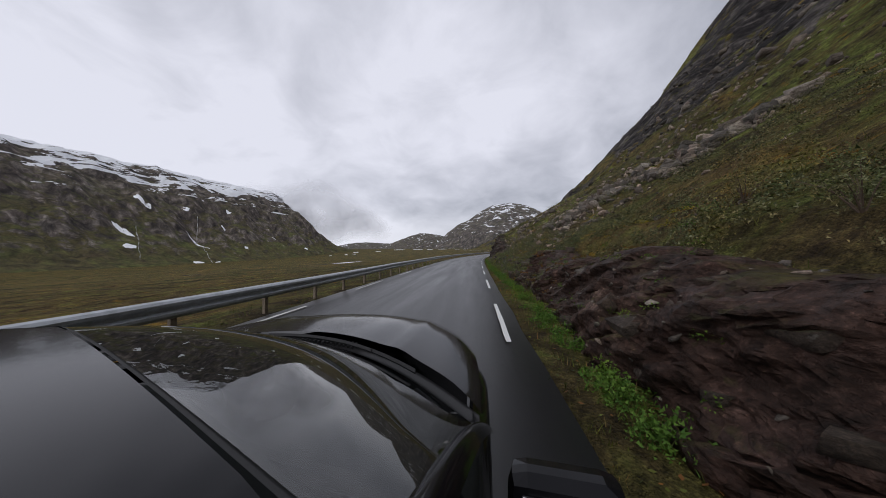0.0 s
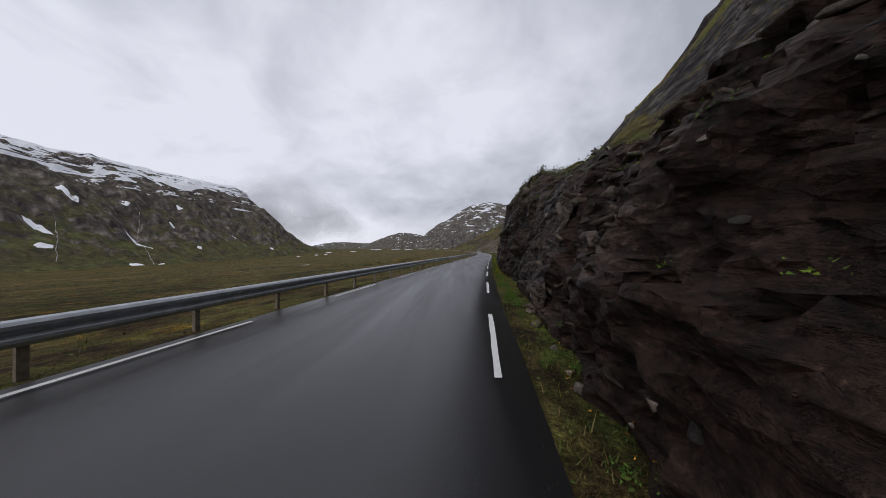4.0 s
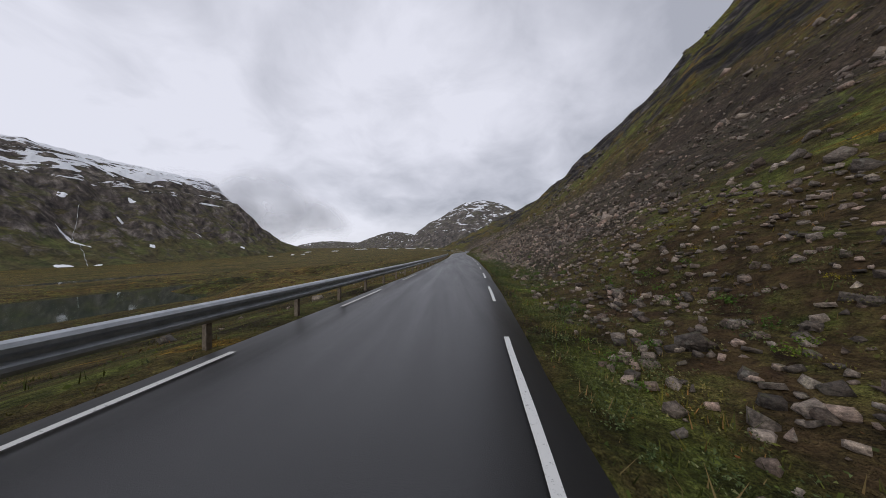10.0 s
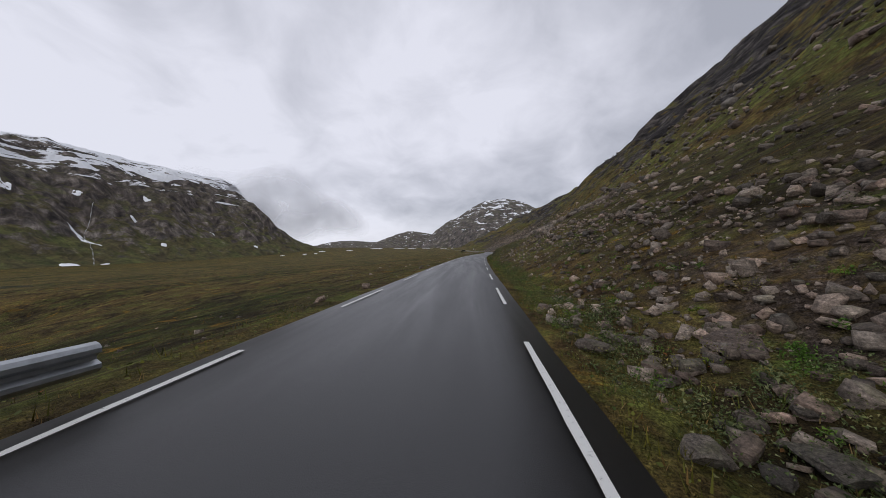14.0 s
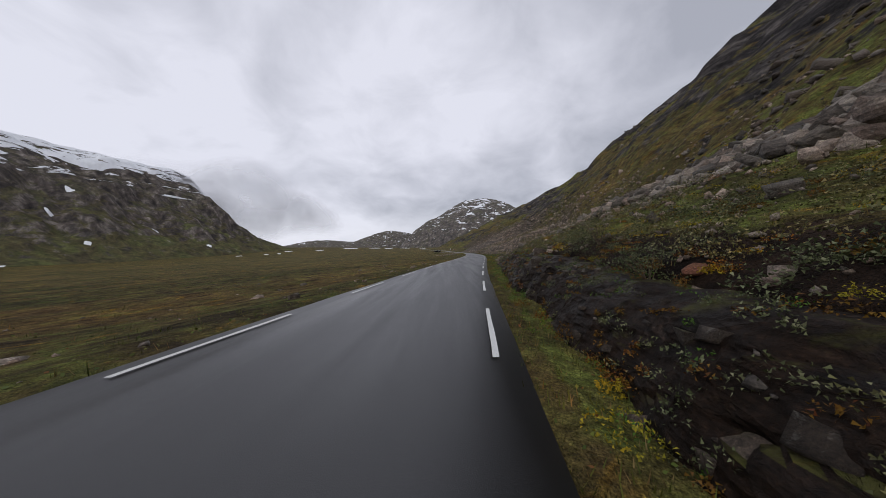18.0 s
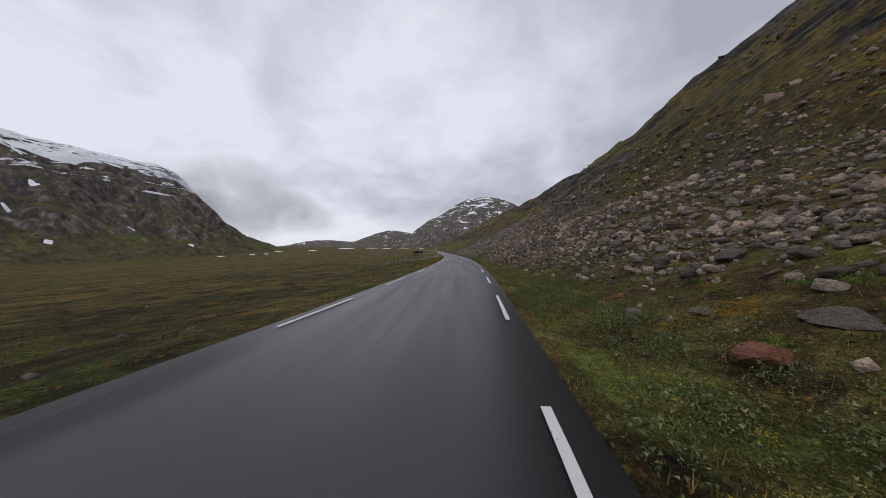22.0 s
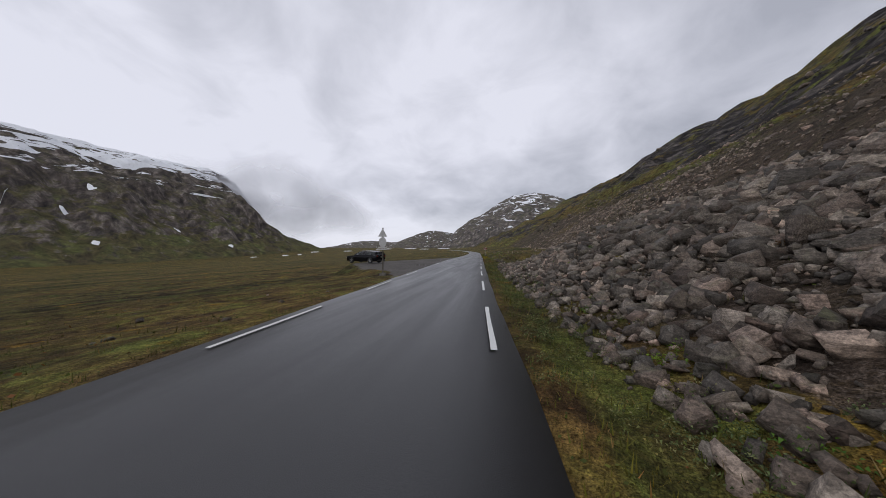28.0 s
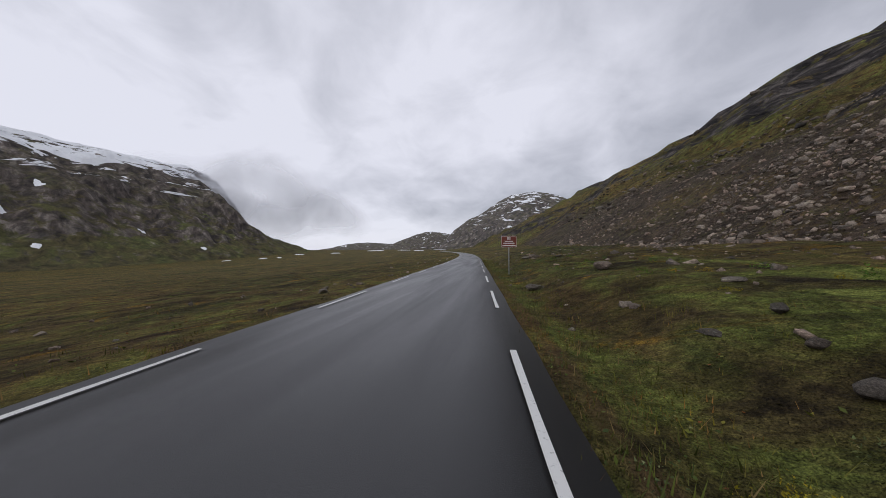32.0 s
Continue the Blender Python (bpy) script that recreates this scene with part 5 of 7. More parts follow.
# joint blocks standing out of the cuts, lying with the layers
FACE_BLOCKS, BROWN_BLOCKS = make_rock("face_blocks", False, 0.34, 1.0), make_rock("brown_face_blocks", False, 0.48, 1.0)
SLATES, DIP = [block_stone(500 + s, 0.1 + 0.04 * (s % 4)) for s in range(12)], np.array(Matrix.Rotation(0.42, 3, "X"))
for y0, y1, n, mid, most, tilt in ((-14, 20, 160, 0.13, 0.35, 0.3), (17, 41, 300, 0.11, 0.3, 0.35), (38, 63, 420, 0.14, 0.36, 0.3), (106, 124, 300, 0.26, 0.7, 0.15), (254, 293, 220, 0.11, 0.35, 0.3)):
    pl = on_faces(90000, 0.0)
    pl = pl[(pl[:, 1] > y0) & (pl[:, 1] < y1)]
    pl = pl[rng.permutation(len(pl))[:n]]
    sz = stone_sizes(n, mid, 0.5, most)[:len(pl)]
    pl[:, 0] += sz * 0.42
    cut = min((o for o in scene.objects if o.name.startswith("rock_cut")), key=lambda o: abs(o.data.vertices[len(o.data.vertices) // 2].co.y - (y0 + y1) / 2))
    singles("ledge_block", pl[:300], sz[:300], tilt, FACE_BLOCKS if y0 == 254 else BROWN_BLOCKS, "", "", "", SLATES if y0 == 38 else BLOCKS, cut, 1.57)
    if len(pl) > 300:
        heap("ledge_blocks", pl[300:], sz[300:], tilt, FACE_BLOCKS, "dark brown squared gneiss blocks standing out of the road cut", "rock", SLATES if y0 == 38 else BLOCKS, DIP if y0 == 38 else None, 1.57)
# block slopes above the scrub
BLOCK_GREY = make_rock("block_slope_grey", True, 0.9)
for y0, y1, n, v0, v1 in ((18, 42, 2800, 3.4, 17), (240, 304, 11500, 5.5, 24), (42, 66, 1100, 2.4, 14)):
    y, v = rng.uniform(y0, y1, n), rng.uniform(v0, v1, n)
    ok = (fbm(y * 0.1, v * 0.16, 3, 411) > -0.16) & (rng.uniform(0, 1, n) < smooth(v0, v0 + 2.5, v) * (1 - smooth(v1 - 6, v1, v)))
    y, v = y[ok], v[ok]
    d = edge_r(y) + bank(y, 1) + 2 * bank(y, 3) + v
    sz = np.minimum(stone_sizes(len(y), 0.19, 0.6, 1.0) * (0.8 + 0.03 * v), 0.3 + 0.025 * v)
    pl = np.stack([lane_x(y) + d, y, ground_z(y, d) + sz * 0.38], -1)
    one, size_one, pl, sz = biggest(pl, sz, 35, 14.0)
    singles("block", one, size_one, 0.4, ROCK_ONE, "large grey gneiss block lying on the slope above the scrub", "rock", "blocks above the scrub", BLOCKS)
    heap("block_slope", pl, sz, 0.5, BLOCK_GREY, "slope of grey tumbled gneiss blocks above the scrub", "scree", BLOCKS)


def boulder_mesh(seed, fineness=3):
    """A faceted boulder: a ball cut by random planes, with worn corners."""
    r = random.Random(seed)
    planes = [(Vector((r.gauss(0, 1), r.gauss(0, 1), r.gauss(0, 0.8))).normalized(), r.uniform(0.42, 0.8)) for _ in range(13)]
    bm = bmesh.new()
    bmesh.ops.create_icosphere(bm, subdivisions=fineness, radius=1)
    for v in bm.verts:
        n = v.co.normalized()
        reach = min([1.0] + [h / max(n.dot(p), 1e-3) for p, h in planes if n.dot(p) > 0.05])
        reach *= 1 + 0.035 * noise.noise(n * 3 + Vector((seed, 0, 0))) + 0.02 * noise.noise(n * 9)
        v.co = Vector((n.x, n.y * 0.8, n.z * 0.62)) * reach
    me = bpy.data.meshes.new("boulder")
    bm.to_mesh(me)
    bm.free()
    me.materials.append(ROCK_ONE)
    return me


BOULDERS, PEBBLES = [boulder_mesh(s) for s in range(9)], [boulder_mesh(s, 2) for s in range(9)]


def boulder(y, d, size, turn=0.0, k=0, sink=0.25, tilt=0.0, squash=1.0, words="grey angular gneiss boulder lying on the grassy bank"):
    ob = new("boulder" if size > 0.26 else "field_stone", (BOULDERS if size > 0.4 else PEBBLES)[k % 9])
    x, y, z = at(y, d)
    z -= 0.5 * max(z - float(ground_z(y, d - 0.55 * size)), 0)  # bedded into the slope
    ob.matrix_world = pose(x, y, z + size * (0.62 * squash - sink), tilt, tilt * 0.4, turn) @ Matrix.Diagonal((size, size, size * squash, 1))
    return tagged(ob, words, "boulder" if size > 0.26 else "stone", "boulders along the road" if size > 0.26 else "field stones along the road")


# the ones that can be told apart, stretch by stretch
def boulders(*rows):
    for y, d, size, turn, k, tilt, squash in rows:
        boulder(y, d, size, turn, k, 0.2, tilt, squash)


boulders((48.1, 2.9, 0.34, 80, 5, 30, 0.6), (49.6, 3.1, 0.3, 10, 8, 20, 0.7), (47.0, 2.7, 0.26, 45, 1, 20, 0.8), (4.3, 2.5, 0.3, 20, 6, 0, 0.8),
         (2.8, 3.1, 0.32, 75, 7, 12, 0.7), (7.2, 3.1, 0.4, 0, 2, 0, 0.8), (9.0, 2.9, 0.36, 60, 3, 0, 0.8))
boulders((200.2, 5.3, 1.2, 20, 0, -16, 0.6), (197.3, 4.4, 1.05, -30, 1, 10, 0.75), (200.8, 2.4, 0.3, 60, 2, 0, 0.8), (195.5, 2.6, 0.35, 0, 3, 0, 0.7),
         (188.1, 10.8, 0.9, 40, 0, -20, 0.3), (177.3, 6.4, 0.5, 30, 3, 0, 0.6), (178.4, 4.6, 0.3, 80, 4, 0, 0.6), (131.5, 2.6, 0.42, 30, 3, 10, 1.0),
         (132.4, 3.4, 0.28, 0, 4, 0, 0.8), (128.8, 4.5, 0.8, 30, 2, -20, 0.9))
boulders((313.8, 3.05, 0.85, 35, 0, -14, 0.28), (317.1, 3.8, 0.42, 0, 6, 0, 1.0), (317.7, 3.55, 0.38, 40, 4, 0, 0.7), (322.2, 8.8, 0.5, 0, 7, 0, 0.8),
         (328.2, 9.2, 0.55, 0, 2, 0, 0.9), (315.1, 3.1, 0.2, 0, 3, 0, 0.6), (314.8, 5.0, 0.32, 0, 5, 0, 0.8), (308.6, 5.7, 0.7, 80, 5, 25, 1.1),
         (311.2, 10.4, 0.95, 20, 8, 12, 1.0))
boulders((380.5, 4.4, 0.8, 10, 4, 5, 0.95), (379.5, 3.3, 0.66, 70, 5, -8, 1.0), (379.0, 3.05, 0.28, 30, 1, 0, 0.8), (378.7, 3.5, 0.5, 0, 2, 12, 0.95),
         (377.9, 2.6, 0.18, 0, 3, 0, 0.8), (380.1, 2.7, 0.2, 0, 6, 0, 0.6), (381.4, 3.4, 0.22, 30, 7, 0, 0.7), (382.6, 2.4, 0.35, 15, 0, 8, 0.6),
         (383.8, 2.2, 0.4, 70, 8, 0, 0.6), (384.6, 3.2, 0.5, 20, 4, 10, 0.5))
boulders((463.4, 2.7, 0.3, 0, 4, 0, 0.8), (463.9, 3.0, 0.24, 0, 6, 0, 0.8), (461.8, 2.5, 0.32, 70, 5, 0, 0.8), (461.5, 3.0, 0.22, 20, 6, 0, 0.9),
         (462.4, 3.5, 0.2, 0, 0, 0, 0.8), (467.6, 2.9, 0.5, 15, 1, 0, 0.6), (468.8, 3.6, 0.42, 60, 7, 0, 0.6), (498.2, 3.0, 0.3, 90, 0, 0, 0.3),
         (498.3, 3.8, 0.17, 30, 4, 0, 1.0), (496.7, 3.0, 0.2, 0, 6, 0, 0.9), (497.4, 3.3, 0.14, 0, 7, 0, 0.7), (487.8, 2.4, 0.3, 0, 7, 0, 0.8),
         (491, 3.0, 0.25, 50, 8, 0, 0.7))
boulders((504.8, 2.1, 0.42, 20, 8, 0, 0.8), (505.5, 4.7, 0.42, 0, 2, 0, 0.8), (500.0, 3.0, 0.18, 0, 5, 0, 0.7), (500.3, 4.9, 0.4, 60, 3, 0, 0.3),
         (516, 6.0, 0.4, 0, 6, 0, 0.6), (526, 5.2, 0.7, 30, 4, 0, 0.6), (530, 7.0, 0.8, 10, 1, 0, 0.6))
boulders((353, -5.2, 0.32, 0, 3, 0, 0.9), (354.4, -5.8, 0.25, 0, 4, 0, 0.9), (504, -6.0, 0.28, 0, 5, 0, 0.9), (176.5, -4.6, 0.35, 0, 6, 0, 0.8), (190.6, -4.3, 0.3, 30, 7, 0, 0.8), (462, -18.5, 0.6, 0, 1, 0, 0.6))


def sized(words, *rows):
    """Stones set by half their width and their height over the ground."""
    for k, (y, d, half, high) in enumerate(rows):
        size = half / 0.62
        boulder(y, d + 0.3 * half, size, 50.0 * k + 3 * y, k + int(y), 0.2, 0, min(max(high / size + 0.2, 0.4), 1.7), words)


sized("pale grey block standing in the rubble and grass",
      (297.4, 2.23, 0.17, 0.52), (301.0, 4.35, 0.4, 0.9), (299.4, 3.55, 0.35, 0.36), (298.7, 4.13, 0.38, 0.36), (299.9, 5.6, 0.17, 0.2), (307.9, 6.05, 0.6, 1.0),
      (315.3, 12.0, 0.82, 0.9), (297.2, 2.51, 0.09, 0.15), (297.4, 3.1, 0.08, 0.13), (297.7, 1.41, 0.06, 0.14), (297.3, 2.01, 0.06, 0.1), (296.9, 1.95, 0.05, 0.1),
      (306.6, 11.46, 0.3, 0.6), (303.4, 9.95, 0.44, 0.44), (302.4, 9.91, 0.22, 0.28), (298.7, 2.77, 0.11, 0.15), (299.0, 2.47, 0.12, 0.17))
sized("grey gneiss stone lying in the leafy ditch",
      (202.6, 2.25, 0.2, 0.14), (202.6, 1.52, 0.14, 0.13), (204.7, 1.59, 0.2, 0.18), (203.1, 2.68, 0.16, 0.1), (202.5, 1.86, 0.1, 0.08), (206.0, 6.09, 0.16, 0.26),
      (204.3, 4.69, 0.11, 0.08), (205.4, 3.86, 0.09, 0.16), (203.0, 2.9, 0.05, 0.07), (203.3, 3.44, 0.06, 0.09), (205.1, 5.15, 0.09, 0.12), (203.1, 2.23, 0.07, 0.12))
sized("pale angular stone at the foot of the scree",
      (346.9, 4.43, 0.14, 0.18), (347.1, 4.39, 0.14, 0.15), (347.1, 4.14, 0.14, 0.08), (347.4, 4.0, 0.13, 0.07), (349.1, 5.31, 0.12, 0.22), (348.7, 5.17, 0.11, 0.13),
      (347.8, 5.52, 0.24, 0.15), (356.6, 5.37, 0.46, 0.46), (349.8, 4.14, 0.2, 0.17), (348.8, 4.67, 0.13, 0.13), (346.7, 3.99, 0.05, 0.05), (346.7, 4.19, 0.06, 0.06),
      (349.4, 7.73, 0.3, 0.17), (346.8, 2.59, 0.06, 0.07))
RED_ROCK = make_rock("red_iron_stained_gneiss", False, 0.8)
rust = RED_ROCK.node_tree.nodes["Principled BSDF"].inputs["Base Color"]
tint = RED_ROCK.node_tree.nodes.new("ShaderNodeMix")
tint.data_type, tint.blend_type, tint.inputs[0].default_value = "RGBA", "MULTIPLY", 1.0
tint.inputs[7].default_value = (1.75, 0.82, 0.58, 1)
RED_ROCK.node_tree.links.new(rust.links[0].from_socket, tint.inputs[6])
RED_ROCK.node_tree.links.new(tint.outputs[2], rust)


def red_boulder(y, d, size, turn, k, squash, words):
    ob = boulder(y, d, size, turn, k, 0.2, 0, squash, words)
    ob.data = ob.data.copy()
    ob.data.materials[0] = RED_ROCK


red_boulder(330.8, 3.45, 0.5, 20, 2, 0.5, "rust-red iron-stained slab beside a muddy hollow")
red_boulder(19.5, 3.6, 0.34, 40, 4, 0.8, "pale reddish boulder on the scrubby bank")
red_boulder(139.2, 2.3, 0.42, 70, 3, 0.9, "pinkish weathered boulder at the verge")
red_boulder(267.5, 3.1, 0.3, 10, 6, 0.8, "pale red stone in the heather above the cut")
for y, d, size, turn, k, q, words in ((330.9, 4.65, 0.8, 15, 0, 0.3, "broad flat grey slab beside a muddy hollow"), (334.5, 6.4, 0.5, 0, 6, 0.9, "rounded brown-grey boulder above the hollow"), (332.4, 4.1, 0.4, 60, 3, 0.4, "flat grey stone in the hollow"),
                                      (333.2, 3.3, 0.26, 0, 5, 1.1, "upright grey stone at the hollow"), (204.4, 3.3, 0.75, 30, 0, 0.35, "dark wet flat slab in the ditch"),
                                      (207.4, 1.55, 0.3, 60, 7, 0.7, "grey stone in the ditch"),
                                     
                                      (310.5, 6.0, 0.7, 20, 5, 1.1, "tall square block on the rubble slope"), (314.0, 6.8, 0.55, 50, 8, 0.9, "angular leaning block on the rubble slope")):
    boulder(y, d, size, turn, k, 0.22, 0, q, words)
r7 = random.Random(70)
for n in range(150):
    y = r7.uniform(405, 450)
    boulder(y, float(edge_r(y)) + float(bank(y, 1)) + 0.3 + r7.uniform(0, 1) ** 0.8 * 11, r7.uniform(0.16, 0.46), r7.uniform(0, 360), n, 0.2, r7.uniform(-25, 25), r7.uniform(0.6, 1.0), "large grey angular block in the boulder field")
for n in range(34):
    y = r7.uniform(476, 492)
    boulder(y, 2.6 + r7.uniform(0, 1) ** 1.3 * 4.0, r7.uniform(0.1, 0.28), r7.uniform(0, 360), n, 0.2, r7.uniform(-15, 15), r7.uniform(0.5, 0.9), "mossy grey stone beside the peat pool")
for n in range(70):
    y, d = r7.choice(((r7.uniform(460, 470), r7.uniform(2.3, 5.5)), (r7.uniform(476, 486), r7.uniform(2.0, 5.0))))
    boulder(y, d, 0.05 + 0.16 * r7.uniform(0, 1) ** 2, r7.uniform(0, 360), n, 0.15, r7.uniform(-15, 15), r7.uniform(0.5, 1.0), "small grey stone in the boggy grass")
for n in range(110):
    y = r7.choice((r7.uniform(136, 234), r7.uniform(330, 400), r7.uniform(312, 326), r7.uniform(16, 60)))
    v = 1.2 + r7.uniform(0, 1) * 12
    boulder(y, float(edge_r(y)) + float(bank(y, 1)) + v, r7.uniform(0.16, 0.34) * (1 + v * 0.06) * (0.6 if 130 < y < 235 else 1.0), r7.uniform(0, 360), n, 0.2, r7.uniform(-20, 20), r7.uniform(0.4, 0.9), "grey gneiss block resting among smaller scree")


# ---- plants ----
def tufts(name, y, d, tall, spread, material, label, blades=5, wide=0.006):
    """Grass: every tuft a few bent blades, all in one object."""
    n = len(y)
    base = np.stack([lane_x(y) + d, y, ground_z(y, d) - 0.02], -1)
    base = np.repeat(base, blades, 0) + rng.normal(0, spread, (n * blades, 3)) * (1, 1, 0)
    h = np.repeat(tall, blades) * rng.uniform(0.5, 1.2, n * blades)
    a, lean = rng.uniform(0, 2 * np.pi, n * blades), rng.uniform(0.1, 0.9, n * blades)
    side = np.stack([-np.sin(a), np.cos(a), 0 * a], -1) * (wide * 0.6 + 0.012 * h)[:, None]
    tip = base + np.stack([np.cos(a) * lean * h, np.sin(a) * lean * h, h], -1)
    v = np.stack([base - side, base + side, tip], 1).reshape(-1, 3)
    return tagged(new(name, mesh_from(name, v, np.arange(len(v)).reshape(-1, 3), material)), label, "grass", kind="stuff")


def leaf_cloud(y, d, radius, height, leaves, leaf, lift=0.0):
    """Leaves of many low shrubs: uneven domes with gaps."""
    n = len(y)
    base = np.repeat(np.stack([lane_x(y) + d, y, ground_z(y, d) + lift], -1), leaves, 0)
    r, hh = np.repeat(radius, leaves), np.repeat(height, leaves)
    a, e = rng.uniform(0, 2 * np.pi, n * leaves), np.arccos(rng.uniform(0.0, 1, n * leaves))
    lump = 0.75 + 0.35 * np.sin(a * 3 + np.repeat(rng.uniform(0, 6, n), leaves)) * np.sin(e * 2)
    rad = lump * rng.uniform(0.45, 1.05, n * leaves) ** 0.6
    c = base + np.stack([r * rad * np.sin(e) * np.cos(a), r * rad * np.sin(e) * np.sin(a), hh * rad * np.cos(e) + 0.02], -1)
    u, w = rng.normal(0, 1, (n * leaves, 3)), rng.normal(0, 1, (n * leaves, 3))
    w[:, 2] += 0.8
    u /= np.linalg.norm(u, axis=1)[:, None]
    s = np.cross(u, w)
    s /= np.linalg.norm(s, axis=1)[:, None] + 1e-9
    ln = (leaf * rng.uniform(0.6, 1.3, n * leaves))[:, None]
    v = np.stack([c - u * ln, c + u * ln * 0.5 - s * ln * 0.5, c + u * ln * 0.6 + s * ln * 0.5], 1).reshape(-1, 3)
    return v, np.arange(len(v)).reshape(-1, 3)


def shrubs(name, y, d, radius, height, leaves, leaf, material, label, category="shrub"):
    v, f = leaf_cloud(y, d, radius, height, int(leaves * 1.7), leaf * 0.61)
    return tagged(new(name, mesh_from(name, v, f, material)), label, category, kind="stuff")


def verge(n, y0=-4, y1=540, lo=0.03, over=0.5):
    y = rng.uniform(y0, y1, n)
    return y, edge_r(y) + lo + (bank(y, 1) + over) * rng.uniform(0, 1, n)


def slope_places(n, y0, y1, v0, v1, power=1.0, avoid_scree=0.85, seed=300, patchy=0.6):
    y, v = rng.uniform(y0, y1, n), v0 + (v1 - v0) * rng.uniform(0, 1, n) ** power
    ok = rng.uniform(0, 1, n) < (1 - avoid_scree * np.clip(bank(y, 9) * 1.2, 0, 1)) * np.clip(0.5 + patchy * 2.2 * fbm(y * 0.1, v * 0.2, 3, seed), 0, 1)
    y, v = y[ok], v[ok]
    return y, edge_r(y) + bank(y, 1) + bank(y, 3) + v


y, d = verge(19000)
tufts("verge_grass", y, d, rng.uniform(0.05, 0.17, len(y)), 0.06, GRASS, "mixed green and straw grass along the road edge", 5, 0.01)
y, d = verge(7000, lo=0.0, over=-0.6)
tufts("edge_grass", y, d - 0.05, rng.uniform(0.03, 0.08, len(y)), 0.05, GRASS, "short grass creeping over the asphalt edge", 4)
y, d = slope_places(36000, -4, 540, -0.4, 12, 1.3, 0.7)
tufts("bank_grass", y, d, rng.uniform(0.05, 0.18, len(y)), 0.09, GRASS, "tussocky mountain grass on the bank", 5, 0.009)
y, d = slope_places(15000, -20, 700, 12, 70, 1.1)
tufts("slope_grass", y, d, rng.uniform(0.1, 0.25, len(y)), 0.3, GRASS, "rough grass tussocks on the upper slope", 5, 0.03)
y = rng.uniform(-4, 560, 12000)
d = edge_l(y) - 0.15 - 9 * rng.uniform(0, 1, len(y)) ** 1.7
ok = ~((y > 437) & (y < 492) & (d > edge_l(y) - 14))
tufts("shoulder_grass", y[ok], d[ok], rng.uniform(0.05, 0.18, ok.sum()), 0.08, GRASS, "low grass and sedge on the outer shoulder", 5, 0.008)
y = rng.uniform(-10, 700, 9000)
d = edge_l(y) - 8 - 60 * rng.uniform(0, 1, len(y)) ** 1.3
ok = ~((y > 437) & (y < 492) & (d > edge_l(y) - 16)) & ~((y > 112) & (y < 265) & (d < edge_l(y) - 46))
tufts("heath_grass", y[ok], d[ok], rng.uniform(0.05, 0.14, ok.sum()), 0.3, GRASS, "sedge tussocks on the heath towards the valley", 5, 0.03)

# low leaves of crowberry, clover and lady's mantle, lying flat
def cover(name, y, d, size, label):
    n = len(y)
    c = np.stack([lane_x(y) + d, y, ground_z(y, d) + rng.uniform(0.0, 0.05, n)], -1)
    u = rng.normal(0, 1, (n, 3)) * (1, 1, 0.35)
    u /= np.linalg.norm(u, axis=1)[:, None]
    s = np.cross(u, np.stack([rng.normal(0, 0.5, n), rng.normal(0, 0.5, n), np.ones(n)], -1))
    s /= np.linalg.norm(s, axis=1)[:, None]
    ln = (size * rng.uniform(0.5, 1.5, n))[:, None]
    v = np.stack([c - u * ln, c - s * ln * 0.6, c + u * ln, c + s * ln * 0.6], 1).reshape(-1, 3)
    return tagged(new(name, mesh_from(name, v, np.arange(len(v)).reshape(-1, 4), COVER)), label, "herbs", kind="stuff")


y, d = verge(32000, over=0.9)
cover("verge_leaves", y, d, 0.022, "low leafy herbs and clover covering the verge")
y, d = slope_places(66000, -4, 530, -0.2, 12, 1.4, 0.6)
cover("bank_leaves", y, d, 0.032, "crowberry and low herbs covering the bank")
y = rng.uniform(-4, 540, 21000)
d = edge_l(y) - 0.3 - 10 * rng.uniform(0, 1, len(y)) ** 1.8
ok = d < edge_l(y) - lay_width(y) - 0.3
cover("shoulder_leaves", y[ok], d[ok], 0.03, "low heath plants on the outer shoulder")

bushy = lambda y: np.clip(np.interp(y, [-20, 0, 18, 36, 60, 100, 125, 130, 236, 245, 296, 300, 318, 326, 340, 366, 380, 400, 450, 520], [1, 1, 1, 1, 0.5, 0.9, 0.5, 0.15, 0.15, 1, 1, 0.4, 0.6, 0.5, 0.15, 0.3, 0.6, 0.15, 0.1, 0.1]), 0, 1)
y, d = slope_places(1700, -10, 520, 0.1, 16, 1.0, 0.3, 320, 0.9)
ok = rng.uniform(0, 1, len(y)) < bushy(y)
y, d = y[ok], d[ok]
shrubs("willow_scrub", y, d, rng.uniform(0.22, 0.6, len(y)), rng.uniform(0.2, 0.55, len(y)), 90, 0.035, LEAF, "low grey-green willow scrub on the bank")
y, d = slope_places(1100, -20, 330, 14, 60, 1.0, 0.4, 330, 0.9)
ok = rng.uniform(0, 1, len(y)) < 0.3 + 0.7 * bushy(y)
shrubs("upper_scrub", y[ok], d[ok], rng.uniform(0.5, 1.3, ok.sum()), rng.uniform(0.4, 0.9, ok.sum()), 80, 0.085, LEAF, "dark green scrub on the upper slope")
y, d = slope_places(900, -6, 520, -0.9, 3.5, 1.0, 0.2, 340, 0.9)
shrubs("lush_herbs", y, d, rng.uniform(0.12, 0.34, len(y)), rng.uniform(0.12, 0.3, len(y)), 60, 0.035, LEAF_LUSH, "lush green broad-leaved herbs in the ditch", "herbs")
y = np.r_[rng.uniform(160, 215, 190), rng.uniform(136, 158, 40), rng.uniform(318, 336, 40)]
d = edge_r(y) + bank(y, 1) + rng.uniform(-0.5, 2.6, len(y))
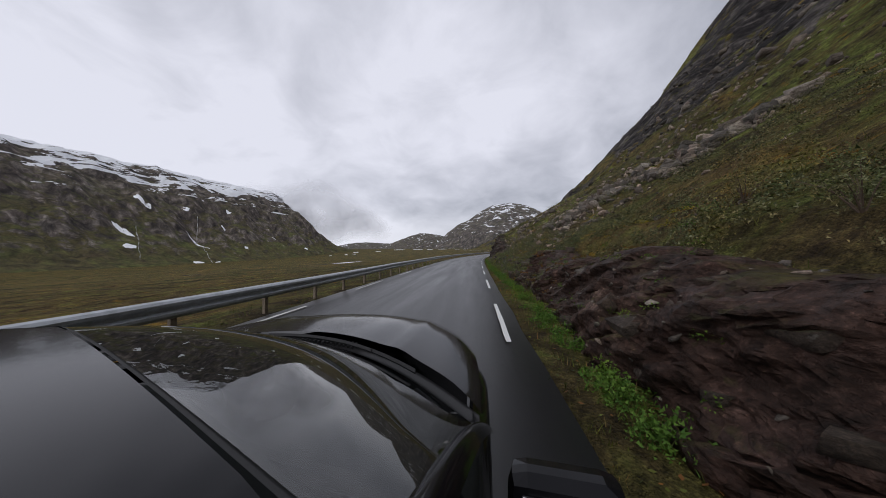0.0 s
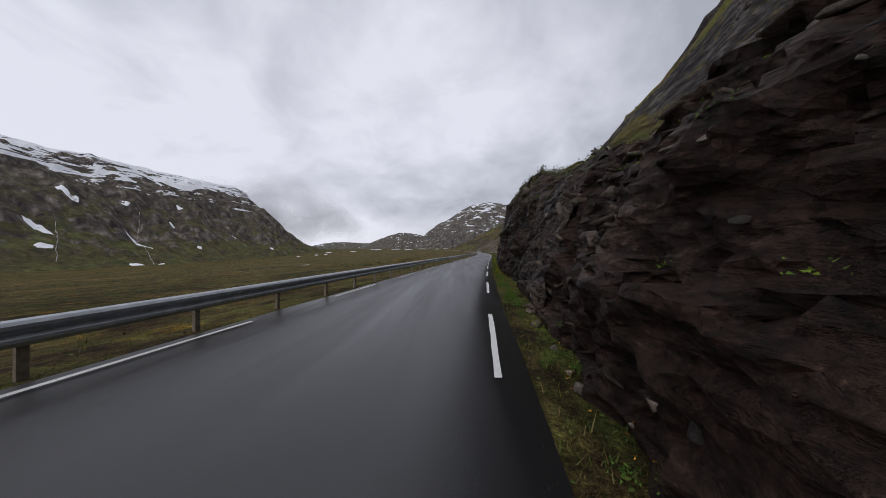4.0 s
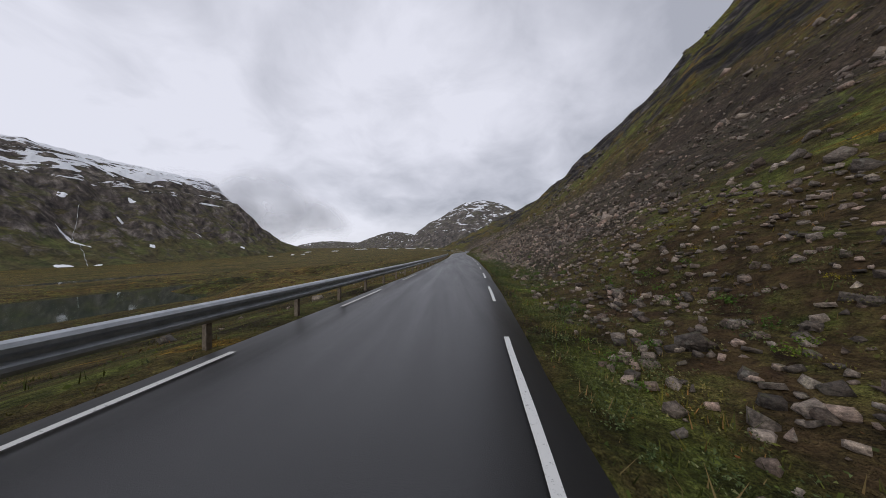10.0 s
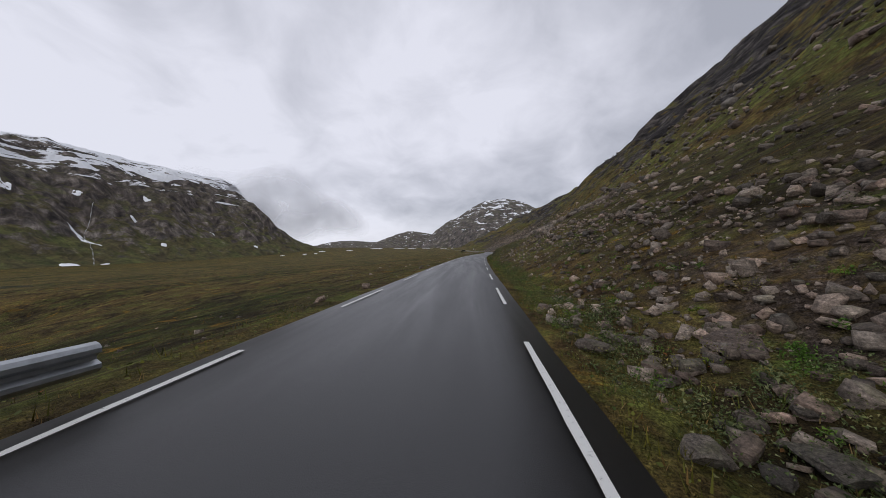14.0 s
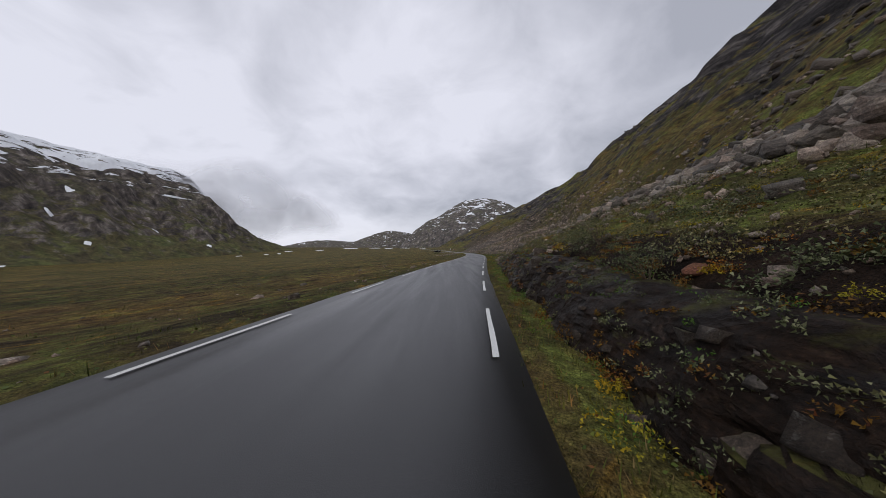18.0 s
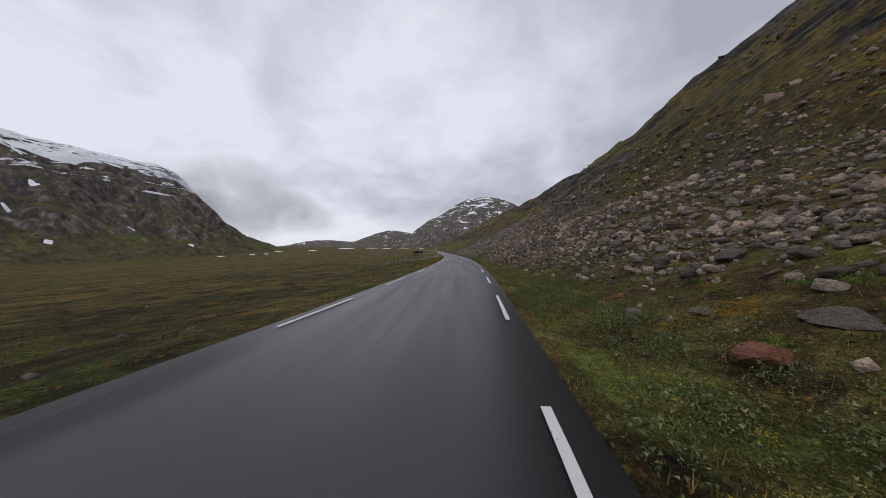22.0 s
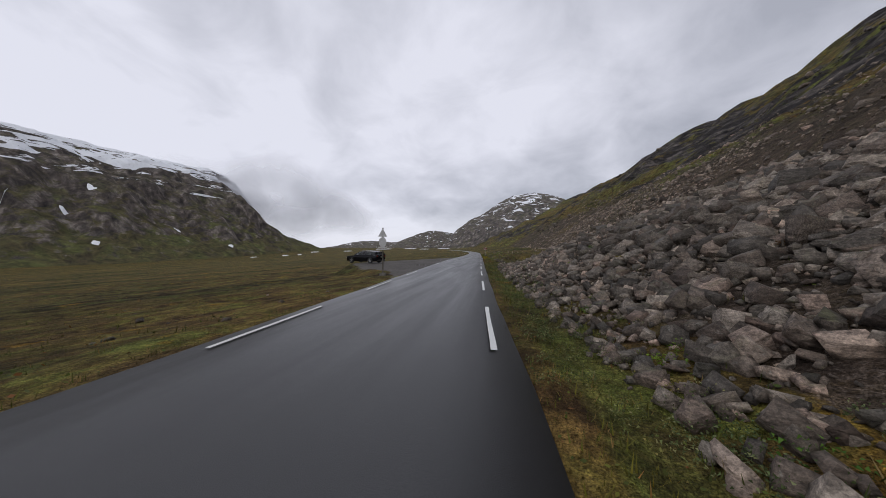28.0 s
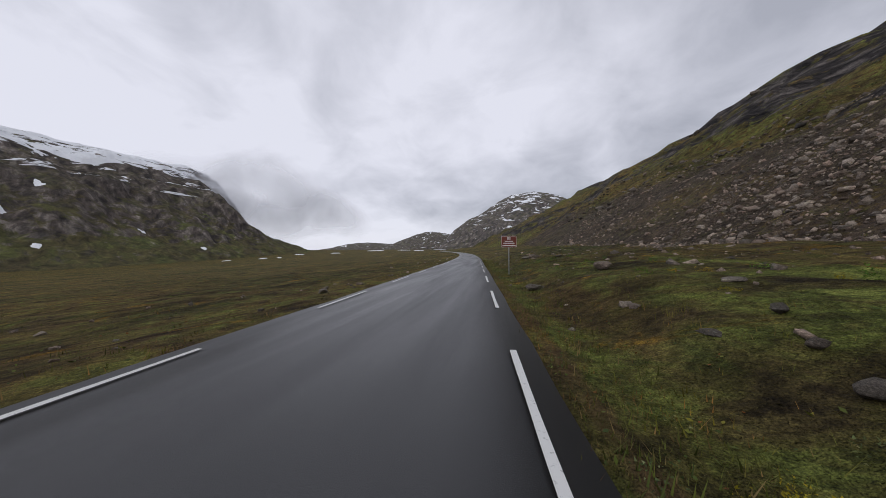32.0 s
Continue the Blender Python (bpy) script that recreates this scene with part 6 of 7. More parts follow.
shrubs("lush_herbs", y, d, rng.uniform(0.1, 0.26, len(y)), rng.uniform(0.1, 0.22, len(y)), 60, 0.034, LEAF_LUSH, "bright green herbs growing between the stones", "herbs")
y, d = slope_places(240, 20, 520, -0.8, 3.0, 1.0, 0.0, 350, 0.9)
y1 = np.r_[rng.uniform(474, 496, 170), rng.uniform(300, 330, 50)]
y, d = np.r_[y, y1], np.r_[d, edge_r(y1) + 0.1 + 1.2 * rng.uniform(0, 1, 220)]
shrubs("yellow_herbs", y, d, rng.uniform(0.12, 0.3, len(y)), rng.uniform(0.06, 0.16, len(y)), 70, 0.022, LEAF_YELLOW, "yellow-green moss and herbs in cushions", "herbs")
for y0, y1, n in ((-12, 14, 650), (14, 64, 600), (236, 300, 750), (104, 128, 160)):
    y, v = rng.uniform(y0, y1, n), 15 * rng.uniform(0, 1, n) ** 1.3
    ok = fbm(y * 0.2, v * 0.3, 3, 361) > -0.12
    y, v = y[ok], v[ok]
    d = edge_r(y) + bank(y, 1) + 2 * bank(y, 3) + 0.2 + v
    shrubs("bank_scrub", y, d, rng.uniform(0.3, 0.75, len(y)) * (1 + 0.05 * v), rng.uniform(0.22, 0.6, len(y)), 56, 0.055, LEAF, "leafy grey-green willow and birch scrub covering the bank")
for y0, y1, n, lo, hi in ((236, 257, 330, 0.1, 6.0), (257, 292, 240, 1.4, 6.5), (10, 26, 200, 0.4, 4.5), (-6, 10, 50, 1.2, 5), (24, 40, 250, 0.0, 5), (99, 110, 60, -0.7, 0.4), (44, 62, 60, 2.2, 7), (381, 400, 130, 3.5, 9.5)):
    y, v = rng.uniform(y0, y1, n), rng.uniform(lo, hi, n)
    d = edge_r(y) + bank(y, 1) + v
    shrubs("leafy_scrub", y, d, rng.uniform(0.3, 0.6, n), rng.uniform(0.3, 0.65, n), 120 if y0 == 236 else 92, 0.045, LEAF, "dense leafy grey-green willow and birch scrub")
y, d = verge(700, 4, 300, 0.25, 0.3)
shrubs("ditch_herbs", y, d, rng.uniform(0.08, 0.22, len(y)), rng.uniform(0.08, 0.2, len(y)), 44, 0.028, LEAF_LUSH, "fresh green herbs in the road ditch", "herbs")
y, d = slope_places(420, -6, 500, -0.6, 7, 1.0, 0.3, 352, 0.9)
y1 = rng.uniform(98, 110, 40)
y, d = np.r_[y, y1], np.r_[d, edge_r(y1) + bank(y1, 1) + rng.uniform(-0.8, 0.3, 40)]
shrubs("rust_moss", y, d, rng.uniform(0.2, 0.5, len(y)), rng.uniform(0.04, 0.1, len(y)), 80, 0.03, LEAF_RUST, "rust-red and ochre moss cushions", "moss")
y = rng.uniform(296, 540, 19000)
d = edge_r(y) + 0.1 + (bank(y, 1) + 2.5) * rng.uniform(0, 1, len(y))
ok = (rng.uniform(0, 1, len(y)) < 0.6 + 0.8 * fbm(y * 0.4, d * 0.8, 3, 371)) & ~((y > 400) & (y < 450) & (d > edge_r(y) + bank(y, 1)))
tufts("meadow_grass", y[ok], d[ok], rng.uniform(0.05, 0.15, ok.sum()), 0.08, MEADOW, "yellow-green mountain grass beside the road", 6, 0.003)
for y0, y1, n, over in ((126, 240, 700, 0.5), (150, 176, 520, 0.6), (138, 158, 260, 3.5), (176, 206, 330, 2.6), (200, 238, 260, 0.6), (320, 345, 420, 0.8), (402, 456, 420, 0.1), (455, 480, 160, 1.0), (294, 345, 420, 1.5), (345, 440, 380, 0.8), (476, 530, 260, 2.0)):
    y, d = verge(n * 2, y0, y1, 0.2, over)
    ok = fbm(y * 0.35, d * 0.9, 3, 381) > -0.1
    y, d = y[ok][:n], d[ok][:n]
    shrubs("dwarf_willow", y, d, rng.uniform(0.12, 0.34, len(y)), rng.uniform(0.08, 0.24, len(y)), 38, 0.026, WILLOW, "dense grey-green dwarf willow and herbs along the verge")
y = rng.uniform(360, 384, 2600)
d = edge_l(y) - 0.25 - 2.6 * rng.uniform(0, 1, len(y)) ** 1.3
tufts("tall_grass", y, d, rng.uniform(0.14, 0.34, len(y)), 0.07, MEADOW, "tall bright yellow-green grass on the outer shoulder", 6, 0.004)
y = rng.uniform(366, 378, 60)
d = edge_l(y) - 3.2 - 3.5 * rng.uniform(0, 1, len(y))
shrubs("shoulder_willow", y, d, rng.uniform(0.3, 0.6, len(y)), rng.uniform(0.2, 0.45, len(y)), 90, 0.04, WILLOW, "grey-green willow scrub on the outer shoulder")
for y0, y1, n in ((-16, 44, 330), (60, 128, 160), (240, 300, 120)):
    y, v = rng.uniform(y0, y1, n), rng.uniform(6, 26, n)
    d = edge_r(y) + bank(y, 1) + 2 * bank(y, 3) + v
    shrubs("slope_scrub", y, d, rng.uniform(0.4, 0.95, n), rng.uniform(0.35, 0.8, n), 60, 0.085, LEAF, "rounded grey-green scrub bushes on the steep slope")
for y0, y1, n, lo, hi in ((-14, 46, 520, 2, 30), (-8, 40, 420, 0.5, 9)):
    y, v = rng.uniform(y0, y1, n), rng.uniform(lo, hi, n)
    ok = fbm(y * 0.16, v * 0.2, 3, 363) > -0.2
    y, v = y[ok], v[ok]
    d = edge_r(y) + bank(y, 1) + 2 * bank(y, 3) + v
    shrubs("slope_willow", y, d, rng.uniform(0.25, 0.6, len(y)) * (1 + 0.04 * v), rng.uniform(0.25, 0.55, len(y)) * (1 + 0.03 * v), 72, 0.06, SLOPE_LEAF, "fresh grey-green willow scrub covering the steep slope")
y, v = rng.uniform(242, 255, 150), rng.uniform(-0.1, 1.7, 150)
shrubs("edge_willow", y, edge_r(y) + bank(y, 1) + v, rng.uniform(0.18, 0.36, 150), rng.uniform(0.16, 0.36, 150), 190, 0.026, WILLOW, "dense grey-green willow along the verge")
for y0, y1, n, mat, words in ((246, 264, 170, SLOPE_LEAF, "leafy green willow crowding the verge below the scrub"), (246, 275, 46, LEAF_YELLOW, "ochre-leaved dwarf birch among the willow"), (246, 275, 60, LEAF_RUST, "rust-brown heather among the willow")):
    y, v = rng.uniform(y0, y1, n), rng.uniform(-0.3, 2.2, n)
    shrubs("verge_scrub", y, edge_r(y) + bank(y, 1) + v, rng.uniform(0.2, 0.42, n), rng.uniform(0.2, 0.45, n) * (1 if mat is SLOPE_LEAF else 0.6), 120, 0.036, mat, words)
y = np.r_[rng.uniform(155, 171, 120), rng.uniform(203, 232, 60), rng.uniform(323, 342, 110)]
d = edge_r(y) + 0.3 + (bank(y, 1) + 0.3) * rng.uniform(0, 1, len(y))
shrubs("verge_willow", y, d, rng.uniform(0.2, 0.45, len(y)), rng.uniform(0.2, 0.42, len(y)), 110, 0.042, WILLOW, "knee-high grey-green willow along the verge")
y, v = rng.uniform(290, 640, 900), rng.uniform(18, 95, 900)
ok = fbm(y * 0.03, v * 0.06, 3, 421) > 0.0
y, v = y[ok], v[ok]
shrubs("mountain_scrub", y, edge_r(y) + bank(y, 1) + v, rng.uniform(0.4, 1.0, len(y)), rng.uniform(0.25, 0.6, len(y)), 26, 0.2, LEAF, "dark green scrub scattered over the mountain slope")
y = np.r_[rng.uniform(0, 40, 230), rng.uniform(106, 124, 60)]
d = edge_r(y) + bank(y, 1) - 0.45 + 0.5 * rng.uniform(0, 1, len(y))
shrubs("foot_herbs", y, d, rng.uniform(0.1, 0.26, len(y)), rng.uniform(0.1, 0.32, len(y)), 70, 0.04, LEAF_LUSH, "bright green herbs along the foot of the cut", "herbs")
y = rng.uniform(22, 40, 40)
d = edge_r(y) + bank(y, 1) - 0.1 + 0.6 * rng.uniform(0, 1, len(y))
shrubs("foot_willow", y, d, rng.uniform(0.25, 0.45, len(y)), rng.uniform(0.3, 0.55, len(y)), 130, 0.045, WILLOW, "leafy grey-green willow at the foot of the cut")
# ochre and rust moss cushions where the seep runs down, dry grass along the asphalt
for y0, y1, n, lo, hi, mat, words in ((126.5, 137, 130, -0.4, 1.6, LEAF_YELLOW, "bright ochre moss along the wet seep"), (127.3, 130.2, 80, -0.5, 0.5, LEAF_YELLOW, "thick ochre moss where the seep meets the verge"), (126.8, 128.8, 45, -0.9, -0.2, LEAF_RUST, "rust-red moss at the foot of the seep"), (126, 135, 110, -0.9, 2.6, LEAF_RUST, "rust-red moss along the wet seep"), (6, 36, 90, 0.2, 2.6, LEAF_YELLOW, "ochre moss on the bank above the cut"),
                                      (6, 40, 120, 0.2, 4.0, LEAF_RUST, "rust-brown heather on the bank above the cut"), (238, 292, 420, 0.0, 5.5, LEAF_RUST, "rust-brown heather among the willow scrub"), (244, 292, 150, 1.0, 5.0, LEAF_YELLOW, "ochre moss among the willow scrub")):
    y = rng.uniform(y0, y1, n)
    d = edge_r(y) + bank(y, 1) + bank(y, 3) * (1.6 if y0 in (6, 238, 244) else 0) + rng.uniform(lo, hi, n)
    shrubs("moss_cushions", y, d, rng.uniform(0.15, 0.4, n), rng.uniform(0.05, 0.16, n), 60, 0.032, mat, words, "moss")
y = np.r_[rng.uniform(458, 476, 2600), rng.uniform(486, 500, 500)]
d = edge_r(y) + 0.02 + 1.1 * rng.uniform(0, 1, len(y)) ** 1.4
tufts("dry_grass", y, d, rng.uniform(0.03, 0.1, len(y)), 0.07, make_leaf("dry_verge_blades", (0.07, 0.035, 0.014), (0.17, 0.1, 0.04), (0.1, 0.1, 0.02), 0.2), "dry reddish-brown grass along the asphalt edge", 6, 0.004)
# plants on the lip of the tall cut
pl = on_faces(30000, 0.2)
yy = pl[:, 1].astype(float)
rise = (pl[:, 2] - ground_z(yy, edge_r(yy) + 0.2)) / np.maximum(bank(yy, 2), 0.5)
pl = pl[(yy > 62) & (yy < 127) & (rise > 0.82) & (rng.uniform(0, 1, len(pl)) < 0.5 + 1.2 * fbm(yy * 0.2, yy * 0 + 5, 3, 205))][:420]
yy = pl[:, 1].astype(float)
lip_d = pl[:, 0] - lane_x(yy) + 0.2
lip_v, lip_f = leaf_cloud(yy, lip_d, rng.uniform(0.2, 0.5, len(yy)), rng.uniform(0.2, 0.55, len(yy)), 130, 0.036, pl[:, 2] - ground_z(yy, lip_d) - 0.06)
tagged(new("lip_scrub", mesh_from("lip_scrub", lip_v, lip_f, LEAF)), "green scrub hanging over the top of the rock wall", "shrub", kind="stuff")

y = np.r_[rng.uniform(236, 298, 260), rng.uniform(-6, 40, 160)]
d = edge_r(y) + bank(y, 1) + bank(y, 3) * 1.5 + rng.uniform(-0.1, 1.4, len(y))
shrubs("lip_herbs", y, d + 0.2, rng.uniform(0.18, 0.45, len(y)), rng.uniform(0.15, 0.4, len(y)), 60, 0.035, LEAF, "grey-green scrub and heather hanging over the cut")
pl = on_faces(800, 0.55)
yy = pl[:, 1].astype(float)
v, f = leaf_cloud(yy, pl[:, 0] - lane_x(yy), 0.08 + 0.14 * rng.uniform(0, 1, len(yy)), 0.1 + 0 * yy, 30, 0.018)
v[:, 2] += np.repeat(pl[:, 2] - ground_z(yy, pl[:, 0] - lane_x(yy)), 30 * 3)
tagged(new("ledge_plants", mesh_from("ledge_plants", v, f, LEAF_LUSH)), "small green plants and moss on the rock ledges", "herbs", kind="stuff")

# heather, moss and scrub hanging on the peat cut
for share, mat, rad, words in ((1500, LEAF, 0.2, "grey-green scrub rooted in the peat cut"), (1100, LEAF_RUST, 0.14, "rust-brown heather and moss on the peat cut")):
    pl = on_faces(share * 9, 0.0)
    pl = pl[((pl[:, 1] > 254) & (pl[:, 1] < 293)) | ((pl[:, 1] > 8) & (pl[:, 1] < 41))]
    pl = pl[rng.permutation(len(pl))[:share // 2]]
    yy = pl[:, 1].astype(float)
    v, f = leaf_cloud(yy, pl[:, 0] - lane_x(yy), rad * rng.uniform(0.5, 1.3, len(yy)), rad * rng.uniform(0.4, 1.0, len(yy)), 60, 0.02)
    v[:, 2] += np.repeat(pl[:, 2] - ground_z(yy, pl[:, 0] - lane_x(yy)), 60 * 3)
    tagged(new("cut_plants", mesh_from("cut_plants", v, f, mat)), words, "scrub", kind="stuff")

# leafy scrub that covers the low cut
pl = on_faces(60000, 0.0)
pl = pl[(pl[:, 1] > 13) & (pl[:, 1] < 37)]
pl = pl[rng.permutation(len(pl))[:330]]
yy = pl[:, 1].astype(float)
v, f = leaf_cloud(yy, pl[:, 0] - lane_x(yy), rng.uniform(0.2, 0.42, len(yy)), rng.uniform(0.2, 0.42, len(yy)), 170, 0.024, pl[:, 2] - ground_z(yy, pl[:, 0] - lane_x(yy)) - 0.05)
tagged(new("cut_scrub", mesh_from("cut_scrub", v, f, SLOPE_LEAF)), "dense green leafy scrub covering the low soil cut", "scrub", kind="stuff")
# moss and herbs on the shelf above the low face
for mat, n, tall, words in ((LEAF_LUSH, 30, 0.2, "fresh green herbs on the shelf of the rock wall"), (LEAF_YELLOW, 40, 0.1, "yellow-green moss cushions on the shelf of the rock wall"), (LEAF_RUST, 90, 0.1, "rust-brown heather on the shelf of the rock wall")):
    y = rng.uniform(96, 109, n)
    d = edge_r(y) + bank(y, 1) + 2 * bank(y, 3) + rng.uniform(-0.2, 1.6, n)
    shrubs("shelf_plants", y, d, rng.uniform(0.2, 0.45, n), tall * rng.uniform(0.6, 1.5, n), 90, 0.04, mat, words, "herbs")
# buttercups
FLOWER = plain("buttercup_petal", (0.62, 0.3, 0.01), 0.6)
y = rng.uniform(62, 108, 170)
d = edge_r(y) + 0.1 + (bank(y, 1) - 0.1) * rng.uniform(0, 1, len(y))
shrubs("wall_foot_herbs", y, d, rng.uniform(0.08, 0.2, len(y)), rng.uniform(0.08, 0.2, len(y)), 60, 0.034, LEAF_LUSH, "fresh green herbs along the foot of the tall wall", "herbs")
y, d = verge(700, 70, 100, 0.25, 0.1)
y2, d2 = verge(160, 30, 60, 0.3, 0.2)
y3, d3 = verge(120, 296, 330, 0.3, 0.6)
y, d = np.r_[y, y2, y3], np.r_[d, d2, d3]
v, f = leaf_cloud(y, d, 0.02 + 0 * y, 0.03 + 0 * y, 4, 0.011, 0.11)
tagged(new("buttercups", mesh_from("buttercups", v, f, FLOWER)), "small orange-yellow buttercups in the verge", "flowers", kind="stuff")
tufts("buttercup_stems", y, d, 0.11 + 0 * y, 0.01, GRASS, "thin green buttercup stems", 2, 0.003)


def willow(y, d, size, seed):
    """A single willow bush: stems from one root and a ragged crown."""
    x, yy, z = at(y, d)
    bush = tagged(empty("willow_bush", x, yy, z - 0.03, seed * 40.0), "grey-green leafy willow bush with thin brown stems", "bush", "willow bushes")
    r = random.Random(seed)
    tips, bm = [], bmesh.new()
    for k in range(8):
        a, q = r.uniform(0, 6.28), r.uniform(0.3, 0.9)
        mid = Vector((math.cos(a) * q * 0.35, math.sin(a) * q * 0.35, 0.45 * r.uniform(0.7, 1.1))) * size
        tip = mid + Vector((math.cos(a) * q * 0.4, math.sin(a) * q * 0.4, 0.4 * r.uniform(0.5, 1.0))) * size
        tube(bm, 0.014 * size, 0.009 * size, (0, 0, 0), mid, 5)
        tube(bm, 0.009 * size, 0.003 * size, mid, tip, 5)
        tips += [mid, tip, (mid + tip) / 2]
    part("branching", bm, BARK, bush)
    g = np.random.default_rng(seed)
    c = np.array([t[:] for t in tips])[g.integers(0, len(tips), 900)] + g.normal(0, 0.13 * size, (900, 3))
    c[:, 2] = np.maximum(c[:, 2], 0.03)
    u, w = g.normal(0, 1, (900, 3)), g.normal(0, 1, (900, 3))
    u /= np.linalg.norm(u, axis=1)[:, None]
    s = np.cross(u, w)
    s /= np.linalg.norm(s, axis=1)[:, None]
    ln = (0.023 * size ** 0.5 * g.uniform(0.6, 1.3, 900))[:, None]
    v = np.stack([c - u * ln, c - s * ln * 0.42, c + u * ln, c + s * ln * 0.42], 1).reshape(-1, 3)
    crown = new("crown", mesh_from("crown", v, np.arange(len(v)).reshape(-1, 4), LEAF))
    crown.parent = bush


BARK = plain("willow_bark", (0.09, 0.06, 0.04), 0.85, 0, 0.3, 30)
for k, (y, v, size) in enumerate([(3.5, 1.6, 0.7), (6, 2.6, 0.8), (12.5, 0.6, 0.6), (17, 0.5, 0.7), (20, 1.5, 0.9), (23, 0.6, 0.7), (26, 2.0, 0.9), (29, 0.4, 0.7), (33, 1.4, 0.8), (44, 1.5, 0.8), (51, 2.2, 0.8), (104, 1.6, 0.8), (110, 2.0, 0.8),
                                  (240, 0.8, 0.7), (246, 0.6, 0.9), (249, 1.6, 0.9), (252, 0.8, 0.8), (257, 1.2, 0.8), (262, 2.2, 0.9), (268, 0.7, 0.7), (272, 1.6, 0.9), (278, 0.9, 0.8), (283, 1.4, 0.9), (288, 0.8, 0.8), (314.2, -0.9, 0.6), (315.4, -0.7, 0.7), (316.6, -0.6, 0.6), (313.0, -0.8, 0.5), (323.5, -0.4, 0.9), (384, 0.6, 0.8), (376, 2.2, 0.9)]):
    willow(y, float(edge_r(y)) + float(bank(y, 1)) + float(bank(y, 3)) + v, size, k + 1)
BROWN_Y, BROWN_D, BROWN_LIFT = 512.0, 1.95, 1.7


# ---- signs ----
ALU = plain("bare_aluminium", (0.5, 0.5, 0.5), 0.5, 0.6, 0.12, 8)
WOOD = plain("weathered_pole", (0.1, 0.085, 0.07), 0.8, 0, 0.35, 18, 0.004)
BROWN = plain("brown_sign_face", (0.17, 0.035, 0.022), 0.5, 0, 0.15, 5)
WHITE = plain("white_sign_print", (0.75, 0.74, 0.72), 0.5, 0, 0.05, 5)
CONCRETE = plain("weathered_concrete", (0.13, 0.12, 0.105), 0.9, 0, 0.6, 3, 0.02)
PUDDLE = Mat("rain_puddle", 0.03, spec=0.5)
PUDDLE.base((0.02, 0.019, 0.018))
PEAT_POOL = Mat("peat_pool", 0.16, spec=0.25)
PEAT_POOL.base((0.03, 0.018, 0.009))


def plate(outline, thick, at_=(0, 0, 0), scale=1.0):
    """A flat sheet with rounded outline points (x, z), facing along y."""
    bm = bmesh.new()
    outline = [(x * scale, z * scale) for x, z in outline]
    front = [bm.verts.new((x + at_[0], at_[1], z + at_[2])) for x, z in outline]
    back_ = [bm.verts.new((x + at_[0], at_[1] + thick, z + at_[2])) for x, z in outline]
    bm.faces.new(front)
    bm.faces.new(back_[::-1])
    for i in range(len(front)):
        j = (i + 1) % len(front)
        bm.faces.new((front[j], front[i], back_[i], back_[j]))
    bmesh.ops.recalc_face_normals(bm, faces=bm.faces)
    return bm


def rounded(points, r, steps=4):
    """Outline with rounded corners."""
    out, n = [], len(points)
    for i in range(n):
        p, a, b = Vector(points[i]), Vector(points[i - 1]), Vector(points[(i + 1) % n])
        u, w = (a - p).normalized() * r, (b - p).normalized() * r
        for k in range(steps + 1):
            t = k / steps
            out.append(tuple(p + u * (1 - t) ** 2 + w * t ** 2))
    return out


sign = tagged(empty("road_sign", 18.16, 440.5, at(440.5, -5.5)[2], 6), "grey backs of a triangular and round sign on a dark pole", "road sign")
zb = -at(440.5, -5.5)[2]
bm = bmesh.new()
tube(bm, 0.04, 0.036, (0, 0, -0.3), (0, 0, zb + 2.7), 10)
part("pole", bm, WOOD, sign)
part("triangle_plate", plate(rounded([(-0.27, 0), (0.27, 0), (0, 0.5)], 0.05), 0.012, (0, -0.055, zb + 2.17)), ALU, sign, "grey back of a triangular warning plate")
part("round_plate", plate([(0.23 * math.cos(a * 0.2094), 0.3 * math.sin(a * 0.2094)) for a in range(30)], 0.012, (0, -0.055, zb + 1.85)), ALU, sign, "grey back of a round plate")
for k in range(2):
    part("lower_plate", plate(rounded([(-0.26, 0), (0.26, 0), (0.26, 0.075), (-0.26, 0.075)], 0.015), 0.01, (0, -0.055, zb + 1.40 + k * 0.09)), ALU, sign)
for h in (2.3, 1.98, 1.74):
    bm = bmesh.new()
    box(bm, (0.3, 0.03, 0.03), (0, -0.035, zb + h), bevel=0.005)
    part("clamp", bm, ALU, sign)
bm = bmesh.new()
box(bm, (0.36, 0.24, 0.2), (0, 0, 0.05), bevel=0.03)
part("footing", bm, CONCRETE, sign, "pale concrete footing")

bx, by, bz = at(BROWN_Y, BROWN_D)
info = tagged(empty("information_sign", bx, by, bz, 4), "brown tourist information board with white symbol on a steel post", "sign")
bm = bmesh.new()
tube(bm, 0.03, 0.03, (0, 0.03, -0.3), (0, 0.03, 2.4), 10)
part("post", bm, STEEL, info)
board = part("board", plate(rounded([(-0.66, 0), (0.66, 0), (0.66, 1.02), (-0.66, 1.02)], 0.05), 0.02, (0, -0.03, BROWN_LIFT), 0.71), BROWN, info, "dark red-brown board")
for name, x0, x1, z0, z1 in (("border", -0.64, 0.64, 0.02, 0.045), ("border", -0.64, 0.64, 0.975, 1.0), ("border", -0.64, -0.615, 0.045, 0.975), ("border", 0.615, 0.64, 0.045, 0.975), ("text_bar", -0.36, 0.36, 0.5, 0.57), ("text_bar", -0.48, 0.48, 0.33, 0.4), ("text_bar", -0.56, 0.56, 0.13, 0.2),
                             ("symbol", -0.13, -0.06, 0.67, 0.9), ("symbol", -0.035, 0.035, 0.67, 0.9), ("symbol", 0.06, 0.13, 0.67, 0.9), ("symbol", -0.13, 0.13, 0.905, 0.93)):
    part(name, plate([(x0, z0), (x1, z0), (x1, z1), (x0, z1)], 0.003, (0, -0.034, BROWN_LIFT), 0.71), WHITE, board)

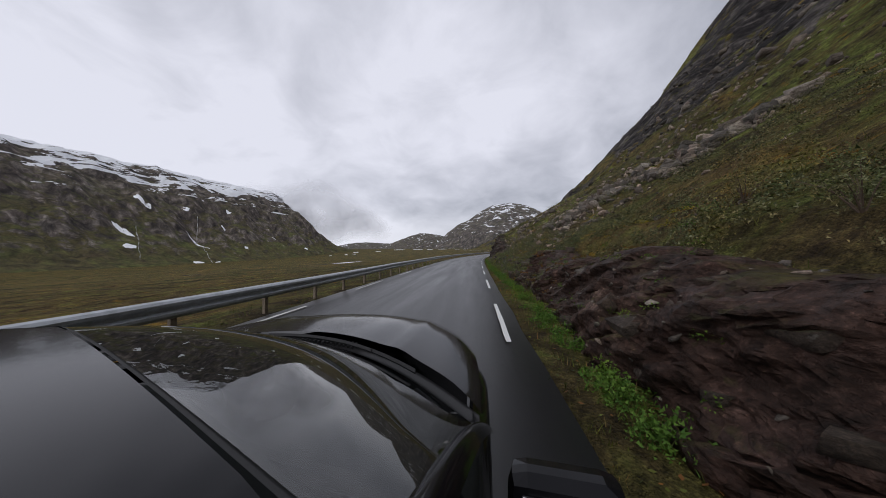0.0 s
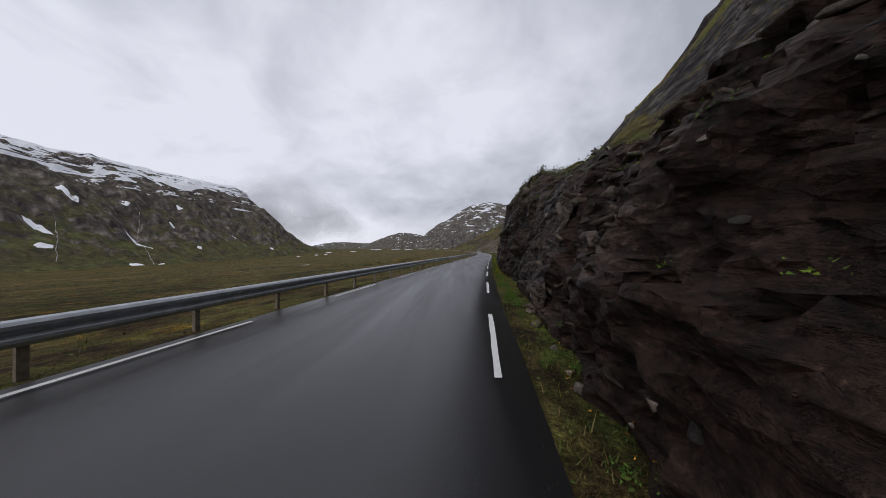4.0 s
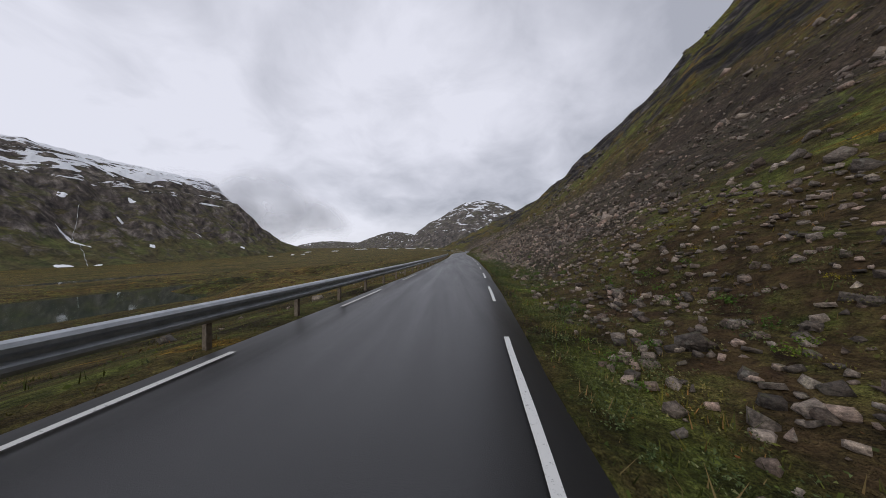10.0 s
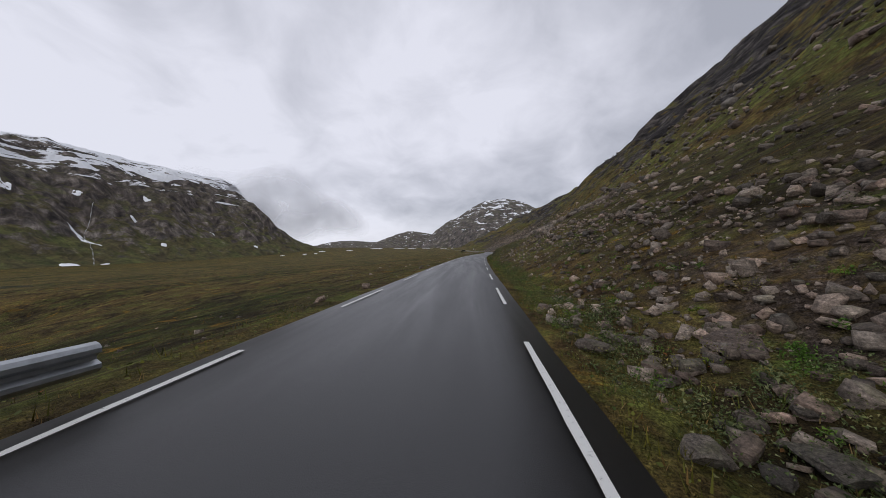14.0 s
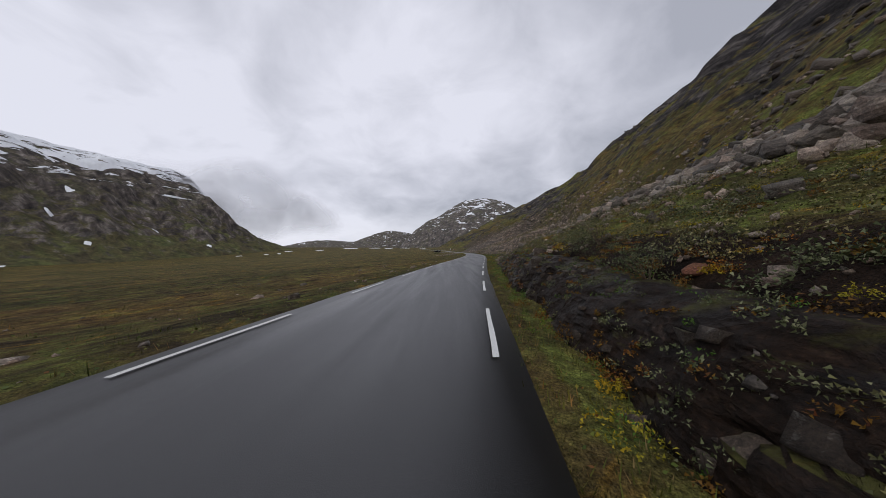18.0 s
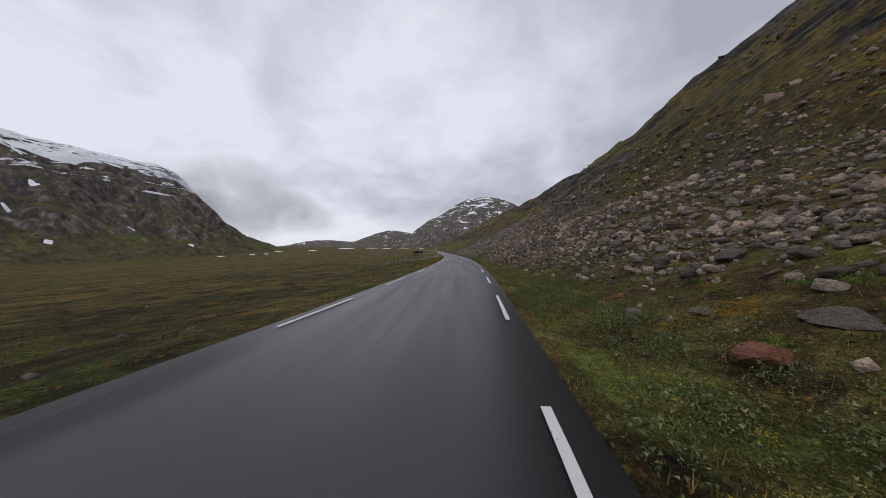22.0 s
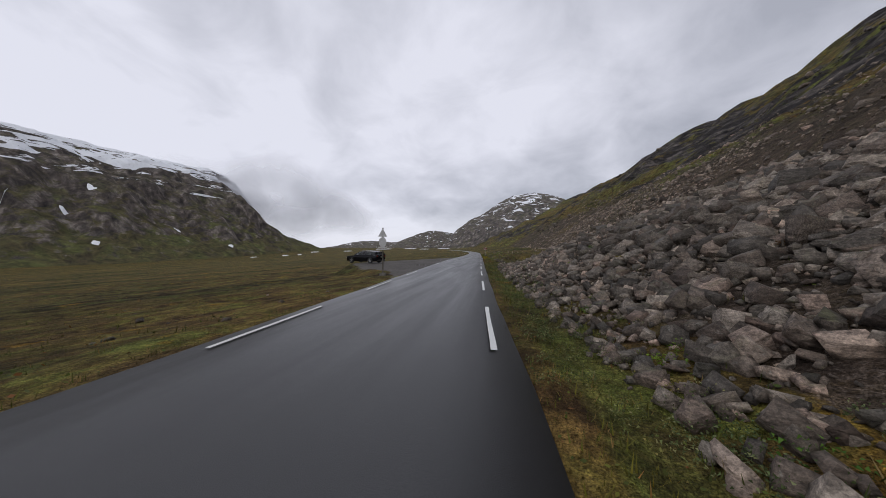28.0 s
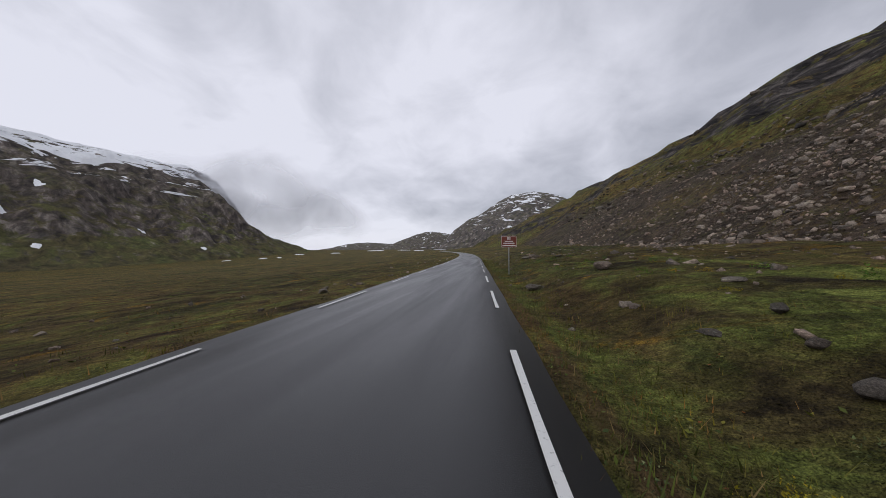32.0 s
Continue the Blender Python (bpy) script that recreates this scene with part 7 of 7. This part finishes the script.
# ---- culvert head, pool, puddles ----
cx, cy, cz = at(381.0, 1.15)
culvert = tagged(empty("culvert", cx, cy, cz - 0.05, 6), "old weathered concrete culvert head beside the road", "culvert")
bm = bmesh.new()
box(bm, (0.95, 0.2, 0.75), (0.35, 0.0, 0.0), Matrix.Rotation(0.05, 4, "Y"), 0.03)
part("head_wall", bm, CONCRETE, culvert)
bm = bmesh.new()
box(bm, (0.16, 1.9, 0.8), (-0.08, 0.95, 0.02), Matrix.Rotation(-0.06, 4, "X"), 0.03)
part("wing_wall", bm, CONCRETE, culvert)
bm = bmesh.new()
box(bm, (0.16, 0.8, 0.55), (0.86, 0.35, -0.08), Matrix.Rotation(0.5, 4, "Z"), 0.03)
part("wing_wall", bm, CONCRETE, culvert)


def sheet(name, cx, cy, z, rx, ry_, seed, material, words, category):
    n, v = 40, [(cx, cy, z)]
    for i in range(n):
        a = 2 * math.pi * i / n
        r = 1 + 0.35 * float(fbm(math.cos(a) * 1.5 + seed, math.sin(a) * 1.5, 3, seed))
        v.append((cx + rx * r * math.cos(a), cy + ry_ * r * math.sin(a), z))
    return tagged(new(name, mesh_from(name, v, [(0, 1 + i, 1 + (i + 1) % n) for i in range(n)], material)), words, category)


sheet("peat_pool", float(lane_x(475.5)) + 9.2, 475.5, -0.36, 6.2, 12.5, 3, PEAT_POOL.m, "dark brown peaty pool in the hollow below the scree", "pool")
for k, (y, d, rx, ry_) in enumerate([(452.4, -5.9, 0.7, 0.8), (460.4, -8.4, 0.7, 0.5), (467.5, -5.7, 0.35, 1.1), (463.5, -9.5, 0.8, 0.3)]):
    x, y, z = at(y, d)
    sheet("puddle", x, y, z + 0.012, rx, ry_, 20 + k, PUDDLE.m, "shallow rain puddle on the gravel layby", "puddle")

# ---- cars ----
PAINT_BLACK = Mat("black_car_paint", 0.12, spec=0.12)
PAINT_BLACK.base((0.006, 0.006, 0.0075))
PAINT_BLACK.b.inputs["Coat Weight"].default_value, PAINT_BLACK.b.inputs["Coat Roughness"].default_value = 0.12, 0.02
GLASS = Mat("tinted_car_glass", 0.0, spec=0.5)
GLASS.base((0.35, 0.42, 0.4))
GLASS.b.inputs["Transmission Weight"].default_value = 1.0
RUBBER = plain("black_rubber", (0.012, 0.012, 0.013), 0.75, 0, 0.3, 30)
TRIM = plain("black_plastic_trim", (0.014, 0.014, 0.015), 0.5, 0, 0.25, 40)
CHROME = plain("chrome_strip", (0.6, 0.6, 0.62), 0.12, 1.0, 0.05)
RIM = plain("alloy_rim", (0.35, 0.35, 0.36), 0.3, 0.9, 0.1)
LAMP_RED = plain("red_lamp_glass", (0.12, 0.004, 0.004), 0.15)
LAMP_CLEAR = plain("clear_lamp_glass", (0.5, 0.5, 0.52), 0.08, 0.4)
CABIN = plain("dark_cabin", (0.01, 0.01, 0.011), 0.85)


def skin(f, nu, nv, material, name, parent, label="", solid=0.0):
    """A smooth panel from f(u, v), u and v from 0 to 1."""
    bm = bmesh.new()
    vs = [[bm.verts.new(f(i / nu, j / nv)) for j in range(nv + 1)] for i in range(nu + 1)]
    for i in range(nu):
        for j in range(nv):
            bm.faces.new((vs[i][j], vs[i + 1][j], vs[i + 1][j + 1], vs[i][j + 1]))
    bmesh.ops.recalc_face_normals(bm, faces=bm.faces)
    if solid:
        bmesh.ops.solidify(bm, geom=bm.faces, thickness=solid)
    return part(name, bm, material, parent, label, True)


def wheel(parent, x, y, r, side):
    bm = bmesh.new()
    m = Matrix.Translation((x, y, r)) @ Matrix.Rotation(math.pi / 2, 4, "Y")
    prof = [(r * 0.66, -0.1), (r * 0.9, -0.105), (r, -0.08), (r, 0.08), (r * 0.9, 0.105), (r * 0.66, 0.1)]
    ring = [[bm.verts.new(m @ Vector((a * math.cos(k * math.pi / 14), a * math.sin(k * math.pi / 14), w))) for a, w in prof] for k in range(28)]
    for k in range(28):
        for i in range(len(prof)):
            bm.faces.new((ring[k][i], ring[k][(i + 1) % 6], ring[(k + 1) % 28][(i + 1) % 6], ring[(k + 1) % 28][i]))
    bmesh.ops.recalc_face_normals(bm, faces=bm.faces)
    w = part("wheel", bm, RUBBER, parent, "black tyre on a grey alloy rim", True)
    bm = bmesh.new()
    out = 0.085 * side
    tube(bm, r * 0.2, r * 0.17, (x + out * 0.4, y, r), (x + out, y, r), 14)
    for k in range(5):
        a = k * 2 * math.pi / 5 + 0.3
        box(bm, (0.03, r * 0.2, r * 0.62), (x + out * 0.85, y + math.cos(a) * r * 0.36, r + math.sin(a) * r * 0.36), Matrix.Rotation(a - math.pi / 2, 4, "X"))
    part("rim", bm, RIM, w)
    bm = bmesh.new()
    tube(bm, r * 0.67, r * 0.67, (x - out, y, r), (x + out * 0.2, y, r), 22)
    part("wheel_well", bm, CABIN, w)


def interp(v, xs, ys):
    return float(np.interp(v, xs, ys))


def estate_car(x, y, z, turn):
    """An estate car, 4.85 m long, nose towards local +y."""
    car = tagged(empty("parked_car", x, y, z, turn), "black estate car parked on the gravel layby", "car")
    L = [-2.43, -2.4, -2.2, -1.4, -0.4, 0.6, 1.2, 1.7, 2.2, 2.38, 2.42]
    belt = lambda t: interp(t, L, [0.62, 0.85, 0.98, 0.99, 0.97, 0.95, 0.93, 0.88, 0.77, 0.62, 0.5])
    half = lambda t: interp(t, L, [0.7, 0.8, 0.9, 0.925, 0.925, 0.925, 0.92, 0.9, 0.82, 0.68, 0.55])
    ground_gap = lambda t: interp(t, L, [0.42, 0.34, 0.24, 0.2, 0.2, 0.2, 0.2, 0.22, 0.24, 0.3, 0.4])

    def side(s):
        def f(u, v):
            t = -2.43 + 4.85 * u
            lo, hi = ground_gap(t), belt(t)
            arch = 0.0
            for w in (-1.42, 1.38):
                if abs(t - w) < 0.37:
                    arch = max(arch, 0.36 + math.sqrt(0.37 ** 2 - (t - w) ** 2))
            lo = max(lo, arch)
            h = lo + (hi - lo) * v
            bulge = 0.04 * math.sin(math.pi * min(max((h - 0.2) / 0.8, 0), 1)) + (0.012 if 0.68 < h < 0.74 else 0)
            return (s * (half(t) - 0.05 + bulge - 0.05 * max(0, (h - 0.8)) / 0.2), t, h)
        return f
    for s in (-1, 1):
        skin(side(s), 60, 10, PAINT_BLACK.m, "body_side", car)
    skin(lambda u, v: ((2 * u - 1) * (half(2.3 - 1.35 * v + 0.1) - 0.06), 2.36 - 1.42 * v - 0.18 * (2 * u - 1) ** 4 * (1 - v), belt(2.36 - 1.42 * v) + 0.035 * (1 - (2 * u - 1) ** 2)), 14, 12, PAINT_BLACK.m, "bonnet", car)
    roof_z = lambda t: interp(t, [-2.3, -1.9, -1.2, -0.3, 0.3, 0.6], [1.33, 1.42, 1.47, 1.48, 1.44, 1.39])
    skin(lambda u, v: ((2 * u - 1) * 0.6, -2.28 + 2.6 * v, roof_z(-2.28 + 2.6 * v) - 0.05 * (2 * u - 1) ** 2), 10, 14, PAINT_BLACK.m, "roof", car)
    skin(lambda u, v: ((2 * u - 1) * (0.62 + 0.16 * v), 0.32 + 0.78 * v - 0.12 * (2 * u - 1) ** 2, 1.43 - 0.48 * v - 0.04 * (2 * u - 1) ** 2), 10, 6, GLASS.m, "windscreen", car)
    skin(lambda u, v: ((2 * u - 1) * (0.58 + 0.12 * v), -2.28 - 0.13 * v + 0.06 * (2 * u - 1) ** 2, 1.31 - 0.33 * v), 10, 4, GLASS.m, "rear_window", car)
    skin(lambda u, v: ((2 * u - 1) * 0.78, -2.41 - 0.06 * math.sin(math.pi * v) + 0.12 * (2 * u - 1) ** 4, 0.98 - 0.62 * v), 12, 10, PAINT_BLACK.m, "tailgate", car)
    skin(lambda u, v: ((2 * u - 1) * 0.74, 2.4 + 0.05 * math.sin(math.pi * v) - 0.2 * (2 * u - 1) ** 4, 0.66 - 0.4 * v), 12, 6, PAINT_BLACK.m, "front_bumper", car)
    for s in (-1, 1):
        for a0, a1 in ((-2.18, -1.3), (-1.24, -0.3), (-0.24, 0.86)):
            skin(lambda u, v: (s * (0.865 - 0.24 * v), (a0 + (a1 - a0) * u) - (0.42 * v if a1 > 0.5 and u > 0.5 else 0) * (2 * u - 1) + (0.16 * v if a0 < -2 else 0) * (1 - u), 0.97 + 0.38 * v), 6, 3, GLASS.m, "side_window", car)
        for a in (-1.27, -0.27):
            bm = bmesh.new()
            tube(bm, 0.035, 0.03, (s * 0.862, a, 0.96), (s * 0.62, a, 1.37), 6)
            part("pillar", bm, TRIM, car)
        bm = bmesh.new()
        tube(bm, 0.04, 0.035, (s * 0.85, 1.0, 0.95), (s * 0.6, 0.3, 1.41), 6)
        part("pillar", bm, PAINT_BLACK.m, car)
        bm = bmesh.new()
        tube(bm, 0.05, 0.05, (s * 0.8, -2.36, 0.97), (s * 0.58, -2.22, 1.34), 6)
        part("pillar", bm, PAINT_BLACK.m, car)
        bm = bmesh.new()
        for a, b in zip(range(0, 8), range(1, 9)):
            p = [(s * (0.63 + 0.012), -2.1 + 2.4 * q / 8, 1.385 + 0.06 * math.sin(math.pi * q / 8)) for q in (a, b)]
            tube(bm, 0.011, 0.011, p[0], p[1], 5)
        part("chrome_trim", bm, CHROME, car)
        bm = bmesh.new()
        tube(bm, 0.014, 0.014, (s * 0.52, -1.8, 1.5), (s * 0.52, 0.0, 1.52), 6)
        part("roof_rail", bm, CHROME, car, "bright roof rail")
        bm = bmesh.new()
        box(bm, (0.2, 0.1, 0.13), (s * 1.0, 0.62, 1.0), bevel=0.03)
        part("mirror", bm, PAINT_BLACK.m, car)
        bm = bmesh.new()
        box(bm, (0.3, 0.12, 0.14), (s * 0.7, -2.37, 0.86), Matrix.Rotation(-s * 0.25, 4, "Z"), 0.03)
        part("tail_lamp", bm, LAMP_RED, car, "dark red tail lamp")
        bm = bmesh.new()
        box(bm, (0.34, 0.14, 0.12), (s * 0.62, 2.26, 0.66), Matrix.Rotation(-s * 0.35, 4, "Z"), 0.03)
        part("headlight", bm, LAMP_CLEAR, car)
        for t in (-0.55, 0.45):
            bm = bmesh.new()
            box(bm, (0.03, 0.2, 0.03), (s * 0.935, t, 0.86), bevel=0.008)
            part("door_handle", bm, PAINT_BLACK.m, car)
        for t in (-1.42, 1.38):
            wheel(car, s * 0.83, t, 0.335, s)
    bm = bmesh.new()
    box(bm, (1.5, 3.6, 0.55), (0, -0.3, 0.62))
    box(bm, (1.2, 2.2, 0.3), (0, -0.9, 0.98))
    part("cabin", bm, CABIN, car)
    bm = bmesh.new()
    box(bm, (0.5, 0.012, 0.11), (0, -2.478, 0.78), bevel=0.004)
    p = part("number_plate", bm, WHITE, car, "pale number plate with plain bars")
    for k in (-0.16, -0.08, 0.02, 0.1, 0.17):
        bm = bmesh.new()
        box(bm, (0.045, 0.004, 0.065), (k, -2.486, 0.78))
        part("bar", bm, TRIM, p)
    bm = bmesh.new()
    box(bm, (1.1, 0.1, 0.05), (0, -2.3, 1.345), bevel=0.015)
    part("spoiler", bm, PAINT_BLACK.m, car)
    bm = bmesh.new()
    box(bm, (1.5, 0.1, 0.16), (0, -2.4, 0.36), bevel=0.03)
    part("lower_bumper", bm, TRIM, car)
    return car


estate_car(8.85, 457.15, at(457.1, -13.9)[2] + 0.03, 76.5)


# ---- the dark car on the road where the drive begins ----
def low_car(cx, y0):
    """A low black car seen over its roof: roof, screen, cowl, bonnet, wings, mirror."""
    car = tagged(empty("black_car", cx, y0, 0.0), "glossy black passenger car with wet roof standing on the road", "car")
    bend = lambda a: 1 - a * a

    def cowl(a):
        return 0.74 + 0.5 * bend(a), 0.90 + 0.03 * bend(a)

    def roof_front(a):
        return 0.148 + 0.345 * (1 - abs(a) ** 1.08), 1.197 + 0.01 * bend(a)

    def bonnet(u, v):
        a = 2 * u - 1
        yr, zr = cowl(a)
        yf = 1.80 + 0.5 * (1 - abs(a) ** 3.5)
        drop = max(0, (abs(a) - 0.86) / 0.14) ** 2
        crease = 0.012 * math.exp(-((abs(a) - 0.62) / 0.07) ** 2)
        return (a * 0.875 * (1 - 0.1 * v ** 3), yr + 0.1 + (yf - yr - 0.1) * v, zr + 0.015 - 0.08 * v - 0.07 * v ** 5 - 0.03 * drop + crease + 0.012 * bend(a))
    skin(bonnet, 40, 26, PAINT_BLACK.m, "bonnet", car)
    skin(lambda u, v: ((2 * u - 1) * 0.87, cowl(2 * u - 1)[0] + 0.12 * v - 0.01, cowl(2 * u - 1)[1] - 0.035 + 0.03 * math.sin(v * 9.0) * 0.35), 40, 8, TRIM, "cowl_panel", car, "ribbed black plastic cowl panel")
    for k in range(22):
        a = -0.25 + k * 0.028
        bm = bmesh.new()
        yr, zr = cowl(a)
        box(bm, (0.008, 0.06, 0.012), (a * 0.87, yr + 0.07, zr - 0.005))
        part("grille_slat", bm, RUBBER, car)

    def screen(u, v):
        a = 2 * u - 1
        (yb, zb_), (yt, zt_) = cowl(a), roof_front(a)
        return (a * (0.875 - 0.07 * v), yb + (yt - yb) * v, zb_ + (zt_ - zb_) * v + 0.03 * math.sin(math.pi * v))
    skin(screen, 30, 14, GLASS.m, "windscreen", car, "clear greenish windscreen reflecting the clouds")
    skin(lambda u, v: ((2 * u - 1) * 0.8, roof_front(2 * u - 1)[0] - 0.008 + 0.02 * v, roof_front(2 * u - 1)[1] + 0.004 - 0.012 * v), 30, 2, RUBBER, "screen_seal", car)
    for s in (-1, 1):
        def pillar(u, v):
            p, q = screen(1.0 if s > 0 else 0.0, v), roof_front(1)
            return (p[0] + s * (0.004 + 0.028 * u), p[1] - 0.03 * u, p[2] + 0.006 + 0.012 * math.sin(math.pi * u))
        skin(pillar, 6, 14, PAINT_BLACK.m, "pillar", car)

    def roof(u, v):
        a = 2 * u - 1
        y = roof_front(a)[0] - 0.012 - v * 2.0
        return (a * (0.80 + 0.02 * math.sin(math.pi * v)), y, 1.199 + 0.012 * bend(a) + 0.012 * math.sin(math.pi * v) - 0.1 * v ** 4 - 0.06 * max(0, (abs(a) - 0.9) / 0.1) ** 2)
    skin(roof, 30, 24, PAINT_BLACK.m, "roof", car, "black roof panel with rain drops")
    skin(lambda u, v: ((2 * u - 1) * 0.72, -1.86 - 0.5 * v, 1.13 - 0.25 * v), 12, 4, GLASS.m, "rear_window", car)
    skin(lambda u, v: ((2 * u - 1) * (0.86 - 0.1 * v), -2.3 - 0.35 * v, 0.9 - 0.05 * v), 12, 4, PAINT_BLACK.m, "boot_lid", car)
    skin(lambda u, v: ((2 * u - 1) * 0.82, -2.65 - 0.05 * math.sin(math.pi * v), 0.85 - 0.55 * v), 12, 6, PAINT_BLACK.m, "rear_bumper", car)
    skin(lambda u, v: ((2 * u - 1) * 0.8, 2.32 - 0.62 * abs(2 * u - 1) ** 2.6 + 0.06 * math.sin(math.pi * v), 0.70 - 0.45 * v), 24, 6, PAINT_BLACK.m, "front_bumper", car)
    for s in (-1, 1):
        def side(u, v):
            y = -2.62 + 4.4 * u
            top = float(np.interp(y, [-2.62, -2.2, 0.74, 1.78], [0.84, 0.9, 0.9, 0.74]))
            lo = 0.22
            for w in (-1.5, 1.2):
                if abs(y - w) < 0.36:
                    lo = max(lo, 0.33 + math.sqrt(0.36 ** 2 - (y - w) ** 2))
            h = lo + (top - lo) * v
            return (s * (0.88 + 0.03 * math.sin(math.pi * v) - 0.03 * v ** 4 - 0.1 * max(0, (y - 1.2) / 0.6) ** 3), y, h)
        skin(side, 50, 8, PAINT_BLACK.m, "body_side", car)
        skin(lambda u, v: (s * (0.875 - 0.075 * v), (-1.7 + 2.35 * u) - 0.5 * v * (u ** 2) + 0.3 * v * (1 - u), 0.905 + 0.26 * v), 12, 4, GLASS.m, "side_window", car)
        bm = bmesh.new()
        box(bm, (0.2, 0.09, 0.12), (s * 1.02, 0.53, 0.9), Matrix.Rotation(-s * 0.12, 4, "Z"), 0.035)
        m = part("mirror", bm, PAINT_BLACK.m, car, "black door mirror")
        bm = bmesh.new()
        box(bm, (0.16, 0.01, 0.085), (s * 1.02, 0.482, 0.9), Matrix.Rotation(-s * 0.12, 4, "Z"))
        part("mirror_glass", bm, CHROME, m)
        bm = bmesh.new()
        box(bm, (0.26, 0.1, 0.1), (s * 0.66, 1.92, 0.66), Matrix.Rotation(-s * 0.7, 4, "Z"), 0.03)
        part("headlight", bm, LAMP_CLEAR, car)
        for w in (-1.5, 1.2):
            wheel(car, s * 0.78, w, 0.32, s)
        bm = bmesh.new()
        q = [Vector(screen(0.5 + s * 0.06 + 0.32 * k / 8, 0.06 + 0.02 * k / 8)) + Vector((0, 0.02, 0.02)) for k in range(9)]
        rings = [[bm.verts.new(p + Vector((0, 0.009 * math.cos(h), 0.009 * math.sin(h)))) for h in (0, 1.57, 3.14, 4.71)] for p in q]
        for r0, r1 in zip(rings, rings[1:]):
            for i in range(4):
                bm.faces.new((r0[i], r0[(i + 1) % 4], r1[(i + 1) % 4], r1[i]))
        bm.faces.new(rings[0])
        bm.faces.new(rings[-1])
        part("wiper", bm, RUBBER, car)
    bm = bmesh.new()
    box(bm, (1.5, 0.6, 0.06), (0, 0.62, 0.84), bevel=0.02)
    box(bm, (1.5, 3.0, 0.4), (0, -0.8, 0.6))
    part("cabin", bm, CABIN, car)
    bm = bmesh.new()
    r = random.Random(5)
    for _ in range(60):
        u, v = r.uniform(0.35, 1), r.uniform(0.05, 0.35)
        p = Vector(roof(u, v))
        bmesh.ops.create_icosphere(bm, subdivisions=1, radius=0.0011, matrix=Matrix.Translation(p + Vector((0, 0, 0.001))) @ Matrix.Diagonal((r.uniform(0.8, 2.5), r.uniform(0.8, 1.5), 0.5, 1)))
    part("rain_drops", bm, GLASS.m, car)
    return car


low_car(-0.865, 0.0)

# ---- cloud against the mountain ----
cloud = Mat("low_cloud", 1.0, spec=0.0)
cloud.base((0.74, 0.75, 0.79))
c_out = cloud.n["Material Output"]
c_trans, c_glow, c_mix, c_soft = cloud.n.new("ShaderNodeBsdfTransparent"), cloud.n.new("ShaderNodeBsdfTranslucent"), cloud.n.new("ShaderNodeMixShader"), cloud.n.new("ShaderNodeMixShader")
c_glow.inputs[0].default_value = (0.74, 0.75, 0.8, 1)
c_soft.inputs[0].default_value = 0.5
cloud.link(cloud.b.outputs[0], c_soft.inputs[1])
cloud.link(c_glow.outputs[0], c_soft.inputs[2])
thick = cloud.attr("thick")
veil = cloud.math("MULTIPLY", thick, cloud.ramp(cloud.noise(0.006, 3, 0.5, 0.5, None, "World"), (0.3, 0.35), (0.65, 1.0)))
cloud.link(veil, c_mix.inputs[0])
cloud.link(c_trans.outputs[0], c_mix.inputs[1])
cloud.link(c_soft.outputs[0], c_mix.inputs[2])
cloud.link(c_mix.outputs[0], c_out.inputs["Surface"])


def cloud_bank(cx, cy, cz, along, wide, tall, dense):
    u, w = np.meshgrid(np.linspace(-1, 1, 41), np.linspace(-1, 1, 25), indexing="ij")
    x, y = cx + along[0] * u * wide, cy + along[1] * u * wide
    bow = 60 * (1 - u * u) * (1 - w * w)
    ob = new("cloud_bank", mesh_from("cloud_bank", np.stack([x + along[1] * bow, y - along[0] * bow, cz + tall * w + 25 * np.sin(u * 5)], -1).reshape(-1, 3), grid_faces(*u.shape), cloud.m, True))
    layer = ob.data.attributes.new("thick", "FLOAT", "POINT")
    layer.data.foreach_set("value", (dense * np.clip(1 - np.hypot(u, w) ** 1.5, 0, 1)).astype(np.float32).ravel())
    return tagged(ob, "thin grey cloud drifting against the mountain shoulder", "cloud", kind="structure")


cloud_bank(-880, 1330, 215, (0.83, 0.56), 330, 150, 0.85)
cloud_bank(-760, 1500, 150, (0.83, 0.56), 300, 110, 0.85)
